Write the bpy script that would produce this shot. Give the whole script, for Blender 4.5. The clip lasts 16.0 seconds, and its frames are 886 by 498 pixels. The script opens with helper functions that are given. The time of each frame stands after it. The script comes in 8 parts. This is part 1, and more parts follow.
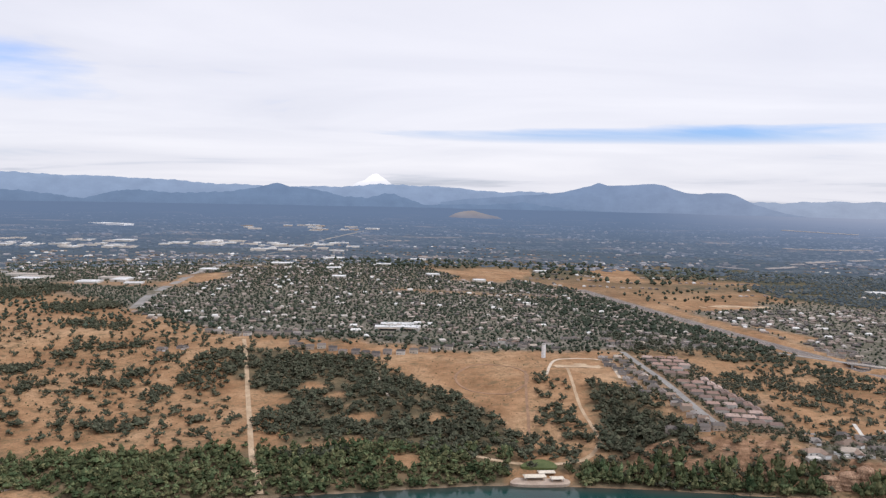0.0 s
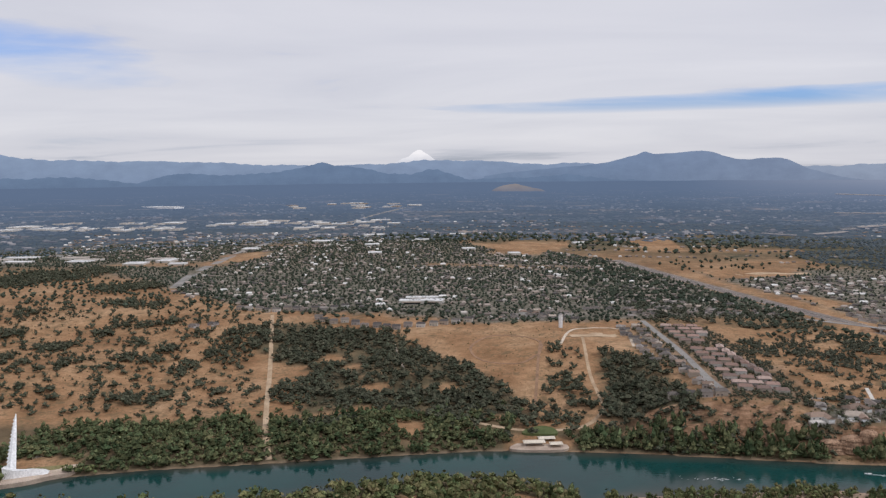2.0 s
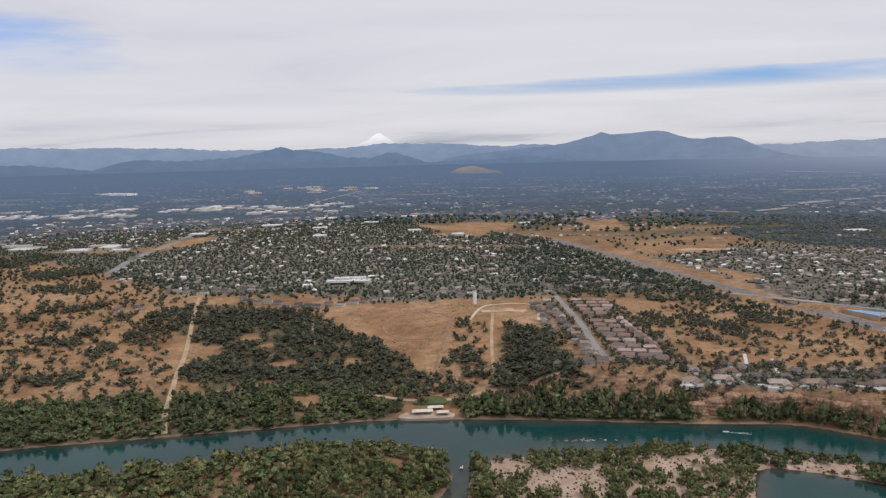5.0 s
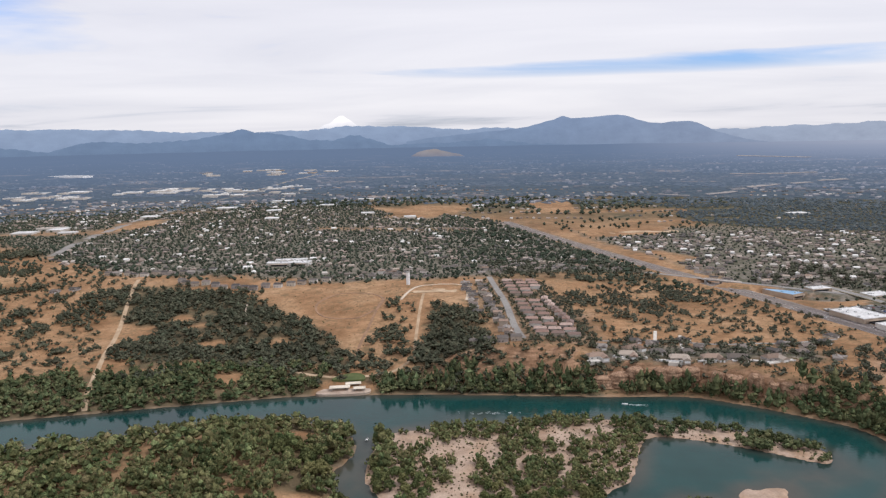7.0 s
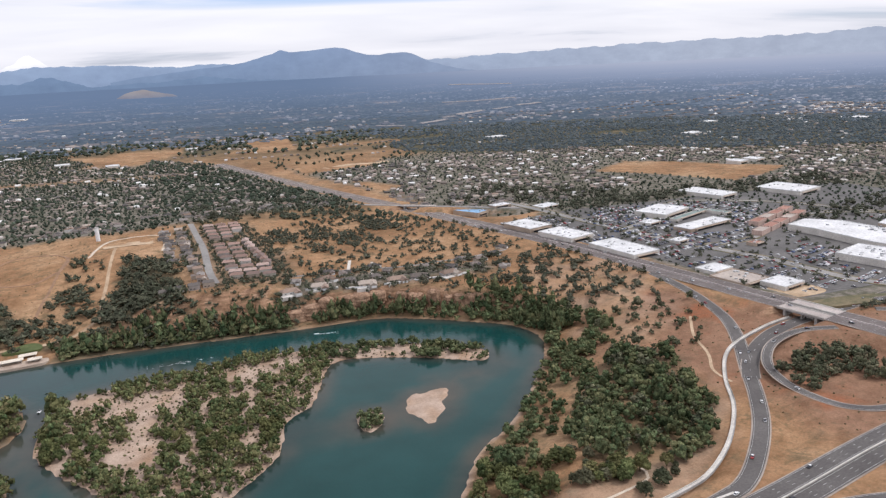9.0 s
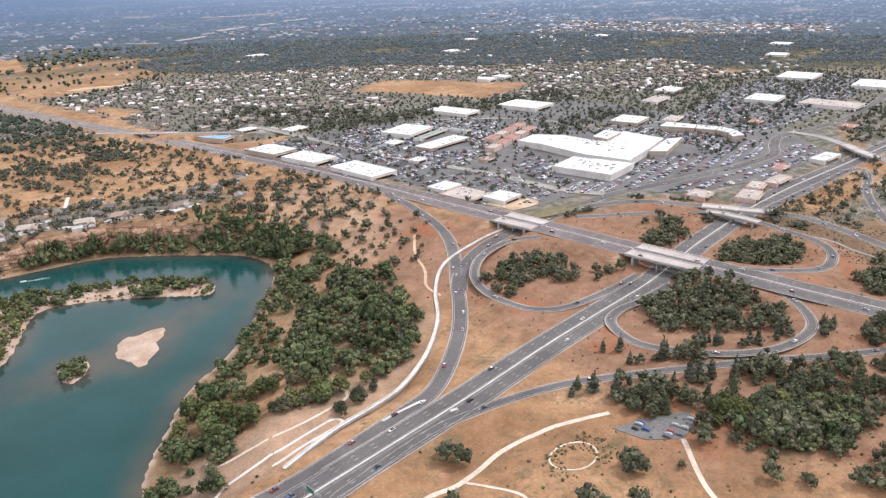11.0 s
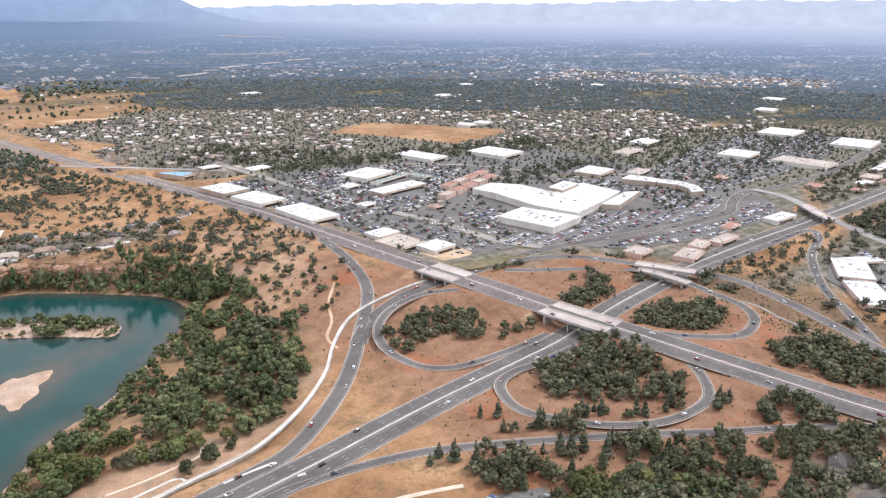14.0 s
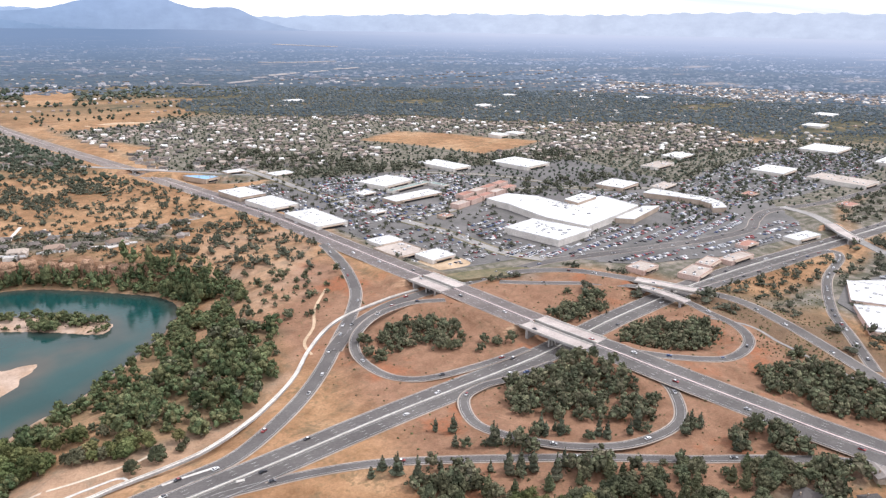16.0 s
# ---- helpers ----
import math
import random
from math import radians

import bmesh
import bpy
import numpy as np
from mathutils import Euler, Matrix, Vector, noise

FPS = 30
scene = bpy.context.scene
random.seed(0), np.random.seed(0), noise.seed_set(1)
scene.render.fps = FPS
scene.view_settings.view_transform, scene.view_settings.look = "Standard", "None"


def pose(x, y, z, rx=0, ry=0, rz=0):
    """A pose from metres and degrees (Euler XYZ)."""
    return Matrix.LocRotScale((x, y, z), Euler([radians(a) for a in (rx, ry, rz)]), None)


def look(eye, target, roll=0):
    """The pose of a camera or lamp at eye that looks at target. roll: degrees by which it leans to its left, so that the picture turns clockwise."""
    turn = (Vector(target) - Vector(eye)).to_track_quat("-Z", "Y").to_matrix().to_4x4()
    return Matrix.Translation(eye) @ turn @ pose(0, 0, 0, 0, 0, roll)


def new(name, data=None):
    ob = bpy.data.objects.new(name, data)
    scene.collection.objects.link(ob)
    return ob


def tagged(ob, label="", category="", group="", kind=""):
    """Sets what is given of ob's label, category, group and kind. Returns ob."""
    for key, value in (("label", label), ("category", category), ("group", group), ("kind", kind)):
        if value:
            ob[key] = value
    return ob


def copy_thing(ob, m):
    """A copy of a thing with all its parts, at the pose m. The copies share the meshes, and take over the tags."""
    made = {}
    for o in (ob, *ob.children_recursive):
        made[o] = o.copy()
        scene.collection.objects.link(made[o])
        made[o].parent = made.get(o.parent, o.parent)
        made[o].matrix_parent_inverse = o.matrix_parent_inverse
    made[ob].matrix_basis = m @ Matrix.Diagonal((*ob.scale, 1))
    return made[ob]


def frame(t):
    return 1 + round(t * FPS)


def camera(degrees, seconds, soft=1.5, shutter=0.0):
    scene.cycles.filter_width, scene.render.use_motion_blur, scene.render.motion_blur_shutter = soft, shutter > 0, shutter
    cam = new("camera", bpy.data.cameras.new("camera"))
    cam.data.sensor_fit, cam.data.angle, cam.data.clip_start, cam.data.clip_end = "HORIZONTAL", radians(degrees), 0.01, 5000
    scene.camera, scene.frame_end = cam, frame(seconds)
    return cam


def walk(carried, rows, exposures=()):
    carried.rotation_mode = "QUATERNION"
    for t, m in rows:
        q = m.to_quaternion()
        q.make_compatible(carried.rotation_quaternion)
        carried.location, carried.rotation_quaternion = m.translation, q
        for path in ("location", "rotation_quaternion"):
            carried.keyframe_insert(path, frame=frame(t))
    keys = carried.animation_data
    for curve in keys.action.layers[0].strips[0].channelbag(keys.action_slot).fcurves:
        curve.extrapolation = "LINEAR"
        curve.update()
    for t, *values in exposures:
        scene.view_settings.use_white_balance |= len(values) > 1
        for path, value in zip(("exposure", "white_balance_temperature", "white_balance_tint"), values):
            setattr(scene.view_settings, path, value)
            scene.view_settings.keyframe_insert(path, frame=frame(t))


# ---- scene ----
cam = camera(61.45, 16.0, 1.3)
# seconds, x, y, z, yaw to the left of north, pitch, roll
PATH = [
    (0, -210.5, 61.4, 279.1, 1.52, -4.00, 1.30),
    (0.5, -195.8, 57.9, 279.2, 2.12, -7.51, -0.25),
    (1, -181.0, 54.4, 279.2, 4.06, -7.24, -0.25),
    (1.5, -166.1, 50.9, 279.3, 4.76, -5.46, -0.31),
    (2, -151.0, 47.2, 279.2, 5.72, -5.95, -0.59),
    (2.5, -135.5, 43.3, 279.0, 6.57, -4.56, 0.25),
    (3, -119.8, 39.3, 278.7, 6.98, -4.07, -0.17),
    (3.5, -104.1, 35.1, 278.4, 7.61, -6.66, -0.84),
    (4, -88.4, 31.0, 277.9, 7.82, -6.91, -0.81),
    (4.5, -72.6, 26.6, 277.2, 7.07, -6.91, -0.72),
    (5, -56.7, 21.9, 276.3, 3.85, -7.27, -1.35),
    (7.5, 22.7, -7.2, 276.4, 1.76, -9.72, -1.13),
    (8, 38.9, -13.3, 277.2, 2.40, -10.87, -1.69),
    (8.5, 55.1, -19.5, 278.1, -3.43, -10.15, 0.27),
    (9, 71.1, -25.8, 278.9, -17.74, -14.20, -2.92),
    (9.5, 87.0, -32.3, 279.4, -26.30, -17.83, -1.58),
    (10, 102.9, -38.8, 279.8, -35.88, -22.09, -1.93),
    (12.5, 177.2, -68.1, 282.4, -30.41, -18.68, -0.50),
    (13, 192.4, -73.8, 282.8, -35.35, -16.92, 2.53),
    (13.5, 207.8, -79.5, 283.1, -34.80, -15.57, 2.81),
    (14, 223.1, -85.2, 283.0, -32.75, -17.80, 0.33),
    (14.5, 238.5, -91.0, 282.6, -32.30, -17.59, 0.65),
    (15, 253.5, -96.8, 282.0, -29.98, -17.49, -0.87),
    (15.5, 268.0, -102.7, 280.9, -30.91, -17.58, 0.99),
    (16, 282.0, -108.4, 279.6, -28.28, -17.05, 0.75),
]


def aimed(x, y, z, yaw, pitch, roll):
    a, b = radians(yaw), radians(pitch)
    ahead = Vector((-math.sin(a) * math.cos(b), math.cos(a) * math.cos(b), math.sin(b)))
    return look(Vector((x, y, z)), Vector((x, y, z)) + 10 * ahead, roll)


EXPOSURES = [(0.0, -0.64, 6220, 14), (0.5, -0.84, 6220, 14), (3.0, -1.00, 6260, 13), (5.0, -0.96, 6320, 13), (8.5, -0.55, 6300, 14), (9.0, -0.56, 6200, 14), (10.0, -0.1, 6150, 14), (12.5, 0.0, 6180, 14), (16.0, 0.03, 6180, 14)]
walk(cam, [(t, aimed(*row)) for t, *row in PATH], EXPOSURES)

# ---- world and sun ----
SUN_EL, SUN_AZ = 54.0, 102.0  # degrees above the horizon; clockwise from north


def make_world():
    world = bpy.data.worlds.new("hazy_summer_sky")
    world.use_nodes = True
    scene.world = world
    nt = world.node_tree
    nt.nodes.clear()
    out = nt.nodes.new("ShaderNodeOutputWorld")
    bg = nt.nodes.new("ShaderNodeBackground")
    bg.inputs["Strength"].default_value = 1.0
    sky = nt.nodes.new("ShaderNodeTexSky")
    sky.sky_type = "NISHITA"
    sky.sun_disc = False
    sky.sun_elevation = radians(SUN_EL)
    sky.sun_rotation = radians(SUN_AZ)
    sky.air_density, sky.dust_density = 1.0, 2.0
    dim = nt.nodes.new("ShaderNodeMix")
    dim.data_type, dim.blend_type = "RGBA", "MULTIPLY"
    dim.inputs[0].default_value = 1.0
    dim.inputs[7].default_value = (0.168, 0.222, 0.330, 1)
    nt.links.new(sky.outputs[0], dim.inputs[6])
    coord = nt.nodes.new("ShaderNodeTexCoord")
    sep = nt.nodes.new("ShaderNodeSeparateXYZ")
    nt.links.new(coord.outputs["Generated"], sep.inputs[0])

    def calc(op, a, b=None, c=None):
        node = nt.nodes.new("ShaderNodeMath")
        node.operation = op
        for k, v in enumerate((a, b, c)):
            if v is None:
                continue
            if isinstance(v, (int, float)):
                node.inputs[k].default_value = v
            else:
                nt.links.new(v, node.inputs[k])
        return node.outputs[0]

    # a flat cloud deck seen in perspective
    lift = calc("ADD", calc("MAXIMUM", sep.outputs[2], 0.0), 0.09)
    u = calc("DIVIDE", sep.outputs[0], lift)
    v = calc("DIVIDE", sep.outputs[1], lift)
    join = nt.nodes.new("ShaderNodeCombineXYZ")
    nt.links.new(calc("MULTIPLY", u, 0.55), join.inputs[0])
    nt.links.new(v, join.inputs[1])
    fine = nt.nodes.new("ShaderNodeTexNoise")
    fine.inputs["Scale"].default_value = 0.62
    fine.inputs["Detail"].default_value = 7.0
    fine.inputs["Roughness"].default_value = 0.55
    fine.inputs["Distortion"].default_value = 0.5
    nt.links.new(join.outputs[0], fine.inputs["Vector"])
    wide = nt.nodes.new("ShaderNodeTexNoise")
    wide.inputs["Scale"].default_value = 0.23
    wide.inputs["Detail"].default_value = 3.0
    nt.links.new(join.outputs[0], wide.inputs["Vector"])
    # the long rift of blue over the northern hills, and the fainter one further west
    az = calc("ARCTAN2", sep.outputs[0], sep.outputs[1])
    el = calc("ARCSINE", sep.outputs[2])

    def rift(a0, e0, wa, we, slope):
        da = calc("DIVIDE", calc("SUBTRACT", az, radians(a0)), radians(wa))
        rise = calc("MULTIPLY", calc("SUBTRACT", az, radians(a0)), slope)
        wob = calc("MULTIPLY", calc("SUBTRACT", fine.outputs[0], 0.5), radians(2.2))
        de = calc("DIVIDE", calc("ADD", calc("SUBTRACT", calc("SUBTRACT", el, radians(e0)), rise), wob), radians(we))
        d = calc("ADD", calc("MULTIPLY", da, da), calc("MULTIPLY", de, de))
        return calc("MAXIMUM", calc("SUBTRACT", 1.0, d), 0.0)

    cover = calc("ADD", calc("MULTIPLY", fine.outputs[0], 0.75), calc("MULTIPLY", wide.outputs[0], 0.55))
    cover = calc("SUBTRACT", cover, calc("MULTIPLY", rift(15, 4.7, 27, 0.85, 0.0), 0.30))
    cover = calc("SUBTRACT", cover, calc("MULTIPLY", rift(-37, 8.0, 15, 2.4, -0.10), 0.19))
    ramp = nt.nodes.new("ShaderNodeValToRGB")
    ramp.color_ramp.elements[0].position, ramp.color_ramp.elements[0].color = 0.30, (0, 0, 0, 1)
    ramp.color_ramp.elements[1].position, ramp.color_ramp.elements[1].color = 0.56, (1, 1, 1, 1)
    nt.links.new(cover, ramp.inputs[0])
    shade = nt.nodes.new("ShaderNodeValToRGB")
    shade.color_ramp.elements[0].position, shade.color_ramp.elements[0].color = 0.35, (1.20, 1.20, 1.25, 1)
    shade.color_ramp.elements[1].position, shade.color_ramp.elements[1].color = 0.68, (1.66, 1.62, 1.58, 1)
    nt.links.new(calc("ADD", calc("MULTIPLY", wide.outputs[0], 0.5), calc("MULTIPLY", fine.outputs[0], 0.5)), shade.inputs[0])
    mix = nt.nodes.new("ShaderNodeMix")
    mix.data_type = "RGBA"
    nt.links.new(calc("MULTIPLY", ramp.outputs[0], 0.93), mix.inputs[0])
    nt.links.new(dim.outputs[2], mix.inputs[6])
    nt.links.new(shade.outputs[0], mix.inputs[7])
    nt.links.new(mix.outputs[2], bg.inputs["Color"])
    nt.links.new(bg.outputs[0], out.inputs["Surface"])


make_world()
sun_data = bpy.data.lights.new("sun", "SUN")
sun_data.energy, sun_data.angle, sun_data.color = 2.5, radians(2.0), (1.0, 0.95, 0.87)
sun = new("sun", sun_data)
sun_way = Vector((math.sin(radians(SUN_AZ)) * math.cos(radians(SUN_EL)), math.cos(radians(SUN_AZ)) * math.cos(radians(SUN_EL)), math.sin(radians(SUN_EL))))
sun.matrix_world = look(sun_way * 900, (0, 0, 0))

# ---- materials ----
def noise_node(nt, vec, scale, detail=4.0, rough=0.55):
    n = nt.nodes.new("ShaderNodeTexNoise")
    n.inputs["Scale"].default_value, n.inputs["Detail"].default_value, n.inputs["Roughness"].default_value = scale, detail, rough
    nt.links.new(vec, n.inputs["Vector"])
    return n.outputs[0]


def ramp_node(nt, fac, stops):
    r = nt.nodes.new("ShaderNodeValToRGB")
    while len(r.color_ramp.elements) < len(stops):
        r.color_ramp.elements.new(0.5)
    for e, (p, c) in zip(r.color_ramp.elements, stops):
        e.position, e.color = p, (*c, 1)
    nt.links.new(fac, r.inputs[0])
    return r.outputs[0]


def mix_node(nt, fac, a, b, kind="MIX"):
    m = nt.nodes.new("ShaderNodeMix")
    m.data_type, m.blend_type = "RGBA", kind
    for slot, v in ((0, fac), (6, a), (7, b)):
        if isinstance(v, (int, float)):
            m.inputs[slot].default_value = v
        elif isinstance(v, tuple):
            m.inputs[slot].default_value = (*v, 1)
        else:
            nt.links.new(v, m.inputs[slot])
    return m.outputs[2]


def base_material(name):
    m = bpy.data.materials.new(name)
    m.use_nodes = True
    nt = m.node_tree
    return m, nt, nt.nodes["Principled BSDF"]


def surface(name, low, high, broad=0.05, fine=1.2, rough=0.85, metal=0.0, bump=0.0, vary="", spread=0.25, spec=0.3, grain=0.2):
    """Two colours mixed by a broad noise, with a finer one over it; vary: piece to piece by 'object' or 'island'."""
    m, nt, bsdf = base_material(name)
    place = nt.nodes.new("ShaderNodeNewGeometry")
    a = noise_node(nt, place.outputs["Position"], broad)
    b = noise_node(nt, place.outputs["Position"], fine, 5.0, 0.65)
    col = ramp_node(nt, a, [(0.35, low), (0.65, high)])
    speck = ramp_node(nt, b, [(0.34, (1 - grain,) * 3), (0.66, (1 + grain,) * 3)])
    col = mix_node(nt, 1.0, col, speck, "MULTIPLY")
    if vary:
        if vary == "object":
            info = nt.nodes.new("ShaderNodeObjectInfo")
            rnd = info.outputs["Random"]
        else:
            rnd = place.outputs["Random Per Island"]
        hsv = nt.nodes.new("ShaderNodeHueSaturation")
        mr = nt.nodes.new("ShaderNodeMapRange")
        mr.inputs[3].default_value, mr.inputs[4].default_value = 1 - spread, 1 + spread
        nt.links.new(rnd, mr.inputs[0])
        nt.links.new(mr.outputs[0], hsv.inputs["Value"])
        mr2 = nt.nodes.new("ShaderNodeMapRange")
        mr2.inputs[3].default_value, mr2.inputs[4].default_value = 0.5 + 0.13 * spread, 0.5 - 0.10 * spread
        other = nt.nodes.new("ShaderNodeMath")
        other.operation = "FRACT"
        many = nt.nodes.new("ShaderNodeMath")
        many.operation = "MULTIPLY"
        many.inputs[1].default_value = 7.31
        nt.links.new(rnd, many.inputs[0])
        nt.links.new(many.outputs[0], other.inputs[0])
        nt.links.new(other.outputs[0], mr2.inputs[0])
        nt.links.new(mr2.outputs[0], hsv.inputs["Hue"])
        nt.links.new(col, hsv.inputs["Color"])
        col = hsv.outputs[0]
    nt.links.new(col, bsdf.inputs["Base Color"])
    bsdf.inputs["Roughness"].default_value = rough
    bsdf.inputs["Metallic"].default_value = metal
    bsdf.inputs["Specular IOR Level"].default_value = spec
    if bump:
        bn = nt.nodes.new("ShaderNodeBump")
        bn.inputs["Strength"].default_value, bn.inputs["Distance"].default_value = bump, 0.4
        nt.links.new(b, bn.inputs["Height"])
        nt.links.new(bn.outputs[0], bsdf.inputs["Normal"])
    return m


def palette(name, stops, vary="island", rough=0.8, fine=0.5, haze=0.0):
    """Each piece takes one of several colours; haze: the share of summer haze painted over it as emission."""
    m, nt, bsdf = base_material(name)
    place = nt.nodes.new("ShaderNodeNewGeometry")
    if vary == "object":
        rnd = nt.nodes.new("ShaderNodeObjectInfo").outputs["Random"]
    else:
        rnd = place.outputs["Random Per Island"]
    col = ramp_node(nt, rnd, stops)
    if len(stops) > 2:
        col.node.color_ramp.interpolation = "CONSTANT"
    b = noise_node(nt, place.outputs["Position"], fine, 4.0, 0.6)
    grain = ramp_node(nt, b, [(0.3, (0.82, 0.82, 0.82)), (0.7, (1.12, 1.12, 1.12))])
    col = mix_node(nt, 1.0, col, grain, "MULTIPLY")
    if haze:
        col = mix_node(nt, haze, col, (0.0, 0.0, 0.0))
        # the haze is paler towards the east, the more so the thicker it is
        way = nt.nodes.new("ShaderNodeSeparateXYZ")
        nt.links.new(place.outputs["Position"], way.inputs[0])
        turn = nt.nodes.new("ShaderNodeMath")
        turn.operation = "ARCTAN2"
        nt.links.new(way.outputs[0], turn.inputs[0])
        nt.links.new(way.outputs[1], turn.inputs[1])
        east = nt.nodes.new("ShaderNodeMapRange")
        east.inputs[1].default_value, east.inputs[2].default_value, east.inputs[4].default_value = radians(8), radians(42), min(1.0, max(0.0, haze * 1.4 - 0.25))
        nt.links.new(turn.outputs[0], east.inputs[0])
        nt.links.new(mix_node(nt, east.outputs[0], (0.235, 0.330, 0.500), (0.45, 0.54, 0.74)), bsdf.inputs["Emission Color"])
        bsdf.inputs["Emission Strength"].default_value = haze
    nt.links.new(col, bsdf.inputs["Base Color"])
    bsdf.inputs["Roughness"].default_value = rough
    return m


def ground_material():
    m, nt, bsdf = base_material("dry_summer_ground")
    g = nt.nodes.new("ShaderNodeNewGeometry")
    pos = g.outputs["Position"]
    att = nt.nodes.new("ShaderNodeAttribute")
    att.attribute_name = "cover"
    sep = nt.nodes.new("ShaderNodeSeparateColor")
    nt.links.new(att.outputs["Color"], sep.inputs[0])
    n1, n2, n3 = noise_node(nt, pos, 0.011, 5.0), noise_node(nt, pos, 0.07, 5.0, 0.65), noise_node(nt, pos, 0.6, 4.0, 0.7)
    n4 = noise_node(nt, pos, 0.03, 6.0, 0.6)
    grass = ramp_node(nt, n1, [(0.33, (0.268, 0.150, 0.080)), (0.5, (0.375, 0.222, 0.122)), (0.68, (0.455, 0.294, 0.174))])
    grass = mix_node(nt, 1.0, grass, ramp_node(nt, n2, [(0.3, (0.68, 0.66, 0.62)), (0.7, (1.18, 1.18, 1.18))]), "MULTIPLY")
    tuft = noise_node(nt, pos, 0.24, 4.0, 0.6)
    wide_n = noise_node(nt, pos, 0.028, 3.0, 0.5)
    tuft_mask = ramp_node(nt, tuft, [(0.50, (0, 0, 0)), (0.64, (0.7, 0.7, 0.7))])
    tuft_mask = mix_node(nt, 1.0, tuft_mask, ramp_node(nt, wide_n, [(0.40, (0.15, 0.15, 0.15)), (0.60, (1, 1, 1))]), "MULTIPLY")
    grass = mix_node(nt, tuft_mask, grass, (0.15, 0.115, 0.062))
    scrub = ramp_node(nt, noise_node(nt, pos, 0.055, 6.0, 0.7), [(0.54, (0, 0, 0)), (0.64, (0.75, 0.75, 0.75))])
    grass = mix_node(nt, scrub, grass, (0.155, 0.118, 0.068))
    red = ramp_node(nt, n2, [(0.3, (0.198, 0.108, 0.066)), (0.7, (0.318, 0.186, 0.120))])
    rust = ramp_node(nt, noise_node(nt, pos, 0.019, 4.0, 0.6), [(0.56, (0, 0, 0)), (0.66, (0.85, 0.85, 0.85))])
    red = mix_node(nt, rust, red, (0.300, 0.120, 0.062))
    red = mix_node(nt, tuft_mask, red, (0.17, 0.115, 0.070))
    town = ramp_node(nt, n2, [(0.30, (0.078, 0.082, 0.056)), (0.46, (0.128, 0.120, 0.088)), (0.56, (0.20, 0.182, 0.152)), (0.72, (0.32, 0.265, 0.21))])
    sand = ramp_node(nt, n2, [(0.3, (0.37, 0.272, 0.21)), (0.7, (0.55, 0.425, 0.335))])
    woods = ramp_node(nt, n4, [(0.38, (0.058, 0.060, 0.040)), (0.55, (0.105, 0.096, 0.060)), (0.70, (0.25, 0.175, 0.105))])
    rock = ramp_node(nt, n2, [(0.3, (0.20, 0.115, 0.068)), (0.5, (0.35, 0.215, 0.135)), (0.7, (0.46, 0.31, 0.205))])
    layer = nt.nodes.new("ShaderNodeMapping")
    layer.inputs["Scale"].default_value = (0.12, 0.12, 1.0)
    nt.links.new(pos, layer.inputs[0])
    strata = noise_node(nt, layer.outputs[0], 0.55, 3.0, 0.6)
    rock = mix_node(nt, 1.0, rock, ramp_node(nt, strata, [(0.35, (0.62, 0.60, 0.58)), (0.6, (1.12, 1.12, 1.12))]), "MULTIPLY")
    col = mix_node(nt, sep.outputs[1], grass, red)
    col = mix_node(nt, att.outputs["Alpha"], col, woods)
    col = mix_node(nt, sep.outputs[0], col, town)
    col = mix_node(nt, sep.outputs[2], col, sand)
    steep = nt.nodes.new("ShaderNodeSeparateXYZ")
    nt.links.new(g.outputs["True Normal"], steep.inputs[0])
    face = nt.nodes.new("ShaderNodeMapRange")
    face.inputs[1].default_value, face.inputs[2].default_value = 0.90, 0.70
    face.inputs[3].default_value, face.inputs[4].default_value = 0.0, 1.0
    nt.links.new(steep.outputs[2], face.inputs[0])
    col = mix_node(nt, face.outputs[0], col, rock)
    col = mix_node(nt, 1.0, col, ramp_node(nt, n3, [(0.3, (0.80, 0.80, 0.80)), (0.7, (1.15, 1.15, 1.15))]), "MULTIPLY")
    nt.links.new(col, bsdf.inputs["Base Color"])
    bsdf.inputs["Roughness"].default_value = 0.95
    bsdf.inputs["Specular IOR Level"].default_value = 0.1
    bn = nt.nodes.new("ShaderNodeBump")
    bn.inputs["Strength"].default_value, bn.inputs["Distance"].default_value = 0.5, 1.2
    nt.links.new(n3, bn.inputs["Height"])
    nt.links.new(bn.outputs[0], bsdf.inputs["Normal"])
    return m


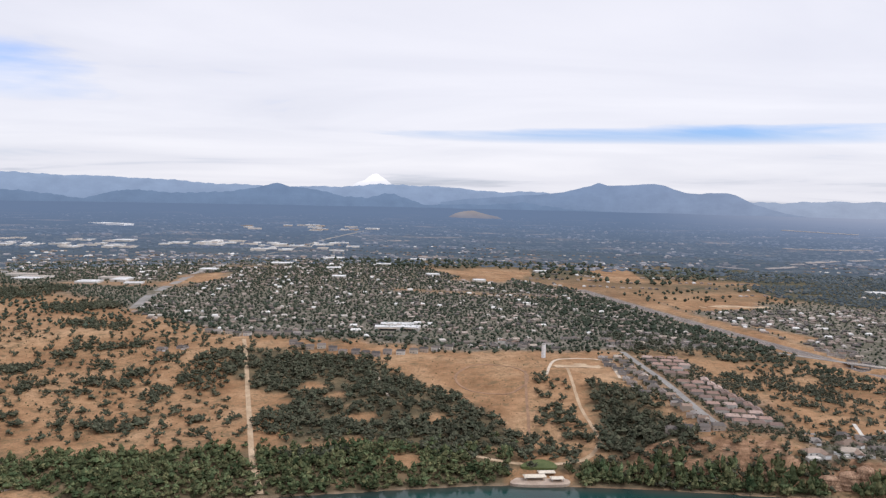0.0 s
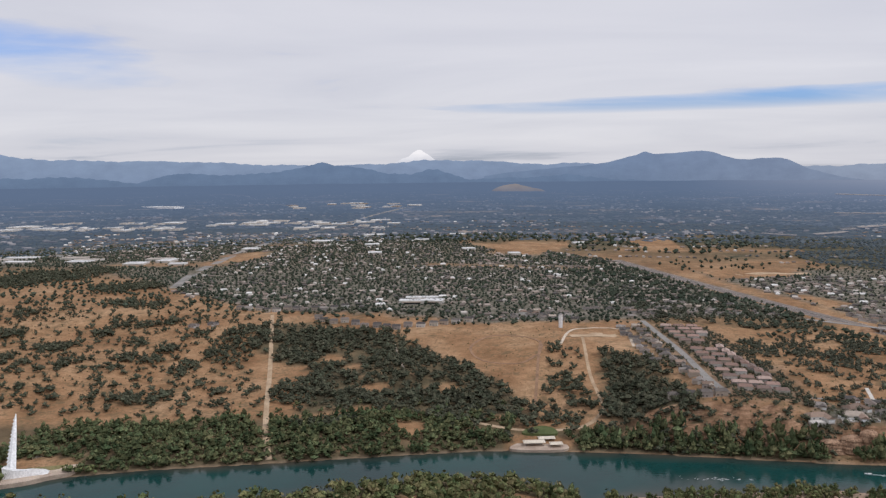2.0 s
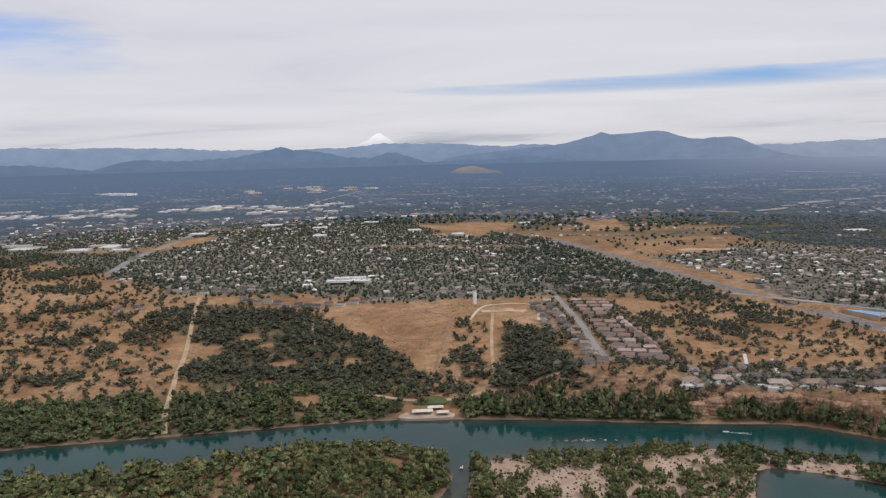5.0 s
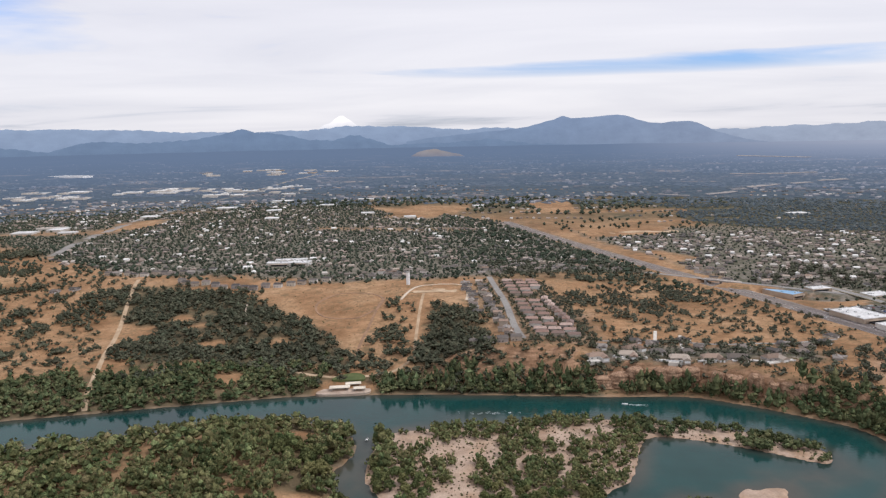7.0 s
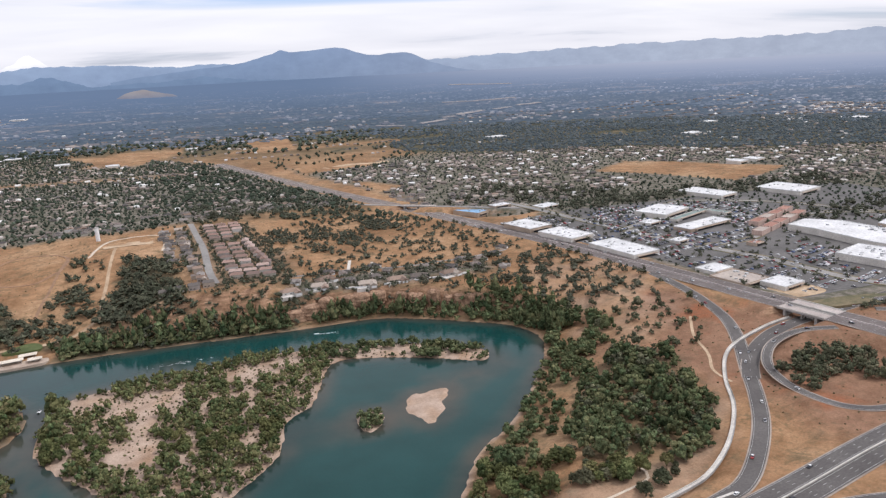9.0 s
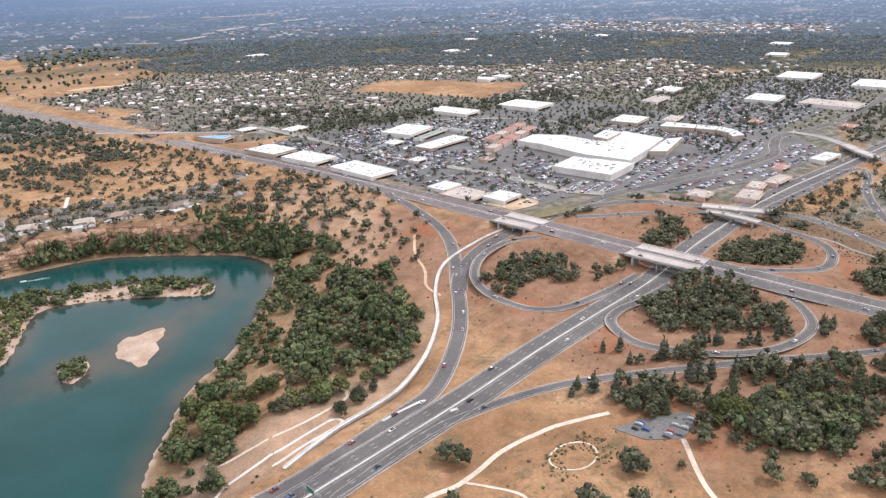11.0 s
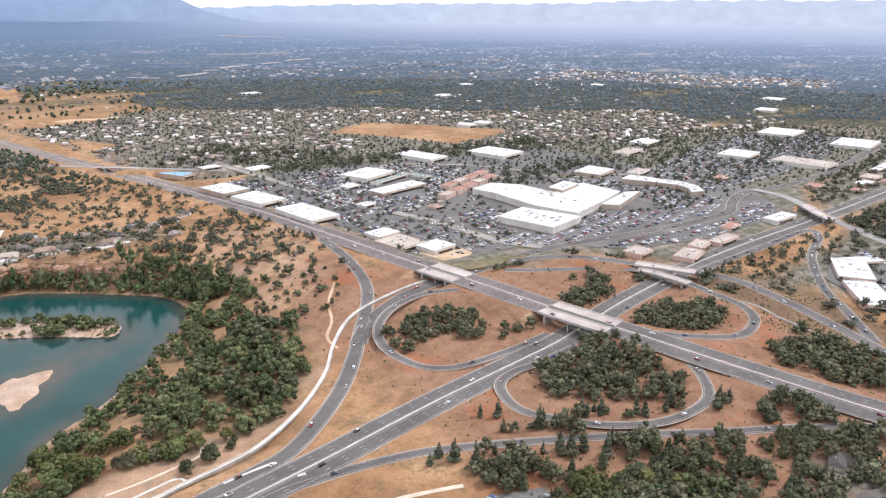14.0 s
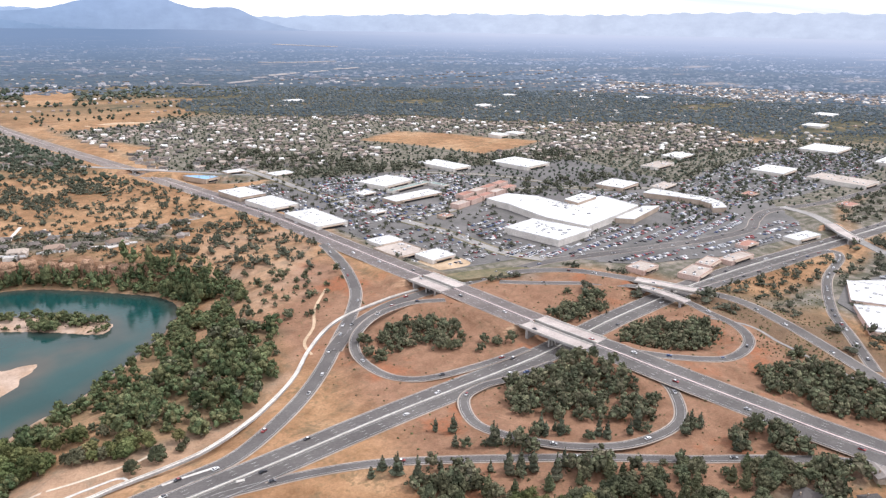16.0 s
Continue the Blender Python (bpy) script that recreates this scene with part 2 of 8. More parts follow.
def water_material():
    m, nt, bsdf = base_material("teal_river_water")
    g = nt.nodes.new("ShaderNodeNewGeometry")
    n1 = noise_node(nt, g.outputs["Position"], 0.014, 4.0)
    att = nt.nodes.new("ShaderNodeAttribute")
    att.attribute_name = "depth"
    deep = ramp_node(nt, n1, [(0.35, (0.006, 0.042, 0.040)), (0.62, (0.010, 0.055, 0.053))])
    # greyer patches: sky reflection of the western reach, painted into the base colour
    dull = ramp_node(nt, noise_node(nt, g.outputs["Position"], 0.0055, 3.0), [(0.46, (0, 0, 0)), (0.62, (0.55, 0.55, 0.55))])
    east = nt.nodes.new("ShaderNodeSeparateXYZ")
    nt.links.new(g.outputs["Position"], east.inputs[0])
    reach = nt.nodes.new("ShaderNodeMapRange")
    reach.inputs[1].default_value, reach.inputs[2].default_value, reach.inputs[3].default_value, reach.inputs[4].default_value = -140, 120, 1.0, 0.0
    nt.links.new(east.outputs[0], reach.inputs[0])
    sky_grey = mix_node(nt, 1.0, dull, reach.outputs[0], "MULTIPLY")
    deep = mix_node(nt, sky_grey, deep, (0.018, 0.030, 0.035))
    shoal = ramp_node(nt, n1, [(0.35, (0.026, 0.044, 0.040)), (0.65, (0.080, 0.070, 0.054))])
    nt.links.new(mix_node(nt, att.outputs["Fac"], shoal, deep), bsdf.inputs["Base Color"])
    bsdf.inputs["Roughness"].default_value = 0.08
    bsdf.inputs["IOR"].default_value = 1.33
    bsdf.inputs["Specular IOR Level"].default_value = 0.28
    rip = nt.nodes.new("ShaderNodeTexNoise")
    rip.inputs["Scale"].default_value, rip.inputs["Detail"].default_value = 0.35, 5.0
    nt.links.new(g.outputs["Position"], rip.inputs["Vector"])
    bn = nt.nodes.new("ShaderNodeBump")
    bn.inputs["Strength"].default_value, bn.inputs["Distance"].default_value = 0.16, 0.5
    nt.links.new(rip.outputs[0], bn.inputs["Height"])
    nt.links.new(bn.outputs[0], bsdf.inputs["Normal"])
    return m


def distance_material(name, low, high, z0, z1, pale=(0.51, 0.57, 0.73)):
    """Far country in summer haze; the haze is painted as emission, thicker with distance."""
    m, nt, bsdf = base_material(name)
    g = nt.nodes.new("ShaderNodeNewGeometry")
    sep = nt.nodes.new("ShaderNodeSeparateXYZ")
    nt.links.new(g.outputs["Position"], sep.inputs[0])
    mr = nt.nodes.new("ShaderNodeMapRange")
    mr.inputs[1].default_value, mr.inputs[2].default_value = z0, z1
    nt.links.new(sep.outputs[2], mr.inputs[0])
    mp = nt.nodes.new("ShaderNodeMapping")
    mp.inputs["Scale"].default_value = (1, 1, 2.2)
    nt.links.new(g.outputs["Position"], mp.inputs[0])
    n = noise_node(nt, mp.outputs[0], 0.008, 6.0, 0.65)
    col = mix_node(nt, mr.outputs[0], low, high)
    # thicker smoke haze towards the east, painted into the emission
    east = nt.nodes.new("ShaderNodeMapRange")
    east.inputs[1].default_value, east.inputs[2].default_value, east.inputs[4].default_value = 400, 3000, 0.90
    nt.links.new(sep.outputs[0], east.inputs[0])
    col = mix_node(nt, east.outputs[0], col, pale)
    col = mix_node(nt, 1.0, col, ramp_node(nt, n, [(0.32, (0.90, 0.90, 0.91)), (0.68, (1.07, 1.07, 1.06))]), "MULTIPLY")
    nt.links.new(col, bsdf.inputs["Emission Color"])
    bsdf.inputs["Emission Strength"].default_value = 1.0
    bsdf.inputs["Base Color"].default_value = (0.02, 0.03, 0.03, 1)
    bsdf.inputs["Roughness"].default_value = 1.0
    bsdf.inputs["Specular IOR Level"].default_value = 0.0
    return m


def plain_material():
    """The far wooded plain: land under summer haze painted as emission, thicker with distance."""
    m, nt, bsdf = base_material("hazy_far_plain")
    att = nt.nodes.new("ShaderNodeAttribute")
    att.attribute_name = "plan"
    air = nt.nodes.new("ShaderNodeAttribute")
    air.attribute_name = "air"
    sep = nt.nodes.new("ShaderNodeSeparateColor")
    nt.links.new(air.outputs["Color"], sep.inputs[0])
    lie = nt.nodes.new("ShaderNodeMapping")
    lie.inputs["Scale"].default_value = (1.0, 1.6, 1.0)
    nt.links.new(att.outputs["Vector"], lie.inputs[0])
    n1 = noise_node(nt, lie.outputs[0], 0.0019, 6.0, 0.62)
    n2 = noise_node(nt, att.outputs["Vector"], 0.012, 5.0, 0.7)
    land = ramp_node(nt, n1, [(0.42, (0.050, 0.062, 0.055)), (0.58, (0.075, 0.084, 0.070)), (0.615, (0.26, 0.20, 0.145)), (0.68, (0.55, 0.44, 0.33))])
    land = mix_node(nt, 1.0, land, ramp_node(nt, n2, [(0.3, (0.6, 0.6, 0.6)), (0.7, (1.35, 1.35, 1.35))]), "MULTIPLY")
    spots = nt.nodes.new("ShaderNodeTexVoronoi")
    spots.inputs["Scale"].default_value = 0.010
    nt.links.new(att.outputs["Vector"], spots.inputs["Vector"])
    roofs = ramp_node(nt, spots.outputs["Distance"], [(0.10, (1, 1, 1)), (0.16, (0, 0, 0))])
    some = ramp_node(nt, noise_node(nt, att.outputs["Vector"], 0.0021, 3.0, 0.6), [(0.52, (0, 0, 0)), (0.60, (0.8, 0.8, 0.8))])
    land = mix_node(nt, mix_node(nt, 1.0, roofs, some, "MULTIPLY"), land, (0.62, 0.60, 0.58))
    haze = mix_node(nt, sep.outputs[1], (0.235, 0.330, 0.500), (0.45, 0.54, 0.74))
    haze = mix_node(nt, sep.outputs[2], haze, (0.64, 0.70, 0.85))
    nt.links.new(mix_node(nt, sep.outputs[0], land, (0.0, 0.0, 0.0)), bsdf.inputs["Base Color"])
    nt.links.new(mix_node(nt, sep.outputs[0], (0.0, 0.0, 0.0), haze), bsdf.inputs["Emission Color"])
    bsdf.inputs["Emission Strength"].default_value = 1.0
    bsdf.inputs["Roughness"].default_value = 1.0
    bsdf.inputs["Specular IOR Level"].default_value = 0.0
    return m


M_GROUND, M_WATER = ground_material(), water_material()
M_ASPHALT = surface("worn_asphalt", (0.094, 0.086, 0.082), (0.138, 0.127, 0.120), 0.03, 0.8, 0.9)
M_LOT = surface("parking_asphalt", (0.105, 0.10, 0.095), (0.160, 0.152, 0.145), 0.02, 0.5, 0.9)
M_SHOULDER = surface("dusty_shoulder", (0.27, 0.225, 0.19), (0.40, 0.345, 0.295), 0.03, 0.6, 0.95)
M_STREET = surface("pale_street", (0.22, 0.21, 0.20), (0.31, 0.295, 0.275), 0.02, 0.5, 0.9)
M_CONCRETE = surface("pale_concrete", (0.50, 0.47, 0.43), (0.66, 0.63, 0.58), 0.08, 1.0, 0.85)
M_GREYCON = surface("weathered_concrete", (0.27, 0.26, 0.25), (0.40, 0.385, 0.365), 0.08, 1.0, 0.85)
M_PINK = surface("pinkish_median", (0.52, 0.39, 0.37), (0.66, 0.52, 0.49), 0.05, 0.8, 0.9)
M_OLDROAD = surface("sun_bleached_asphalt", (0.165, 0.138, 0.122), (0.230, 0.195, 0.172), 0.03, 0.8, 0.9)
M_MIDROAD = surface("mauve_worn_asphalt", (0.118, 0.100, 0.094), (0.170, 0.146, 0.136), 0.03, 0.8, 0.9)
M_DECK = surface("pale_bridge_deck", (0.36, 0.31, 0.285), (0.50, 0.44, 0.405), 0.08, 0.9, 0.85)
M_VERGE = surface("dry_olive_verge", (0.10, 0.098, 0.052), (0.22, 0.175, 0.105), 0.08, 0.9, 0.95)
M_PAINT = surface("road_paint", (0.42, 0.42, 0.40), (0.60, 0.60, 0.58), 0.1, 1.5, 0.7)
M_PATH = surface("pale_gravel_path", (0.48, 0.40, 0.315), (0.64, 0.55, 0.44), 0.08, 0.8, 0.95)
M_SAND = surface("tan_gravel_yard", (0.38, 0.295, 0.235), (0.54, 0.44, 0.355), 0.06, 0.7, 0.95)
M_WORN = surface("worn_brown_earth", (0.22, 0.135, 0.085), (0.34, 0.21, 0.13), 0.06, 0.6, 0.95)
M_DIRT = surface("bare_tan_dirt", (0.38, 0.27, 0.17), (0.54, 0.41, 0.28), 0.04, 0.5, 0.95)
M_ROOFW = surface("white_membrane_roof", (0.57, 0.57, 0.565), (0.74, 0.74, 0.735), 0.03, 0.35, 0.7)
M_ROOFT = surface("tan_gravel_roof", (0.36, 0.31, 0.27), (0.46, 0.40, 0.35), 0.04, 0.5, 0.9)
M_ROOFB = surface("blue_metal_roof", (0.17, 0.34, 0.53), (0.25, 0.43, 0.62), 0.06, 0.5, 0.5)
M_ROOFR = surface("terracotta_roof", (0.30, 0.15, 0.11), (0.40, 0.22, 0.17), 0.08, 0.8, 0.85)
M_ROOFG = surface("green_metal_roof", (0.16, 0.22, 0.20), (0.24, 0.30, 0.27), 0.08, 0.8, 0.6)
M_WALLW = surface("pale_stucco", (0.50, 0.47, 0.43), (0.62, 0.585, 0.54), 0.06, 0.8, 0.85)
M_WALLT = surface("tan_block_wall", (0.33, 0.26, 0.20), (0.43, 0.35, 0.28), 0.06, 0.8, 0.85)
M_WALLP = surface("pink_stucco", (0.46, 0.33, 0.28), (0.56, 0.42, 0.36), 0.06, 0.8, 0.85)
M_UNIT = surface("grey_metal_unit", (0.52, 0.52, 0.52), (0.66, 0.66, 0.66), 0.2, 1.0, 0.5, 0.3)
M_GLASS = surface("dark_window_glass", (0.02, 0.025, 0.03), (0.035, 0.04, 0.05), 0.2, 1.0, 0.08, spec=0.6)
M_WHITE = surface("white_enamel_steel", (0.74, 0.75, 0.76), (0.84, 0.84, 0.84), 0.1, 0.6, 0.4)
M_STEEL = surface("galvanised_steel", (0.30, 0.31, 0.32), (0.40, 0.41, 0.42), 0.3, 1.5, 0.45, 0.6)
M_TYRE = surface("black_rubber", (0.015, 0.015, 0.016), (0.03, 0.03, 0.03), 0.3, 2.0, 0.8)
M_SIGN = surface("green_sign_sheet", (0.03, 0.13, 0.08), (0.04, 0.17, 0.10), 0.3, 2.0, 0.5)
M_BARK = surface("grey_brown_bark", (0.09, 0.07, 0.05), (0.16, 0.125, 0.09), 0.5, 3.0, 0.95, bump=0.5)
M_OAK = surface("grey_green_oak_leaves", (0.066, 0.072, 0.044), (0.148, 0.147, 0.086), 0.10, 1.3, 0.85, vary="object", spread=0.3, bump=1.0, grain=0.6, spec=0.06)
M_OAKS = surface("grey_green_oak_woods", (0.056, 0.061, 0.041), (0.108, 0.110, 0.074), 0.10, 1.0, 0.85, vary="island", spread=0.35, bump=1.0, grain=0.6, spec=0.06)
M_COTTON = surface("olive_cottonwood_leaves", (0.062, 0.078, 0.032), (0.170, 0.170, 0.072), 0.08, 1.3, 0.85, vary="object", spread=0.3, bump=1.0, grain=0.6, spec=0.06)
M_PINE = surface("grey_green_needles", (0.068, 0.078, 0.042), (0.140, 0.145, 0.082), 0.15, 1.3, 0.85, vary="object", spread=0.25, bump=1.0, grain=0.6, spec=0.06)
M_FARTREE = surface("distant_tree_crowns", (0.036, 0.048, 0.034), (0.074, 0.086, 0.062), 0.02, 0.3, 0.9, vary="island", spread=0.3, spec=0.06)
# oaks further east: leaf colour lightened to stand in for haze
M_OAKE = surface("haze_paled_oak_woods", (0.062, 0.068, 0.048), (0.120, 0.120, 0.086), 0.10, 1.0, 0.85, vary="island", spread=0.35, bump=1.0, grain=0.5, spec=0.06)
M_BRUSH = surface("dry_olive_brush", (0.080, 0.080, 0.042), (0.165, 0.138, 0.076), 0.06, 1.2, 0.9, vary="island", spread=0.35, spec=0.06)
M_OAKN = surface("grey_green_verge_oaks", (0.068, 0.073, 0.046), (0.152, 0.149, 0.090), 0.10, 1.0, 0.85, vary="island", spread=0.4, bump=1.0, grain=0.6, spec=0.06)
M_GROVE = surface("dark_green_grove_leaves", (0.050, 0.066, 0.032), (0.148, 0.158, 0.078), 0.06, 1.0, 0.85, vary="island", spread=0.4, bump=1.0, grain=0.6, spec=0.06)
M_COTTONN = surface("bright_olive_riverside_trees", (0.070, 0.084, 0.036), (0.200, 0.196, 0.090), 0.05, 1.0, 0.85, vary="island", spread=0.45, bump=1.0, grain=0.6, spec=0.06)
M_CREAM = surface("cream_metal_roof", (0.60, 0.53, 0.43), (0.72, 0.65, 0.54), 0.2, 1.0, 0.6)
# crowns of the belt carry a little painted haze as emission
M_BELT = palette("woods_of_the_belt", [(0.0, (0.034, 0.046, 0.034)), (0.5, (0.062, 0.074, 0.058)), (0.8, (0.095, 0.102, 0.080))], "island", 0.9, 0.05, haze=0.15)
# grey-green eastern crowns, with distance haze put into the base colour
M_EASTTREE = surface("haze_paled_crowns", (0.052, 0.066, 0.050), (0.098, 0.110, 0.086), 0.02, 0.3, 0.9, vary="island", spread=0.3, spec=0.06)
M_HOUSEW = palette("house_stucco", [(0.0, (0.42, 0.36, 0.30)), (0.3, (0.52, 0.48, 0.42)), (0.6, (0.36, 0.33, 0.31)), (0.85, (0.62, 0.60, 0.57))], "object")
M_HOUSER = palette("house_shingles", [(0.0, (0.075, 0.066, 0.062)), (0.35, (0.13, 0.112, 0.10)), (0.6, (0.19, 0.155, 0.135)), (0.85, (0.26, 0.23, 0.21)), (1.0, (0.46, 0.44, 0.41))], "object")
M_HOUSEPINK = palette("pinkish_tile_roofs", [(0.0, (0.25, 0.160, 0.128)), (0.35, (0.34, 0.225, 0.185)), (0.65, (0.19, 0.130, 0.108)), (0.85, (0.42, 0.31, 0.265))], "object")
M_HOUSERED = palette("tile_roofs", [(0.0, (0.20, 0.140, 0.105)), (0.3, (0.30, 0.215, 0.165)), (0.55, (0.13, 0.108, 0.092)), (0.8, (0.40, 0.335, 0.28))], "object")
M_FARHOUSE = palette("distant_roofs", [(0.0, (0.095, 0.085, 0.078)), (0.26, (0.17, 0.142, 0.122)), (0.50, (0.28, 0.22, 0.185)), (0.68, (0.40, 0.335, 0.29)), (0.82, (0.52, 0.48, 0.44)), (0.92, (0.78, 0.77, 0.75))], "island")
ROOFS_FAR = [(0.0, (0.10, 0.09, 0.08)), (0.45, (0.22, 0.19, 0.17)), (0.75, (0.40, 0.36, 0.33)), (1.0, (0.80, 0.78, 0.75))]
WOODS_FAR = [(0.0, (0.036, 0.046, 0.036)), (1.0, (0.074, 0.084, 0.066))]
# nearest and furthest metres of a stretch of the plain, houses in it, and its painted haze
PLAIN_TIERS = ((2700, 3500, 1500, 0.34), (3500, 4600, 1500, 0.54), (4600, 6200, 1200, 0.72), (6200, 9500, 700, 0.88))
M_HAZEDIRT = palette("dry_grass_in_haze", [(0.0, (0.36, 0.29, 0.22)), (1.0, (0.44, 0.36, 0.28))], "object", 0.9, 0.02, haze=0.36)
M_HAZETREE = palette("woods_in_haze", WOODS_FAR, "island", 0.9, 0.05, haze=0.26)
M_CARS = palette("car_paint", [(0.0, (0.72, 0.72, 0.72)), (0.18, (0.36, 0.37, 0.38)), (0.40, (0.12, 0.12, 0.13)), (0.62, (0.03, 0.03, 0.035)), (0.8, (0.25, 0.04, 0.04)), (0.9, (0.06, 0.10, 0.22)), (1.0, (0.75, 0.75, 0.74))], "island", 0.35)
M_CAR = palette("car_paint_near", [(0.0, (0.76, 0.76, 0.76)), (0.38, (0.70, 0.70, 0.70)), (0.45, (0.40, 0.41, 0.42)), (0.62, (0.10, 0.10, 0.11)), (0.75, (0.03, 0.03, 0.035)), (0.86, (0.28, 0.04, 0.04)), (0.95, (0.06, 0.10, 0.22)), (1.0, (0.7, 0.7, 0.7))], "object", 0.35)
M_ROCK = surface("banded_orange_sandstone", (0.23, 0.138, 0.088), (0.41, 0.268, 0.178), 0.16, 0.9, 0.95, bump=1.0, grain=0.5)
M_FOAM = surface("white_water_foam", (0.6, 0.64, 0.65), (0.75, 0.78, 0.79), 0.5, 2.0, 0.6)
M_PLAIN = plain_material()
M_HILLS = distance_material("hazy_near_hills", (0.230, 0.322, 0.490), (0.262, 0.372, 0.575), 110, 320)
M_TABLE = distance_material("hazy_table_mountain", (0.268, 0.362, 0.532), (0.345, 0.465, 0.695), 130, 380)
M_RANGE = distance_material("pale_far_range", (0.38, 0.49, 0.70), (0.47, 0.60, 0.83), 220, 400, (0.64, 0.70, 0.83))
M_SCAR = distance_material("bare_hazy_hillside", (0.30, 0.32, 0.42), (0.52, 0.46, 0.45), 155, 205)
# the peak's sunlit snow is painted as emission, brightest at the top
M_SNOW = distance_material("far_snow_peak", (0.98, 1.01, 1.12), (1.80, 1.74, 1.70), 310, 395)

# ---- plan of the land ----
def smooth(points, closed=False, step=4.0):
    """A soft curve through the points of the plan."""
    P = np.array(points, float)
    n = len(P)
    out = []
    for k in range(n if closed else n - 1):
        ids = [(k - 1) % n, k, (k + 1) % n, (k + 2) % n] if closed else [max(k - 1, 0), k, k + 1, min(k + 2, n - 1)]
        a, b, c, d = P[ids]
        m = max(2, int(np.linalg.norm((c - b)[:2]) / step))
        t = np.linspace(0, 1, m, endpoint=False)[:, None]
        out.append(0.5 * (2 * b + (c - a) * t + (2 * a - 5 * b + 4 * c - d) * t**2 + (3 * b - a - 3 * c + d) * t**3))
    if not closed:
        out.append(P[-1:])
    return np.concatenate(out)


def inside(X, Y, poly):
    poly = np.asarray(poly, float)
    hit = np.zeros(X.shape, bool)
    x0, y0 = poly[:, 0].min(), poly[:, 1].min()
    x1, y1 = poly[:, 0].max(), poly[:, 1].max()
    near = (X >= x0) & (X <= x1) & (Y >= y0) & (Y <= y1)
    if not near.any():
        return hit
    x, y = X[near], Y[near]
    h = np.zeros(x.shape, bool)
    for (ax, ay), (bx, by) in zip(poly[:, :2], np.roll(poly, -1, 0)[:, :2]):
        if ay == by:
            continue
        cross = ((ay > y) != (by > y)) & (x < (bx - ax) * (y - ay) / (by - ay) + ax)
        h ^= cross
    hit[near] = h
    return hit


def near_line(X, Y, line, reach, closed=False):
    """Distance to a line of the plan (up to reach) and the third value carried along it."""
    line = np.asarray(line, float)
    dist = np.full(X.shape, float(reach))
    val = np.zeros(X.shape)
    pts = np.vstack([line, line[:1]]) if closed else line
    for a, b in zip(pts[:-1], pts[1:]):
        lo, hi = np.minimum(a, b)[:2] - reach, np.maximum(a, b)[:2] + reach
        sel = (X > lo[0]) & (X < hi[0]) & (Y > lo[1]) & (Y < hi[1])
        if not sel.any():
            continue
        x, y = X[sel], Y[sel]
        v = (b - a)[:2]
        t = np.clip(((x - a[0]) * v[0] + (y - a[1]) * v[1]) / max(v @ v, 1e-9), 0, 1)
        d = np.hypot(x - a[0] - t * v[0], y - a[1] - t * v[1])
        cur, cv = dist[sel], val[sel]
        better = d < cur
        cur[better] = d[better]
        if line.shape[1] > 2:
            cv[better] = (a[2] + t * (b[2] - a[2]))[better]
        dist[sel], val[sel] = cur, cv
    return dist, val


def ripple(X, Y, scale, seed=0.0):
    """Cheap smooth noise in -1..1 from a few crossed waves."""
    r = np.random.RandomState(int(seed * 10) + 7)
    out = np.zeros(np.shape(X))
    for k in range(7):
        a, ph = r.uniform(0, math.tau), r.uniform(0, math.tau)
        f = r.uniform(0.6, 1.9) / scale
        out = out + np.sin((X * math.cos(a) + Y * math.sin(a)) * f * math.tau + ph + 1.3 * np.sin((X * math.sin(a) - Y * math.cos(a)) * f * 2.3 + ph * 2))
    return out / 4.0


# the river: its north and east bank, and what closes it on the south
BANK = [(-2400, -300), (-1300, 300), (-850, 575), (-700, 628), (-617, 657), (-522, 691), (-395, 721), (-250, 755), (-155, 772), (-14, 772), (72, 766), (156, 761),
        (238, 758), (291, 731), (331, 702), (366, 672), (380, 630), (362, 582), (324, 525), (280, 470), (241, 438), (210, 391), (189, 356), (176, 315), (150, 240), (120, 100), (60, -250), (0, -900)]
SOUTH = [(-500, -900), (-330, -250), (-190, 100), (-110, 330), (-80, 440), (-83, 505), (-95, 535), (-109, 576), (-97, 612), (-100, 650), (-125, 683),
         (-196, 699), (-296, 671), (-374, 641), (-440, 624), (-520, 608), (-590, 612), (-760, 540), (-1000, 380), (-1900, -700)]
ISLAND = [(-79, 574), (-78, 632), (-62, 667), (-4, 680), (79, 693), (136, 698), (192, 686), (246, 671), (293, 646), (315, 621), (311, 598), (297, 598), (270, 616),
          (232, 637), (192, 652), (168, 648), (154, 615), (137, 567), (112, 541), (102, 495), (78, 462), (45, 435), (0, 445), (-28, 492), (-60, 534)]
GRAVEL = [(212, 537), (219, 550), (232, 550), (244, 553), (252, 550), (248, 535), (239, 526), (240, 517), (229, 502), (221, 493), (216, 499), (214, 509), (208, 519)]
BUSHY = [(165, 519), (172, 533), (185, 533), (188, 520), (182, 505), (170, 499)]
R_BANK, R_SOUTH = smooth(BANK), smooth(SOUTH)
RIVER = np.vstack([R_BANK, R_SOUTH])
ISLES = [smooth(p, True) for p in (ISLAND, GRAVEL, BUSHY)]

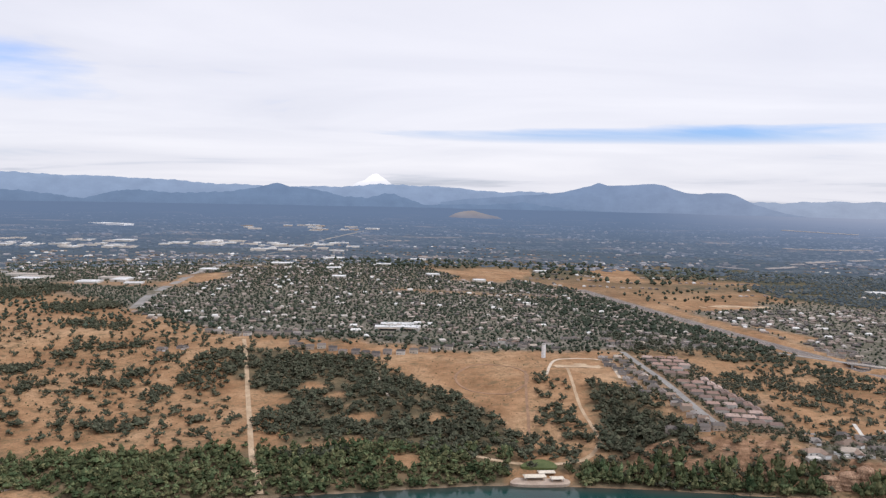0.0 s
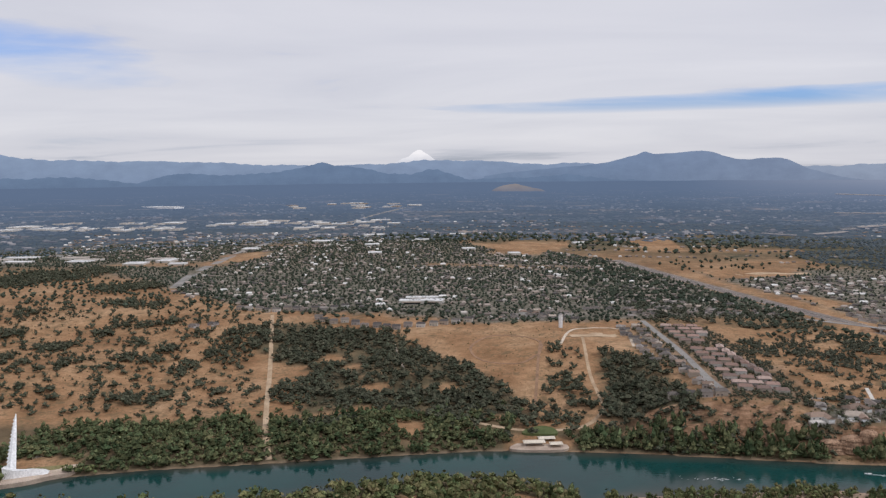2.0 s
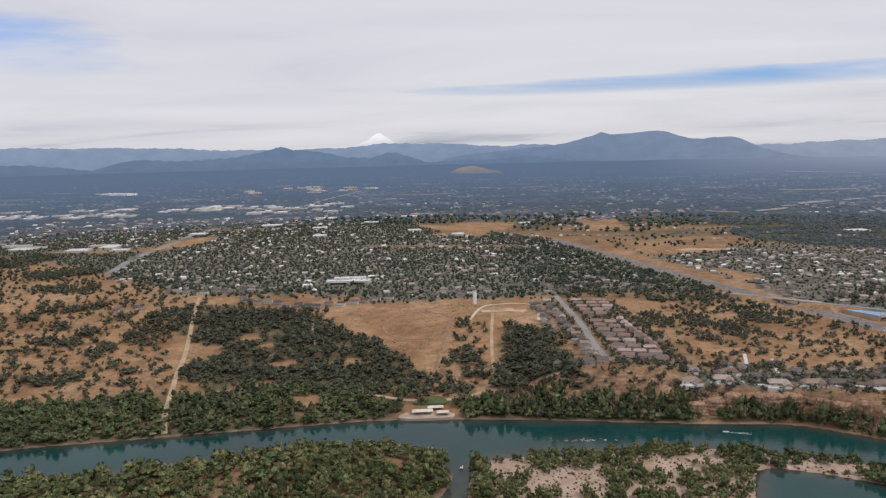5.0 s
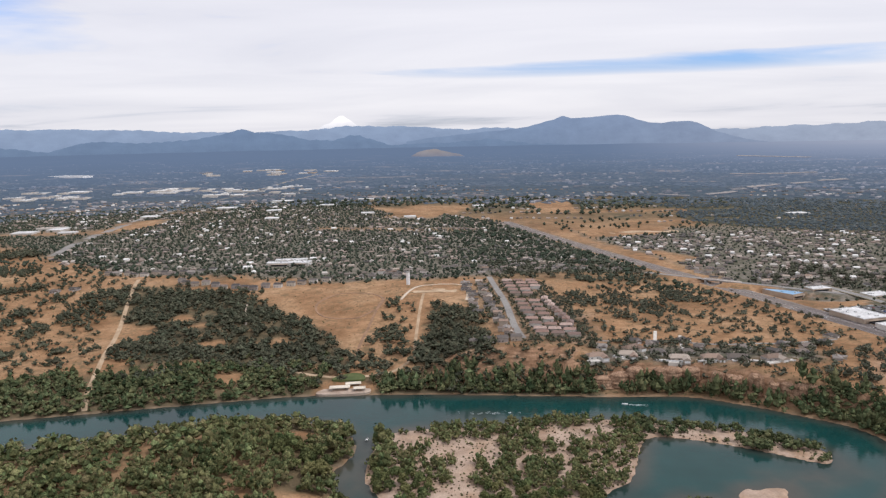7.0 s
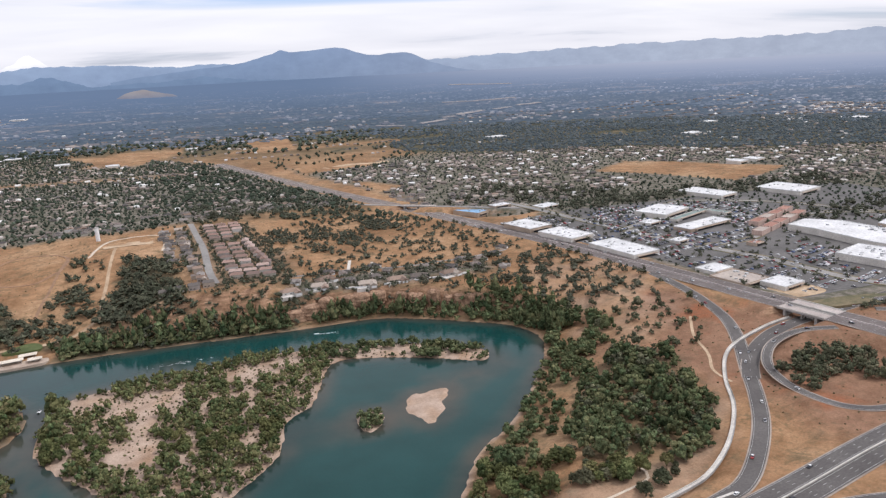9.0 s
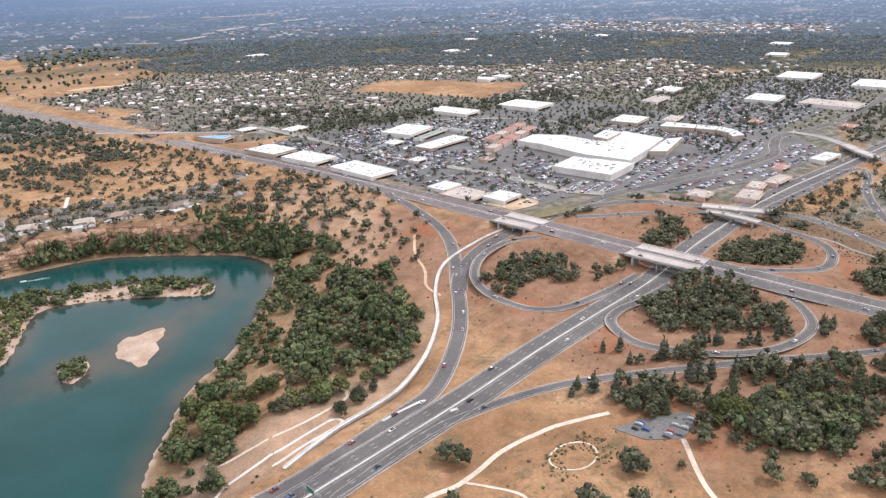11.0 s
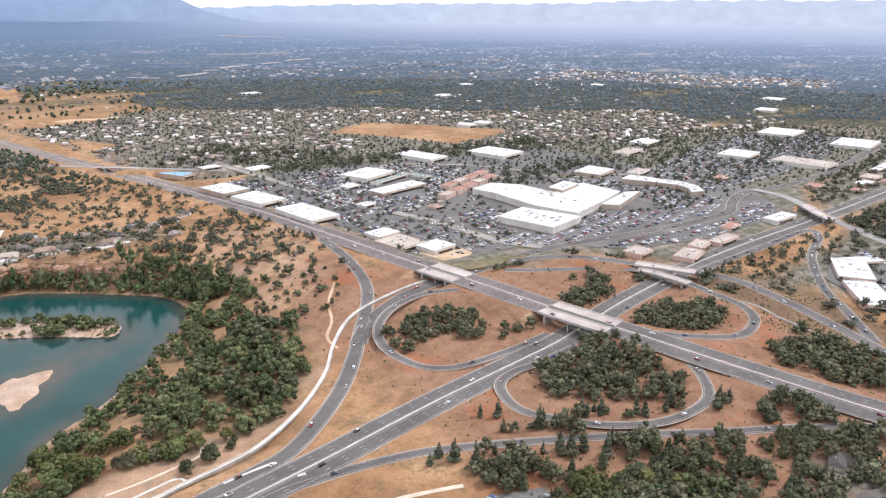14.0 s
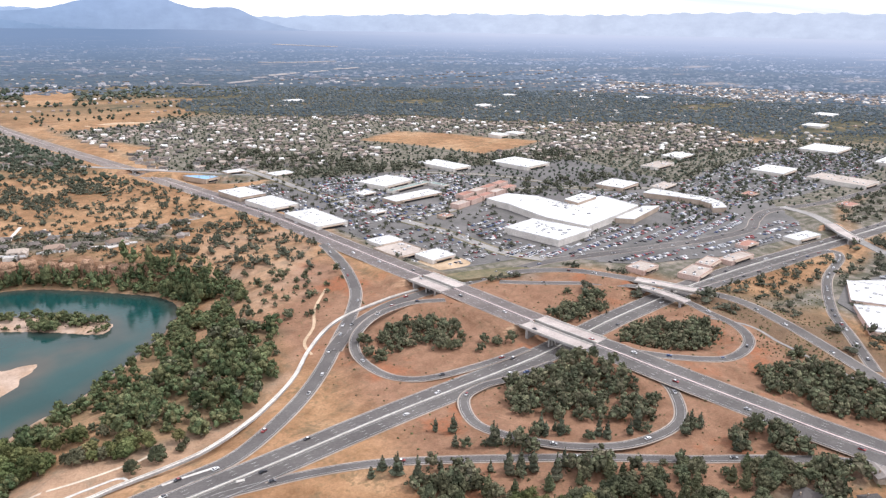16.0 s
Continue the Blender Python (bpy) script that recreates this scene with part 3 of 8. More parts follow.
HEIGHTS_NORTH = [(-1000, 700, 6), (-600, 760, 5), (-400, 800, 6), (-250, 830, 8), (-130, 830, 6), (-470, 900, 11), (-570, 1283, 38), (-830, 1050, 22), (-1000, 1300, 40), (-345, 1331, 45),
                 (-230, 1000, 24), (-180, 1120, 37), (-85, 1170, 43), (-70, 930, 22), (0, 1100, 40), (76, 825, 40), (70, 1000, 41), (60, 1180, 41), (150, 1000, 34), (220, 835, 28),
                 (350, 830, 27), (300, 1000, 28), (480, 1000, 27), (520, 1215, 15), (-300, 880, 12), (-1000, 2000, 40), (-2200, 3300, 42)]
HEIGHTS_EAST = [(570, 850, 27), (600, 600, 26), (650, 340, 26), (500, 310, 25), (450, 420, 20), (400, 520, 19), (430, 640, 24), (340, 320, 16), (280, 270, 20), (520, 220, 25),
                (650, 120, 24), (800, 400, 26), (850, 700, 26.5), (1000, 1000, 27), (300, 1600, 28), (560, 2000, 25), (-700, 2100, 44), (2000, 1500, 28), (3500, 3500, 34), (0, 4000, 42),
                (300, -100, 20), (800, -200, 24), (-700, 300, 4), (-300, 450, 3.5), (380, 180, 21)]
KNOTS = np.array(HEIGHTS_NORTH + HEIGHTS_EAST, float)

# roads: name, centre line with heights, width, height kept by the ground (False where it is bridged)
FREEWAY = smooth([(120, 2150, 28), (205, 1850, 28), (282, 1610, 27), (360, 1407, 24), (428, 1211, 24), (478, 1050, 25.5), (535, 850, 27.5), (574, 670, 29), (594, 567, 30.5), (613, 485, 31.5),
                  (628, 405, 33), (640, 350, 33.5), (655, 300, 33), (670, 250, 31.5), (689, 192, 29.5), (712, 125, 27.5), (760, 0, 25.5), (840, -200, 25)], step=8)
HIGHWAY = smooth([(60, 228, 20), (150, 240, 21), (225, 250, 22), (318, 268, 23.5), (380, 281, 24.5), (450, 299, 24.5), (510, 313, 24), (600, 333, 23.5), (655, 350, 23.5), (708, 367, 24),
                  (782, 386, 24.5), (852, 403, 25), (958, 420, 25.5), (1086, 434, 26), (1207, 449, 26.5), (1360, 471, 27), (1800, 535, 28)], step=8)
RAMP_NW = smooth([(60, 245.5, 20.1), (150, 257.5, 21.1), (215, 265, 22.0), (255, 270.5, 22.5), (334, 292, 22.8), (362, 303, 22.5), (393, 329, 22), (424, 362, 21.5), (452, 400, 21), (480, 444, 21), (508, 487, 22.5), (530, 530, 25), (541, 573, 27.5), (549, 625, 28.5), (553, 690, 28.8)], step=6)
UNDERPASS = smooth([(468, 424, 21), (487, 448, 21.3), (512, 470, 22), (545, 490, 23), (580, 502, 23.5), (612, 508, 24), (650, 512, 25), (690, 517, 26.5), (760, 526, 27), (858, 519, 27),
                    (967, 512, 27), (1063, 520, 27), (1118, 553, 27), (1180, 580, 27), (1297, 580, 27), (1464, 607, 27.2), (1798, 704, 28)], step=6)
LOOP_SW = smooth([(612, 320, 24), (570, 312, 24.5), (542, 310, 25), (519, 298, 25.4), (509, 266, 26), (521, 240, 26.5), (547, 213, 27), (584, 197, 27.5), (628, 203, 28), (655, 236, 29.5), (660, 265, 31)], step=5)
LOOP_NW = smooth([(609, 351, 24.2), (577, 344, 24.3), (546, 340, 24.5), (519, 339, 24.5), (499, 344, 24.5), (484, 362, 24.5), (479, 398, 25), (492, 434, 26), (522, 462, 28), (560, 472, 30), (592, 462, 31.2)], step=5)
LOOP_NE = smooth([(668, 296, 32.5), (696, 274, 30.5), (735, 257, 28.5), (776, 272, 27.5), (793, 298, 28.5), (793, 330, 29.8), (793, 358, 30.8), (786, 402, 30.8), (770, 424, 30.2), (748, 444, 29), (704, 471, 27.6), (672, 494, 26.4)], step=5)
RAMP_SOUTH = smooth([(262, 246, 22.6), (331, 263, 23.8), (366, 264, 24.2), (400, 261, 24.5), (434, 253, 25), (473, 237, 25.2), (507, 221, 25.4), (556, 197, 25.5), (605, 170, 25.5), (655, 144, 26), (700, 110, 26.5), (745, 20, 25.8)], step=6)
FLYOVER = smooth([(664, 514, 26.3), (695, 510, 27.8), (728, 496, 30), (757, 472, 32), (786, 430, 32.5), (812, 388, 32.5), (838, 340, 31.5), (835, 285, 29.5), (824, 230, 27.5), (806, 166, 26.5), (790, 90, 25.5)], step=6)
NORTHX = smooth([(330, 1330, 27), (385, 1272, 29.5), (415, 1240, 30.5), (447, 1215, 30.5), (500, 1190, 28), (560, 1150, 26.5), (620, 1110, 26.6)], step=6)
CROSSRD = smooth([(1215, 590, 27), (1202, 532, 30), (1169, 480, 33), (1140, 437, 33.5), (1124, 400, 33), (1105, 345, 30), (1075, 250, 27)], step=6)
RAMP_EAST = smooth([(850, 388, 25.5), (969, 402, 26), (1075, 415, 26.5), (1066, 392, 26.5), (985, 350, 26.5), (908, 290, 26.5), (868, 244, 26.5), (822, 192, 26.5)], step=6)
STREET = smooth([(45, 1230, 42), (52, 1150, 41.5), (62, 1030, 41.5), (66, 910, 41), (72, 850, 40.5)], step=6)
ROADS = [("freeway", FREEWAY, 33.0), ("loop_ramp", LOOP_SW, 7.2), ("loop_ramp", LOOP_NW, 7.2), ("loop_ramp", LOOP_NE, 8.5), 
         ("flyover", FLYOVER, 12.0), ("crossing", CROSSRD, 14.0), ("crossing", NORTHX, 11.0), ("off_ramp", RAMP_SOUTH, 7.0), ("off_ramp", RAMP_EAST, 9.0),
         ("highway", HIGHWAY, 26.0), ("on_ramp", RAMP_NW, 11.0), ("underpass_road", UNDERPASS, 13.0), ("town_street", STREET, 9.0)]
PAD = [(592, 560), (640, 535), (760, 540), (800, 500), (835, 470), (960, 446), (1120, 462), (1190, 520), (1230, 590), (1300, 600), (1560, 655), (1850, 740), (1850, 1000), (1200, 1090), (620, 1090), (520, 1040), (575, 830)]
PAD_Z = 26.6
LOTS_SW = [(421, 203), (440, 199), (471, 189), (466, 178), (446, 172), (428, 184)]


def shore(X, Y):
    """Metres from the water's edge: more than 0 on land. Also how far it is an island."""
    wet = inside(X, Y, RIVER)
    d, _ = near_line(X, Y, RIVER, 260.0)
    s = np.where(wet, -d, d)
    isle = np.zeros(X.shape)
    for p in ISLES:
        di, _ = near_line(X, Y, p, 120.0, True)
        ins = inside(X, Y, p)
        s = np.where(ins, np.maximum(di, 0.01), np.where(wet & (di < -s), -di, s))
        isle = np.where(ins, 1.0, isle)
    return s, isle


def height(X, Y, roads=True):
    X, Y = np.asarray(X, float), np.asarray(Y, float)
    w_sum, z_sum = np.zeros(X.shape), np.zeros(X.shape)
    for kx, ky, kz in KNOTS:
        w = 1.0 / (((X - kx) ** 2 + (Y - ky) ** 2) / 1e4 + 0.25) ** 2
        w_sum, z_sum = w_sum + w, z_sum + w * kz
    plateau = z_sum / w_sum + 1.1 * ripple(X, Y, 130, 1) + 0.35 * ripple(X, Y, 37, 2)
    s, isle = shore(X, Y)
    warp = 7.0 * ripple(X, Y, 60, 3) + 5.0 * ripple(X, Y, 27, 4)
    gentle = 0.5 + 0.13 * s + 0.0016 * s**2
    # the bluff north of the bend: a foot of scree, a steep face cut by gullies
    t = np.clip((s + 0.8 * warp - 18) / 13.0, 0, 1)
    grassy = np.clip((s + warp - 14) / 46.0, 0, 1)
    face = 0.5 + 0.14 * np.minimum(s, 20) + 22 * t**0.8 + 0.35 * np.clip(s - 30, 0, 60)
    slope = 0.5 + 0.12 * np.minimum(s, 20) + 42 * grassy
    bluff_e = np.clip((X - 120) / 60, 0, 1) * np.clip((430 - X) / 40, 0, 1) * np.clip((Y - 640) / 50, 0, 1)
    bluff_w = np.clip((X + 60) / 70, 0, 1) * np.clip((180 - X) / 60, 0, 1) * np.clip((Y - 640) / 50, 0, 1) * (1 - bluff_e)
    rise = gentle * (1 - bluff_e) * (1 - bluff_w) + face * bluff_e + slope * bluff_w * (1 - bluff_e)
    z = np.minimum(plateau, rise)
    z = np.where(isle > 0, np.minimum(0.25 + 0.10 * s, 1.5 + 0.25 * ripple(X, Y, 20, 5)), z)
    z = np.where(s <= 0, np.maximum(-4.0, -0.2 + 0.16 * s), z)
    ins = inside(X, Y, PAD)
    d, _ = near_line(X, Y, PAD, 40.0, True)
    k = np.where(ins, 1.0, np.clip(1 - d / 40.0, 0, 1))
    z = z + (PAD_Z - z) * k * k * (3 - 2 * k)
    ins = inside(X, Y, LOTS_SW)
    d, _ = near_line(X, Y, LOTS_SW, 22.0, True)
    k = np.where(ins, 1.0, np.clip(1 - (d - 3) / 19.0, 0, 1))
    z = z + (23.0 - z) * k * k * (3 - 2 * k)
    if roads:
        for name, line, wide in ROADS:
            d, rz = near_line(X, Y, line, wide / 2 + 26)
            cut = BRIDGES.get(id(line))
            k = np.clip(1 - (d - wide / 2 - 4) / 18.0, 0, 1)
            if cut:
                for (a, b) in cut:
                    span = (Y > a) & (Y < b)
                    k = np.where(span, 0.0, k)
            z = z + (rz - 0.45 - z) * k * k * (3 - 2 * k)
    return z


# stretches of y where a road is carried by a bridge
BRIDGES = {id(FREEWAY): [(316, 378), (484, 532)], id(FLYOVER): [(366, 424)], id(CROSSRD): [(415, 480)], id(LOOP_NE): [(356, 412)], id(NORTHX): [(1212, 1246)]}


def graded(a, b, first, growth):
    out, x, st = [], a, first
    while abs(x - b) > st and (b - a) * (b - x) > 0:
        st *= growth
        x += st if b > a else -st
        out.append(x)
    return out + [b]


def steps(*spans):
    out = []
    for a, b, st in spans:
        out += list(np.arange(a, b, st))
    return out


GX = graded(-720, -5000, 8, 1.10)[::-1] + steps((-720, 150, 7), (150, 880, 4.6), (880, 1320, 8)) + graded(1320, 5200, 10, 1.08)
GY = graded(40, -2500, 10, 1.15)[::-1] + steps((40, 860, 4.6), (860, 1320, 6.5)) + graded(1320, 5100, 8, 1.07)


def grid_mesh(name, X, Y, Z, material):
    ny, nx = X.shape
    me = bpy.data.meshes.new(name)
    co = np.stack([X, Y, Z], -1).reshape(-1, 3)
    i = np.arange(ny * nx).reshape(ny, nx)
    quads = np.stack([i[:-1, :-1], i[:-1, 1:], i[1:, 1:], i[1:, :-1]], -1).reshape(-1, 4)
    fill_mesh(me, co, quads)
    me.materials.append(material)
    return me


def fill_mesh(me, co, polys, smooth_shade=True):
    n = polys.shape[1]
    me.vertices.add(len(co))
    me.vertices.foreach_set("co", np.ascontiguousarray(co, np.float32).ravel())
    me.loops.add(polys.size)
    me.loops.foreach_set("vertex_index", np.ascontiguousarray(polys, np.int32).ravel())
    me.polygons.add(len(polys))
    me.polygons.foreach_set("loop_start", np.arange(0, polys.size, n, dtype=np.int32))
    me.polygons.foreach_set("loop_total", np.full(len(polys), n, np.int32))
    me.polygons.foreach_set("use_smooth", np.full(len(polys), smooth_shade, bool))
    me.update(calc_edges=True)


# ---- land cover ----
TOWN = [[(1140, 430), (1300, 560), (1850, 690), (2500, 800), (2600, 420), (1500, 440)], [(-2200, 2000), (-1250, 1850), (-620, 1330), (-440, 1270), (-250, 1230), (-80, 1210), (40, 1240), (330, 1330), (330, 1500), (150, 2100), (-300, 2600), (-900, 3500), (-2300, 3500)],
        [(20, 1200), (30, 1000), (60, 835), (165, 830), (165, 960), (130, 1190)], [(150, 850), (160, 806), (270, 790), (390, 795), (400, 830), (270, 850)],
        [(520, 1120), (470, 1290), (370, 1560), (300, 1780), (290, 1960), (620, 1990), (2600, 2700), (3200, 1600), (2500, 600), (1000, 560), (620, 1080)], [(870, 330), (930, 240), (850, 60), (1500, 60), (2400, 400), (1200, 400)],
        [(620, 130), (700, 95), (680, 40), (590, 60)], [(592, 570), (640, 525), (700, 500), (800, 488), (840, 455), (960, 438), (1130, 452), (1300, 545), (1850, 690), (1850, 1000), (1200, 1100), (620, 1100), (505, 1040), (575, 830)], [(800, 480), (820, 430), (960, 425), (1150, 445), (1300, 560), (1060, 510)]]
REDSOIL = [(380, 560), (430, 480), (460, 290), (440, 190), (520, 30), (770, 10), (870, 180), (850, 430), (800, 470), (690, 520), (620, 520), (575, 560), (520, 640), (470, 580), (430, 540)]
DARKWOOD = [[(-560, 1190), (-450, 1215), (-330, 1130), (-240, 1030), (-160, 940), (-125, 850), (-250, 850), (-400, 850), (-425, 1000), (-545, 1090)],
            [(-55, 800), (45, 800), (30, 900), (12, 1050), (-40, 1050), (-45, 930)], [(40, 1210), (280, 1200), (370, 1290), (270, 1420), (40, 1420)],
            [(291, 338), (290, 382), (311, 431), (364, 515), (415, 521), (447, 496), (411, 395), (374, 355), (332, 340)]]
BARE = [[(-275, 1095), (-255, 1180), (-150, 1178), (-112, 1150), (-112, 1010), (-120, 920), (-130, 866), (-175, 950), (-230, 1020)], [(-85, 1120), (-50, 1142), (8, 1130), (12, 1020), (-66, 1056)],
        [(-356, 2616), (-255, 2573), (-24, 2650), (48, 2566), (-103, 2222), (-204, 2284)], [(-966, 1958), (-1015, 2168), (-895, 2232), (-852, 2109), (-899, 1972)], [(235, 2730), (389, 2840), (378, 2432), (254, 2349)], [(900, 3000), (1000, 2960), (1400, 3480), (1300, 3500)], [(290, 1960), (560, 1985), (490, 1860), (310, 1770)], [(380, 1610), (475, 1490), (410, 1440)],
        [(895, 1425), (1025, 1515), (1105, 1445), (1250, 1240), (1150, 1190), (1045, 1155), (990, 1290)], [(480, 1085), (560, 1110), (590, 1060), (520, 1040)], [(130, 2140), (215, 1850), (292, 1610), (335, 1490), (372, 1395), (410, 1270), (470, 1090), (438, 1080), (395, 1215), (330, 1400), (262, 1600), (190, 1840), (105, 2140)]]


def oval(x, y, rx, ry, n=12):
    return [(x + rx * math.cos(math.tau * k / n), y + ry * math.sin(math.tau * k / n)) for k in range(n)]


CLEARINGS = [oval(*c) for c in ((-409, 1052, 19, 17), (-371, 1017, 15, 13), (-328, 940, 21, 14), (-236, 928, 16, 10), (-325, 857, 17, 12), (-268, 808, 22, 20), (-448, 1017, 14, 13), (-392, 1190, 84, 15), (-295, 1133, 23, 31),
                                (331, 478, 13, 11), (314, 354, 9, 7), (269, 364, 15, 11), (404, 602, 15, 22), (284, 376, 6, 5))] + [LOTS_SW, oval(-603, 688, 38, 24), oval(672, 92, 26, 17), oval(-128, 786, 36, 19), oval(-142, 645, 27, 10), oval(-126, 518, 15, 22), oval(-185, 541, 9, 8), oval(-166, 532, 6, 20), oval(-246, 629, 7, 8), oval(-107, 530, 10, 10)]


def soft_inside(X, Y, poly, edge):
    wob = 0.35 * edge * ripple(X, Y, edge * 2.2, 9)
    d, _ = near_line(X, Y, poly, edge * 2, True)
    s = np.where(inside(X, Y, poly), d, -d)
    return np.clip((s + wob) / edge + 0.5, 0, 1)


def wood_belt(X, Y):
    """The broad belt of woods beyond the eastern suburbs."""
    D, A = np.hypot(X - 60, Y), np.degrees(np.arctan2(X - 60, Y))
    w = 120 * ripple(X, Y, 700, 18)
    return (D + w > 2080) & (D + w < 3020) & (A + 5 * ripple(X, Y, 330, 27) > 14) & (A < 68)


def open_land(X, Y):
    """Dry fields and clearings among the far woods, long from west to east."""
    return (ripple(X, Y * 1.7, 560, 15) > 0.72) & (np.hypot(X, Y) > 1950)


def cover_of(X, Y, Z):
    """Town, red soil, sand and gravel, woodland floor, each 0 to 1."""
    s, isle = shore(X, Y)
    town = np.zeros(X.shape)
    for p in TOWN:
        town = np.maximum(town, (0.45 if p is TOWN[2] else 1.0) * soft_inside(X, Y, p, 30))
    red = soft_inside(X, Y, REDSOIL, 50)
    sand = np.where((isle > 0), np.clip(0.85 + 0.4 * ripple(X, Y, 34, 12), 0, 1), np.clip(1 - np.abs(s - 1) / 5.0, 0, 1) * np.where((X < 390) & (Y > 600), 0.10, 0.32))
    sand = np.where((s < 1.5), np.maximum(sand, np.where((isle > 0) | (Y < 560), 0.7, 0.2)), sand)
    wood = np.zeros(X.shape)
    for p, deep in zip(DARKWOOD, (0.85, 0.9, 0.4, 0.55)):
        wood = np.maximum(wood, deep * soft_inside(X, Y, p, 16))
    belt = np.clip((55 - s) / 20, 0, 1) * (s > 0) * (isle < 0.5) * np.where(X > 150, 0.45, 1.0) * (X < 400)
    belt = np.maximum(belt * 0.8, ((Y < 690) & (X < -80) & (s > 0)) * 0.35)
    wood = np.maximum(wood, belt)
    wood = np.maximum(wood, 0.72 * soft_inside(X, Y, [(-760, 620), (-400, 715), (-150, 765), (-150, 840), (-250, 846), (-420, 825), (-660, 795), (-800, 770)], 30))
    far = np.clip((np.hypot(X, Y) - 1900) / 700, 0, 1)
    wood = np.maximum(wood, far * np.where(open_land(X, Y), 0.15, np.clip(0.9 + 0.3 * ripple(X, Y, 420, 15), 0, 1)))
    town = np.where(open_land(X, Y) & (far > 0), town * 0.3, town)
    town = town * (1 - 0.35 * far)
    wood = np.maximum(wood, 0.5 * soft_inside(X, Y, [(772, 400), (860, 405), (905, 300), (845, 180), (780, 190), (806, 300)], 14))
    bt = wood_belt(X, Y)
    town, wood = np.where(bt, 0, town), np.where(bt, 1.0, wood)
    pale = soft_inside(X, Y, [(185, 296), (205, 340), (260, 345), (330, 350), (380, 358), (425, 410), (445, 440), (420, 390), (380, 345), (330, 314), (290, 304), (240, 286)], 14)
    sand = np.maximum(sand, 0.34 * pale)
    sand = np.maximum(sand, (0.20 + 0.2 * ripple(X, Y, 60, 29)) * soft_inside(X, Y, [(405, 560), (440, 525), (520, 600), (545, 760), (480, 830), (420, 770), (412, 680)], 30))
    for p in BARE + CLEARINGS:
        b = soft_inside(X, Y, p, 10)
        town, wood, red = town * (1 - b), wood * (1 - b), red * (1 - b)
    return np.stack([town, red, sand, wood], -1)


XX, YY = np.meshgrid(np.array(GX), np.array(GY))
ZZ = height(XX, YY)
me = grid_mesh("ground", XX, YY, ZZ, M_GROUND)
att = me.attributes.new("cover", "FLOAT_COLOR", "POINT")
att.data.foreach_set("color", np.ascontiguousarray(cover_of(XX, YY, ZZ), np.float32).ravel())
ground = tagged(new("ground", me), "dry tan summer grassland with red soil and gravel by the river", "ground", kind="structure")

# the river's surface
wx, wy = np.meshgrid(np.arange(-1500, 420, 10.0), np.arange(-300, 800, 10.0))
me = grid_mesh("river", wx, wy, np.zeros(wx.shape), M_WATER)
ws, _ = shore(wx, wy)
shallow = np.clip((-ws - 2) / 16.0, 0, 1)
shoal_d, _ = near_line(wx, wy, [(120, 520), (175, 518), (228, 520), (262, 560), (310, 590)], 60)
shallow = shallow * np.clip(shoal_d / 46.0 + 0.25 + 0.25 * ripple(wx, wy, 40, 21), 0.12, 1)
pale_d, _ = near_line(wx, wy, [(-87, 500), (-90, 640), (20, 712)], 60)
shallow = shallow * np.clip(pale_d / 50 + 0.45, 0, 1)
att = me.attributes.new("depth", "FLOAT", "POINT")
att.data.foreach_set("value", np.ascontiguousarray(shallow, np.float32).ravel())
tagged(new("river", me), "smooth teal river water with shallow brown shoals", "river", kind="structure")


# ---- far country: plain, hills, table mountain, pale range, snow peak ----
def centre_of(az):
    k = np.clip((az + 5) / 35.0, 0, 1)
    return -80 + 270 * k, 30 - 100 * k


def ridge(name, crest, far, deep, foot, material, label, jag, rows=14):
    az = np.arange(crest[0][0], crest[-1][0] + 0.01, 0.16)
    el = np.interp(az, [c[0] for c in crest], [c[1] for c in crest])
    for k, (f, amp) in enumerate(((1.1, 0.5), (2.7, 0.3), (6.1, 0.16), (13.7, 0.09))):
        el = el + jag * amp * np.sin(az * f * 2 + k * 1.9 + far * 0.01) * np.sin(az * f * 0.83 + k)
    cx, cy = centre_of(az)
    t = np.linspace(0, 1, rows)[:, None]
    e = el[None] + (foot - el[None]) * t**1.15
    spur = np.sin(az * 3.1 + 4 * t) * np.sin(az * 7.3 + 2.0) * 10 * np.sin(t * math.pi)
    r = far - deep * t + spur
    X = cx + r * np.sin(np.radians(az))
    Y = cy + r * np.cos(np.radians(az))
    Z = 279 + r * np.tan(np.radians(e))
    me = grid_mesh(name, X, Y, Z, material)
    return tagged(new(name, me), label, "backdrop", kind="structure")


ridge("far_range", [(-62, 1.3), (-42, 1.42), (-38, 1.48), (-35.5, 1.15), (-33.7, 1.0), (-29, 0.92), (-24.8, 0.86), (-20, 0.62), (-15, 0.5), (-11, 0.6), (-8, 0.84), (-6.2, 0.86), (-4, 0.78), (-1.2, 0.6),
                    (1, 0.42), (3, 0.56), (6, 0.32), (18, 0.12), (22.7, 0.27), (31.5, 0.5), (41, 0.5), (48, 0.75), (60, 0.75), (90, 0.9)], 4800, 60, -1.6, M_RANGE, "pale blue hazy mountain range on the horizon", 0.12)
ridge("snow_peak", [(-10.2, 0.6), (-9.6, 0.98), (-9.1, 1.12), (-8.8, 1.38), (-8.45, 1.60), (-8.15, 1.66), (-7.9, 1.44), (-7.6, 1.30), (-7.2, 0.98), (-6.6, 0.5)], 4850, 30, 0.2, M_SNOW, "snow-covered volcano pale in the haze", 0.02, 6)
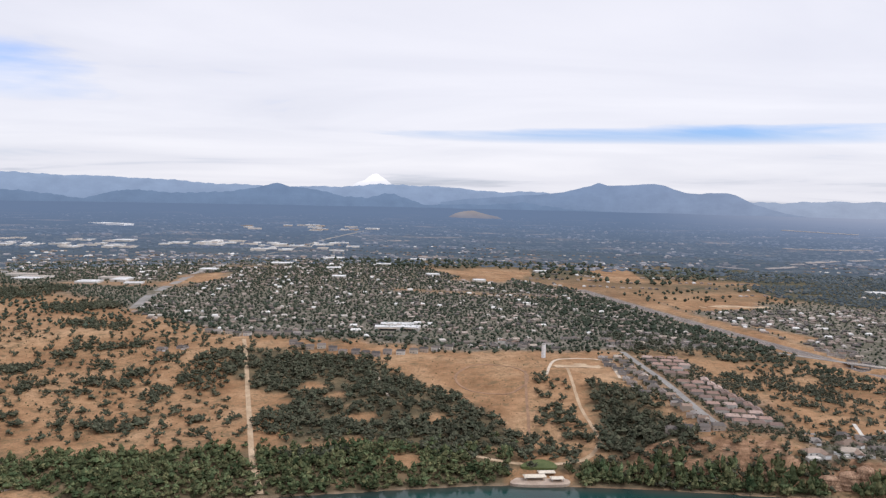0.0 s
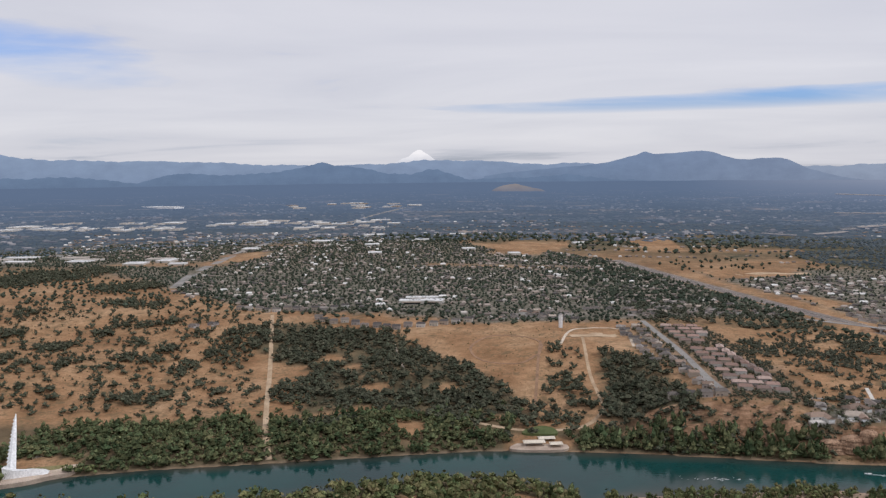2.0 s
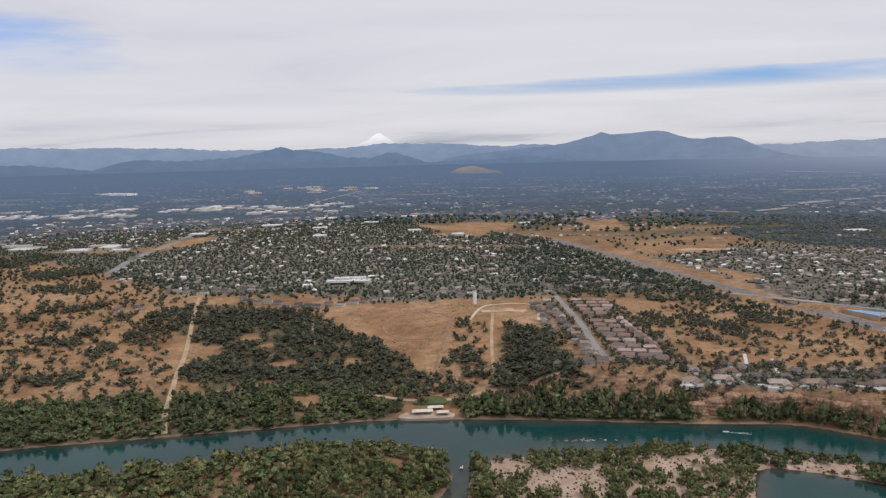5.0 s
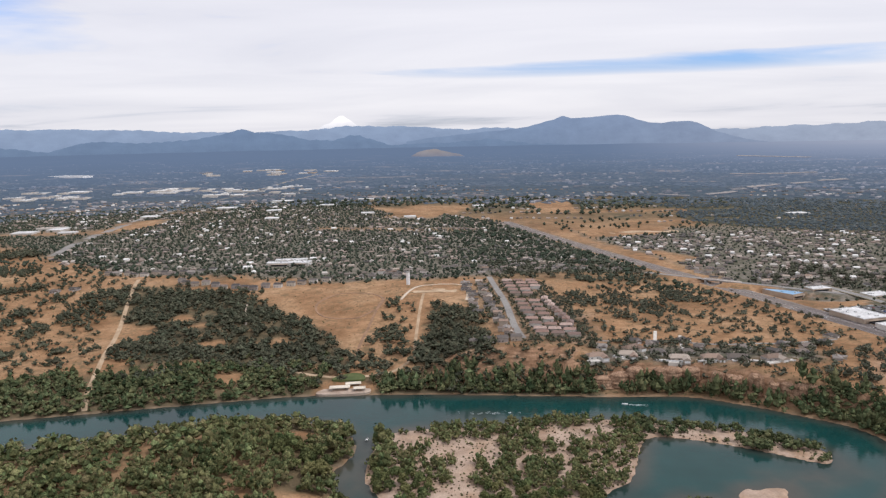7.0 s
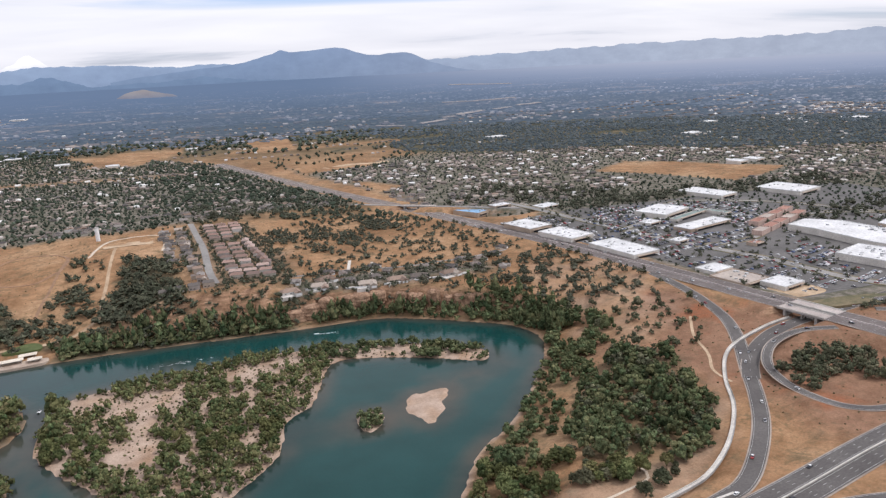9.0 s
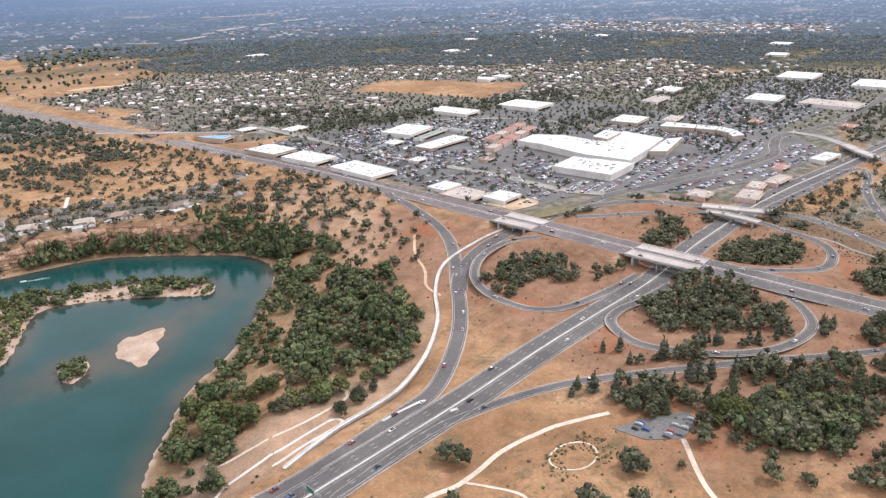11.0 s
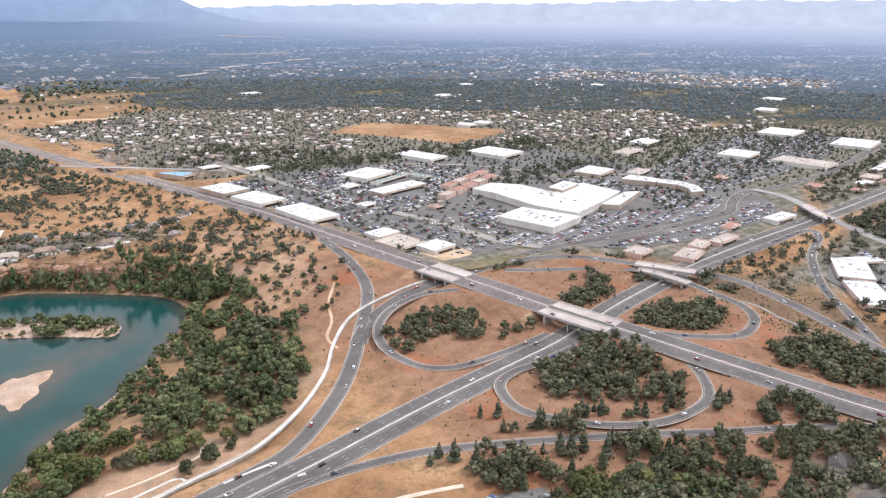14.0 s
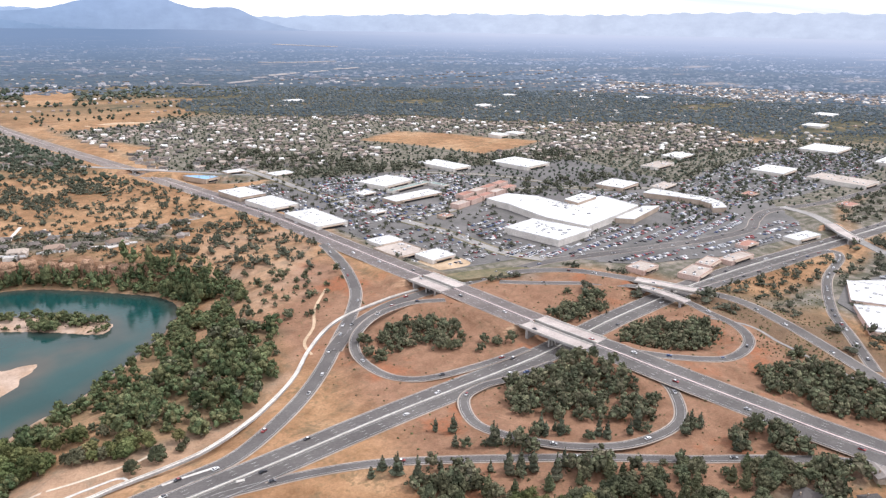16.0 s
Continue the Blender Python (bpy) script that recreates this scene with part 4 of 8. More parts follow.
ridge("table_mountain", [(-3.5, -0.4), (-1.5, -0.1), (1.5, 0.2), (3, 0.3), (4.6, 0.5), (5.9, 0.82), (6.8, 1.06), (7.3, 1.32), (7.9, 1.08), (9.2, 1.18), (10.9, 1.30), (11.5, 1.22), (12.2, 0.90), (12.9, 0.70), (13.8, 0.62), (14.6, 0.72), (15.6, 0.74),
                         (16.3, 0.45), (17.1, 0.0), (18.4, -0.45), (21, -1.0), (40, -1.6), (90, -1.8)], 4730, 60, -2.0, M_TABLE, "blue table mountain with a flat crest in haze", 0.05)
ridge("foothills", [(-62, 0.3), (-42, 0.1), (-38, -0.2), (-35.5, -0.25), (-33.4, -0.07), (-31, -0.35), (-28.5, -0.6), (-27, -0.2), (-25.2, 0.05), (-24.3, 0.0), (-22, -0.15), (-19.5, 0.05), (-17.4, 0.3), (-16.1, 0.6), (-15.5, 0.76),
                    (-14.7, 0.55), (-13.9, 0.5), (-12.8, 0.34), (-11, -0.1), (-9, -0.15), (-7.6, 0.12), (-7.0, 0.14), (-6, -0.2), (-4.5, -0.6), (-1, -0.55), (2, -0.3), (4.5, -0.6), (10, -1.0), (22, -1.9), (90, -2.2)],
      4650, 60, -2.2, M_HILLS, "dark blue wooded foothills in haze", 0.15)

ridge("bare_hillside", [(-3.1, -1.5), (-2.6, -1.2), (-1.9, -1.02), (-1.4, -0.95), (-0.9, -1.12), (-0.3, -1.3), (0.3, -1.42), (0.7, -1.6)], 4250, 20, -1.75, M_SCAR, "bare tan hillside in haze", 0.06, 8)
FAR_START, FAR_ROOM, FAR_SCALE = 3000.0, 1600.0, 4000.0


def squash(X, Y):
    """Draws country beyond 3 km in towards the eye, so that it keeps its place in the view: x, y, height, scale."""
    X, Y = np.asarray(X, float), np.asarray(Y, float)
    dx, dy = X - 60.0, Y
    D = np.hypot(dx, dy)
    r = np.where(D > FAR_START, FAR_START + FAR_ROOM * (1 - np.exp(-(np.maximum(D, FAR_START) - FAR_START) / FAR_SCALE)), D)
    k = r / np.maximum(D, 1.0)
    base = height(X, Y, False)
    return 60.0 + dx * k, dy * k, np.where(D > FAR_START, 279 - (279 - base) * k, base), k


def far_plain():
    az = np.arange(-64, 92, 0.3)
    D = np.r_[np.linspace(3000, 4200, 14), np.linspace(4300, 9000, 30), np.linspace(9400, 17000, 10)]
    A, R = np.meshgrid(np.radians(az), D)
    X, Y = 60 + R * np.sin(A), R * np.cos(A)
    x, y, z, k = squash(X, Y)
    z = z + 0.6 + 6.0 * np.clip((R - 4000) / 4000, 0, 1) * ripple(X, Y, 2600, 17) * k
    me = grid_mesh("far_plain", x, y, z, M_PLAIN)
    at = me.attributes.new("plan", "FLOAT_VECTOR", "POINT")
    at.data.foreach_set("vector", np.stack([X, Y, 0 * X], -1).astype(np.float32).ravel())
    # haze share and its paling eastward, stored to drive the painted emission
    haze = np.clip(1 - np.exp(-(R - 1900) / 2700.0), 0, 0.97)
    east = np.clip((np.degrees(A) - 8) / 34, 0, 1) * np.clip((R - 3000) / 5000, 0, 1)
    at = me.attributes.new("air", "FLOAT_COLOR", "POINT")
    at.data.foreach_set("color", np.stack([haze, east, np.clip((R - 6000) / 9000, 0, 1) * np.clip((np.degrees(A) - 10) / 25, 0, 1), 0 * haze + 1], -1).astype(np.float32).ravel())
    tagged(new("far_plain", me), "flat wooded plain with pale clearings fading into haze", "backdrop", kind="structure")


far_plain()


# ---- roads ----
def ribbon(name, line, wide, material, lift=0.0, shift=0.0, thick=0.0, parent=None):
    """A strip along a line with heights; shift: to the line's right."""
    L = np.asarray(line, float)
    tan = np.gradient(L[:, :2], axis=0)
    tan /= np.linalg.norm(tan, axis=1)[:, None] + 1e-9
    nrm = np.stack([tan[:, 1], -tan[:, 0]], -1)
    a = L[:, :2] + nrm * (shift - wide / 2)
    b = L[:, :2] + nrm * (shift + wide / 2)
    z = L[:, 2] + lift
    n = len(L)
    rows = [np.column_stack([a, z]), np.column_stack([b, z])]
    if thick:
        rows += [np.column_stack([b, z - thick]), np.column_stack([a, z - thick])]
    co = np.concatenate(rows)
    i = np.arange(n - 1)
    k = len(rows)
    polys = [np.stack([i + j * n, i + ((j + 1) % k) * n, i + 1 + ((j + 1) % k) * n, i + 1 + j * n], -1) for j in range(k if thick else 1)]
    polys = np.concatenate(polys)[:, ::-1]
    if thick:
        polys = np.vstack([polys, [[0, n, 2 * n, 3 * n]], [[4 * n - 1, 3 * n - 1, 2 * n - 1, n - 1]]])
    me = bpy.data.meshes.new(name)
    fill_mesh(me, co, polys, False)
    me.materials.append(material)
    ob = new(name, me)
    if parent:
        ob.parent = parent
    return ob


def dashes(name, line, parent, shift, long=3.2, gap=11.0, wide=0.2):
    L = np.asarray(line, float)
    seg = np.r_[0, np.cumsum(np.linalg.norm(np.diff(L[:, :2], axis=0), axis=1))]
    co, polys = [], []
    for s in np.arange(0, seg[-1] - long, long + gap):
        p = [np.array([np.interp(q, seg, L[:, c]) for c in range(3)]) for q in (s, s + long)]
        v = (p[1] - p[0])[:2]
        v = v / np.linalg.norm(v)
        nr = np.array([v[1], -v[0], 0])
        k = len(co)
        for q, e in ((p[0], -1), (p[0], 1), (p[1], 1), (p[1], -1)):
            co.append(q + nr * (shift + e * wide / 2) + (0, 0, 0.16))
        polys.append((k, k + 1, k + 2, k + 3))
    me = bpy.data.meshes.new(name)
    fill_mesh(me, np.array(co), np.array(polys), False)
    me.materials.append(M_PAINT)
    ob = new(name, me)
    ob.parent = parent
    return tagged(ob, kind="stuff")


def stretch(line, y0, y1):
    return line[(line[:, 1] >= y0) & (line[:, 1] <= y1)]


ROAD_LABEL = {"freeway": "wide grey asphalt freeway with a pinkish median", "highway": "divided grey asphalt highway with a pale median barrier", "loop_ramp": "curved grey asphalt loop ramp", "off_ramp": "grey asphalt ramp between dry verges",
              "on_ramp": "grey asphalt ramp beside a pale wall", "flyover": "grey asphalt road climbing to a bridge", "crossing": "pale asphalt road crossing the highway", "underpass_road": "grey asphalt town road passing under the freeway",
              "town_street": "pale asphalt street between houses"}
road_of = {}
for name, line, wide in ROADS:
    m = M_STREET if name in ("town_street", "crossing") else M_ASPHALT
    if line is FREEWAY:
        runs = [stretch(line, 1040, 9999), stretch(line, 528, 1048), stretch(line, 374, 490), stretch(line, -9999, 320)]
        obs = [tagged(ribbon(name + "_road", run, wide, M_OLDROAD if run[:, 1].max() > 1500 else M_MIDROAD if run[:, 1].max() > 400 else m, 0.0, 0, 0.5), ROAD_LABEL[name], "road", kind="structure") for run in runs]
        for ob, run in zip(obs, runs):
            for side in (-1, 1):
                ribbon("shoulder", run, 1.0, M_SHOULDER, -0.12, side * (wide / 2 + 0.45), 0.3, ob)
        freeway_runs = list(zip(obs, runs))
        continue
    ob = tagged(ribbon(name + "_road", line, wide, m, 0.0, 0, 0.5), ROAD_LABEL[name], "road", kind="structure")
    road_of[id(line)] = ob
    if name not in ("town_street", "crossing"):
        for side in (-1, 1):
            ribbon("shoulder", line, 1.0, M_SHOULDER, -0.12, side * (wide / 2 + 0.45), 0.3, ob)
    if name in ("loop_ramp", "off_ramp", "on_ramp", "flyover"):
        for side in (-1, 1):
            ribbon("edge_line", line, 0.16, M_PAINT, 0.16, side * (wide / 2 - 0.9), 0, ob)
    if name == "underpass_road":
        dashes("lane_dash", line, ob, 0.0)
hw = road_of[id(HIGHWAY)]
for fw, seg in freeway_runs:
    ribbon("median", seg, 3.4, M_PINK, 0.12, 0, 0.3, fw)
    ribbon("median_barrier", seg, 0.6, M_GREYCON, 0.85, 1.0, 1.0, fw)
    for side in (-1, 1):
        for off in (3.2, 15.2):
            ribbon("edge_line", seg, 0.2, M_PAINT, 0.16, side * off, 0, fw)
        for off in (7.3, 11.0):
            dashes("lane_dash", seg, fw, side * off)
ribbon("median_barrier", HIGHWAY, 0.8, M_CONCRETE, 0.85, 0, 0.95, hw)
for side in (-1, 1):
    for off in (1.9, 12.0):
        ribbon("edge_line", HIGHWAY, 0.2, M_PAINT, 0.16, side * off, 0, hw)
    for off in (5.4, 8.8):
        dashes("lane_dash", HIGHWAY, hw, side * off)

# the pale walled footpath beside the ramp, and earth tracks
WALLED = smooth([(250, 284, 21.6), (287, 300, 21.4), (322, 309, 21.6), (350, 320, 21.4), (388, 349, 21), (424, 389, 20.6), (450, 431, 20.6), (478, 466, 21.6), (506, 486, 22.8), (556, 506, 23.6), (590, 514, 24)], step=5)
fp = tagged(ribbon("walled_footpath", WALLED, 2.4, M_CONCRETE, 0.05, -1.0, 0.6), "pale concrete footpath with a low wall beside the ramp", "footpath", kind="structure")
ribbon("wall", WALLED, 0.35, M_CONCRETE, 0.9, -2.4, 1.8, fp)
ribbon("wall", WALLED, 0.35, M_GREYCON, 0.9, 0.4, 1.6, fp)


def draped(points, lift=0.12, step=4.0):
    L = smooth(points, step=step)
    return np.column_stack([L, height(L[:, 0], L[:, 1]) + lift])


TRACKS = [("footpath", [(255, 214), (298, 219), (324, 218), (360, 227), (395, 226), (431, 215)], 3.2, M_PATH, "pale gravel path through dry grass"),
          ("footpath", [(324, 216), (338, 198), (342, 184), (337, 155)], 1.8, M_PATH, "narrow pale gravel path"),
          ("footpath", [(446, 172), (425, 141), (416, 122), (398, 95)], 3.0, M_PATH, "pale gravel path through dry grass"),
          ("footpath", [(416, 122), (444, 105), (480, 75)], 2.0, M_PATH, "narrow pale gravel path"),
          ("switchback_path", [(212, 294), (214, 300), (221, 304), (232, 305), (254, 306), (280, 313), (294, 317), (299, 314.5), (296, 309.5), (268, 301.5), (246, 294)], 1.9, M_CONCRETE, "white concrete switchback path beside the highway"),
          ("earth_track", [(317, 347), (315, 336), (291, 327), (258, 321), (241, 323), (224, 326), (220, 335)], 1.8, M_PATH, "pale earth track by the grove"),
          ("earth_track", [(-392, 728), (-420, 800), (-470, 960), (-520, 1120), (-568, 1270)], 6.0, M_DIRT, "bare tan firebreak cut through woods"),
          ("earth_track", [(-58, 1112), (-60, 1000), (-58, 900), (-55, 858)], 4.0, M_DIRT, "tan gravel service road down the slope"),
          ("earth_track", [(-76, 1120), (-44, 1128), (-8, 1130)], 24.0, M_DIRT, "tan gravel yard beside the tower"),
          ("earth_track", [(-122, 1040), (-150, 1010), (-196, 1030), (-216, 1080), (-186, 1128), (-142, 1126), (-118, 1090), (-122, 1040)], 4.0, M_WORN, "worn track looping over the bare hill"),
          ("earth_track", [(-118, 1100), (-124, 1010), (-128, 930), (-132, 862)], 3.5, M_WORN, "worn track down the bare hill"),
          ("earth_track", [(-55, 858), (-80, 822), (-142, 812), (-200, 830)], 6.0, M_DIRT, "tan earth track above the landing"),
          ("earth_track", [(450, 425), (452, 450), (470, 480), (485, 520), (510, 560)], 2.6, M_DIRT, "tan earth track on the red slope"),
          ("avenue", [(-880, 1560), (-920, 1723), (-947, 1897), (-985, 2200), (-1000, 2526), (-995, 2740)], 22.0, M_STREET, "long pale avenue running north through the town"),
          ("avenue", [(-1500, 2120), (-1623, 2304), (-1840, 2640)], 18.0, M_STREET, "long pale avenue running north through the town"),
          ("driveway", [(242, 912), (228, 858)], 4.0, M_CONCRETE, "pale concrete driveway between villas"), ("driveway", [(268, 896), (254, 836)], 3.6, M_CONCRETE, "pale concrete driveway between villas"),
          ("driveway", [(160, 868), (230, 876), (300, 862), (390, 862), (450, 880)], 5.0, M_STREET, "grey lane behind the villas"),
          ("earth_track", [(-91, 1079), (-69, 1153), (-26, 1170), (8, 1163), (9, 1110), (7, 1064)], 4.0, M_PATH, "pale gravel service road round the tower"), ("footpath", [(785, 322), (804, 296), (803, 261), (800, 233), (797, 201), (798, 166)], 3.0, M_STREET, "pale grey path between planting beds"),
          ("bare_terrace", [(376, 1869), (445, 1907), (550, 1903)], 34.0, M_DIRT, "pale bare earth terrace beyond the freeway"),
          ("earth_track", [(-300, 1000), (-318, 1060), (-330, 1110)], 3.0, M_PATH, "pale earth track in the woods")]
for name, pts, wide, m, label in TRACKS:
    tagged(ribbon(name, draped(pts), wide, m, 0.1, 0, 0.5), label, "path", kind="structure")
ribbon("concrete_slab", np.array([(228, 271.5, 22.1), (227.5, 255, 22.1), (229, 238.5, 22.1)]), 7.0, M_GREYCON, 0.08, 0, 0.06, hw)
for gore, gw in (([(316, 291), (330, 293.5), (347, 295.5)], 1.8), ([(331, 274.6), (345, 274.6), (359, 273.2)], 2.4)):
    tagged(ribbon("gore_strip", draped(gore, 0.55), gw, M_CONCRETE, 0.1, 0, 0.5), "pale concrete strip between merging lanes", "traffic island", kind="structure")
far_line = smooth([(-995, 2740), (-987, 3408), (-1000, 4226), (-987, 5096)], step=60)
tagged(ribbon("avenue", np.column_stack([v for v in squash(far_line[:, 0], far_line[:, 1])[:3]]), 22.0, M_STREET, 1.5, 0, 0.5), "long pale avenue fading into the haze", "road", kind="structure")
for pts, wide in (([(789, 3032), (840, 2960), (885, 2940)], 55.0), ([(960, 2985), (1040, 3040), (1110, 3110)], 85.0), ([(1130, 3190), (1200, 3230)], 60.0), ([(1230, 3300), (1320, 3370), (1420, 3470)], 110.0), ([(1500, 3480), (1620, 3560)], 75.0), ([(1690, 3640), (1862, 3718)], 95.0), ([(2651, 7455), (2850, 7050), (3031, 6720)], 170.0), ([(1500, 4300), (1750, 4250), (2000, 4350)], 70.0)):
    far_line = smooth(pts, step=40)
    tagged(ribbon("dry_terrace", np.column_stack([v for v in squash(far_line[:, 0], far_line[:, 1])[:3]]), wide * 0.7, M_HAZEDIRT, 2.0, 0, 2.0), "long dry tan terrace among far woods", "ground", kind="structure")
ring = [(386 + 15 * math.cos(a), 199 + 11 * math.sin(a)) for a in np.linspace(0, math.tau, 24)]
tagged(ribbon("ring_path", draped(ring), 1.1, M_PATH, 0.1, 0, 0.4), "pale ring path of a garden in dry grass", "path", kind="structure")


def slab(name, poly, z, material, label, category="pavement", thick=0.5):
    P = [tuple(p) for p in poly]
    n = len(P)
    me = bpy.data.meshes.new(name)
    me.from_pydata([(x, y, z) for x, y in P] + [(x, y, z - thick) for x, y in P], [], [tuple(range(n))] + [(k, k + n, (k + 1) % n + n, (k + 1) % n) for k in range(n)])
    me.materials.append(material)
    if me.polygons[0].normal.z < 0:
        me.flip_normals()
    return tagged(new(name, me), label, category, kind="structure")


for pts, wide in (([(583, 1180), (600, 1115), (630, 966), (655, 859), (680, 771), (710, 677), (727, 581), (755, 533)], 13.0), ([(637, 898), (711, 939), (790, 1016), (846, 1038)], 10.0), ([(680, 771), (760, 770), (850, 826), (960, 850), (1040, 800)], 9.0), ([(846, 1038), (960, 950), (1040, 800), (1130, 760), (1160, 620)], 9.0)):
    L = smooth(pts)
    ob = tagged(ribbon("store_street", np.column_stack([L, np.full(len(L), 27.12)]), wide, M_STREET, 0.0, 0, 0.2), "pale asphalt street between parking lots", "road", kind="structure")
    for side in (-1, 1):
        ribbon("planting_strip", np.column_stack([L, np.full(len(L), 27.12)]), 3.0, M_VERGE, 0.06, side * (wide / 2 + 1.6), 0.3, ob)
LOT_LABEL = "grey asphalt parking lot with painted bays"
LOT_MAIN = [(722, 560), (745, 690), (845, 800), (905, 775), (1000, 800), (1090, 735), (1120, 600), (1112, 566), (1060, 532), (960, 525), (858, 531), (760, 538)]
LOT_WEST = [(625, 990), (690, 1050), (860, 1010), (930, 960), (850, 850), (760, 765), (690, 745), (628, 760)]
LOT_SMALL = [(598, 590), (655, 560), (715, 548), (718, 590), (735, 690), (660, 715), (608, 715)]
LOT_EAST = [(1150, 620), (1300, 625), (1540, 680), (1820, 770), (1800, 960), (1500, 900), (1300, 820), (1160, 760)]
LOT_SOUTH = [(800, 503), (960, 497), (1060, 505), (1130, 540), (1160, 520), (1110, 480), (960, 452), (840, 474)]
LOT_STORES = [(505, 1030), (590, 1050), (618, 800), (640, 720), (605, 715), (565, 830)]
slab("forecourt", [(606, 575), (640, 548), (760, 550), (830, 482), (960, 458), (1110, 472), (1176, 532), (1216, 604), (1206, 760), (1176, 1036), (640, 1070), (545, 1028), (592, 830)], PAD_Z + 0.22, M_LOT, "broad grey asphalt yards round the stores", thick=1.0)
for p in (LOT_SOUTH, LOT_MAIN, LOT_WEST, LOT_SMALL, LOT_EAST, LOT_STORES):
    slab("parking_lot", p, PAD_Z + 0.45, M_LOT, LOT_LABEL)
slab("bare_plot", smooth([(617, 583), (645, 593), (669, 589), (675, 558), (654, 550), (625, 555)], True, 4), PAD_Z + 0.5, M_DIRT, "bare orange dirt plot beside a shop", "plot")
slab("verge_lawn", smooth([(632, 533), (676, 532), (719, 519), (718, 497), (673, 508), (634, 515)], True, 4), 27.6, M_VERGE, "dry yellowish verge beside the town road", "lawn", 3.0)
slab("parking_lot", LOTS_SW, float(height(np.array([445.0]), np.array([187.0]))[0]) + 0.35, M_LOT, "small grey asphalt car park among trees", thick=2.0)
slab("parking_lot", [(930, 300), (985, 330), (1060, 330), (1010, 270), (930, 200), (895, 215)], 27.0, M_LOT, LOT_LABEL, thick=1.5)

# ---- building blocks ----
class Solid:
    """Gathers boxes, prisms and tubes into one mesh."""

    def __init__(self):
        self.v, self.f = [], []

    def add(self, verts, faces):
        k = len(self.v)
        self.v += [tuple(map(float, p)) for p in verts]
        self.f += [tuple(k + i for i in face) for face in faces]
        return self

    def box(self, x0, y0, z0, x1, y1, z1):
        v = [(x, y, z) for z in (z0, z1) for x, y in ((x0, y0), (x1, y0), (x1, y1), (x0, y1))]
        return self.add(v, [(3, 2, 1, 0), (4, 5, 6, 7), (0, 1, 5, 4), (1, 2, 6, 5), (2, 3, 7, 6), (3, 0, 4, 7)])

    def prism(self, poly, z0, z1):
        n = len(poly)
        v = [(x, y, z0) for x, y in poly] + [(x, y, z1) for x, y in poly]
        return self.add(v, [tuple(range(n))[::-1], tuple(range(n, 2 * n))] + [(k, (k + 1) % n, (k + 1) % n + n, k + n) for k in range(n)])

    def gable(self, x0, y0, x1, y1, z0, z1, over=0.5, hip=0.0):
        x0, y0, x1, y1 = x0 - over, y0 - over, x1 + over, y1 + over
        my = (y0 + y1) / 2
        v = [(x0, y0, z0), (x1, y0, z0), (x1, y1, z0), (x0, y1, z0), (x0 + hip, my, z1), (x1 - hip, my, z1)]
        return self.add(v, [(3, 2, 1, 0), (0, 1, 5, 4), (2, 3, 4, 5), (1, 2, 5), (3, 0, 4)])

    def tube(self, points, radii, sides=6):
        k = len(self.v)
        P = [Vector(p) for p in points]
        for n, (p, r) in enumerate(zip(P, radii)):
            d = (P[min(n + 1, len(P) - 1)] - P[max(n - 1, 0)]).normalized()
            u = d.orthogonal().normalized()
            w = d.cross(u)
            for s in range(sides):
                a = math.tau * s / sides
                q = p + (u * math.cos(a) + w * math.sin(a)) * r
                self.v.append(tuple(q))
        for n in range(len(P) - 1):
            for s in range(sides):
                a, b = k + n * sides + s, k + n * sides + (s + 1) % sides
                self.f.append((a, b, b + sides, a + sides))
        self.f.append(tuple(k + s for s in range(sides))[::-1])
        self.f.append(tuple(k + (len(P) - 1) * sides + s for s in range(sides)))
        return self

    def mesh(self, name, material, shade=False):
        me = bpy.data.meshes.new(name)
        me.from_pydata(self.v, [], self.f)
        me.materials.append(material)
        if shade:
            me.polygons.foreach_set("use_smooth", [True] * len(me.polygons))
        me.update()
        return me


def part(name, solid, material, parent, label="", shade=False):
    ob = new(name, solid.mesh(name, material, shade) if isinstance(solid, Solid) else solid)
    ob.parent = parent
    if label:
        ob["label"] = label
    return ob


def hold(name, label, category, group="", m=None):
    ob = new(name)
    ob.empty_display_size = 1.0
    if m is not None:
        ob.matrix_basis = m
    return tagged(ob, label, category, group)


def merged(name, template, pos, size, turn, material, shade=False):
    """Many copies of one triangle shape joined into one mesh."""
    V, T = template
    n, nv = len(pos), len(V)
    c, s = np.cos(turn)[:, None], np.sin(turn)[:, None]
    x = V[None, :, 0] * size[:, None, 0]
    y = V[None, :, 1] * size[:, None, 1]
    co = np.stack([c * x - s * y + pos[:, None, 0], s * x + c * y + pos[:, None, 1], V[None, :, 2] * size[:, None, 2] + pos[:, None, 2]], -1)
    tri = T[None] + (np.arange(n) * nv)[:, None, None]
    me = bpy.data.meshes.new(name)
    fill_mesh(me, co.reshape(-1, 3), tri.reshape(-1, 3), shade)
    me.materials.append(material)
    return me


def joined(pieces):
    V, T, k = [], [], 0
    for v, t in pieces:
        V.append(v)
        T.append(t + k)
        k += len(v)
    return np.concatenate(V), np.concatenate(T)


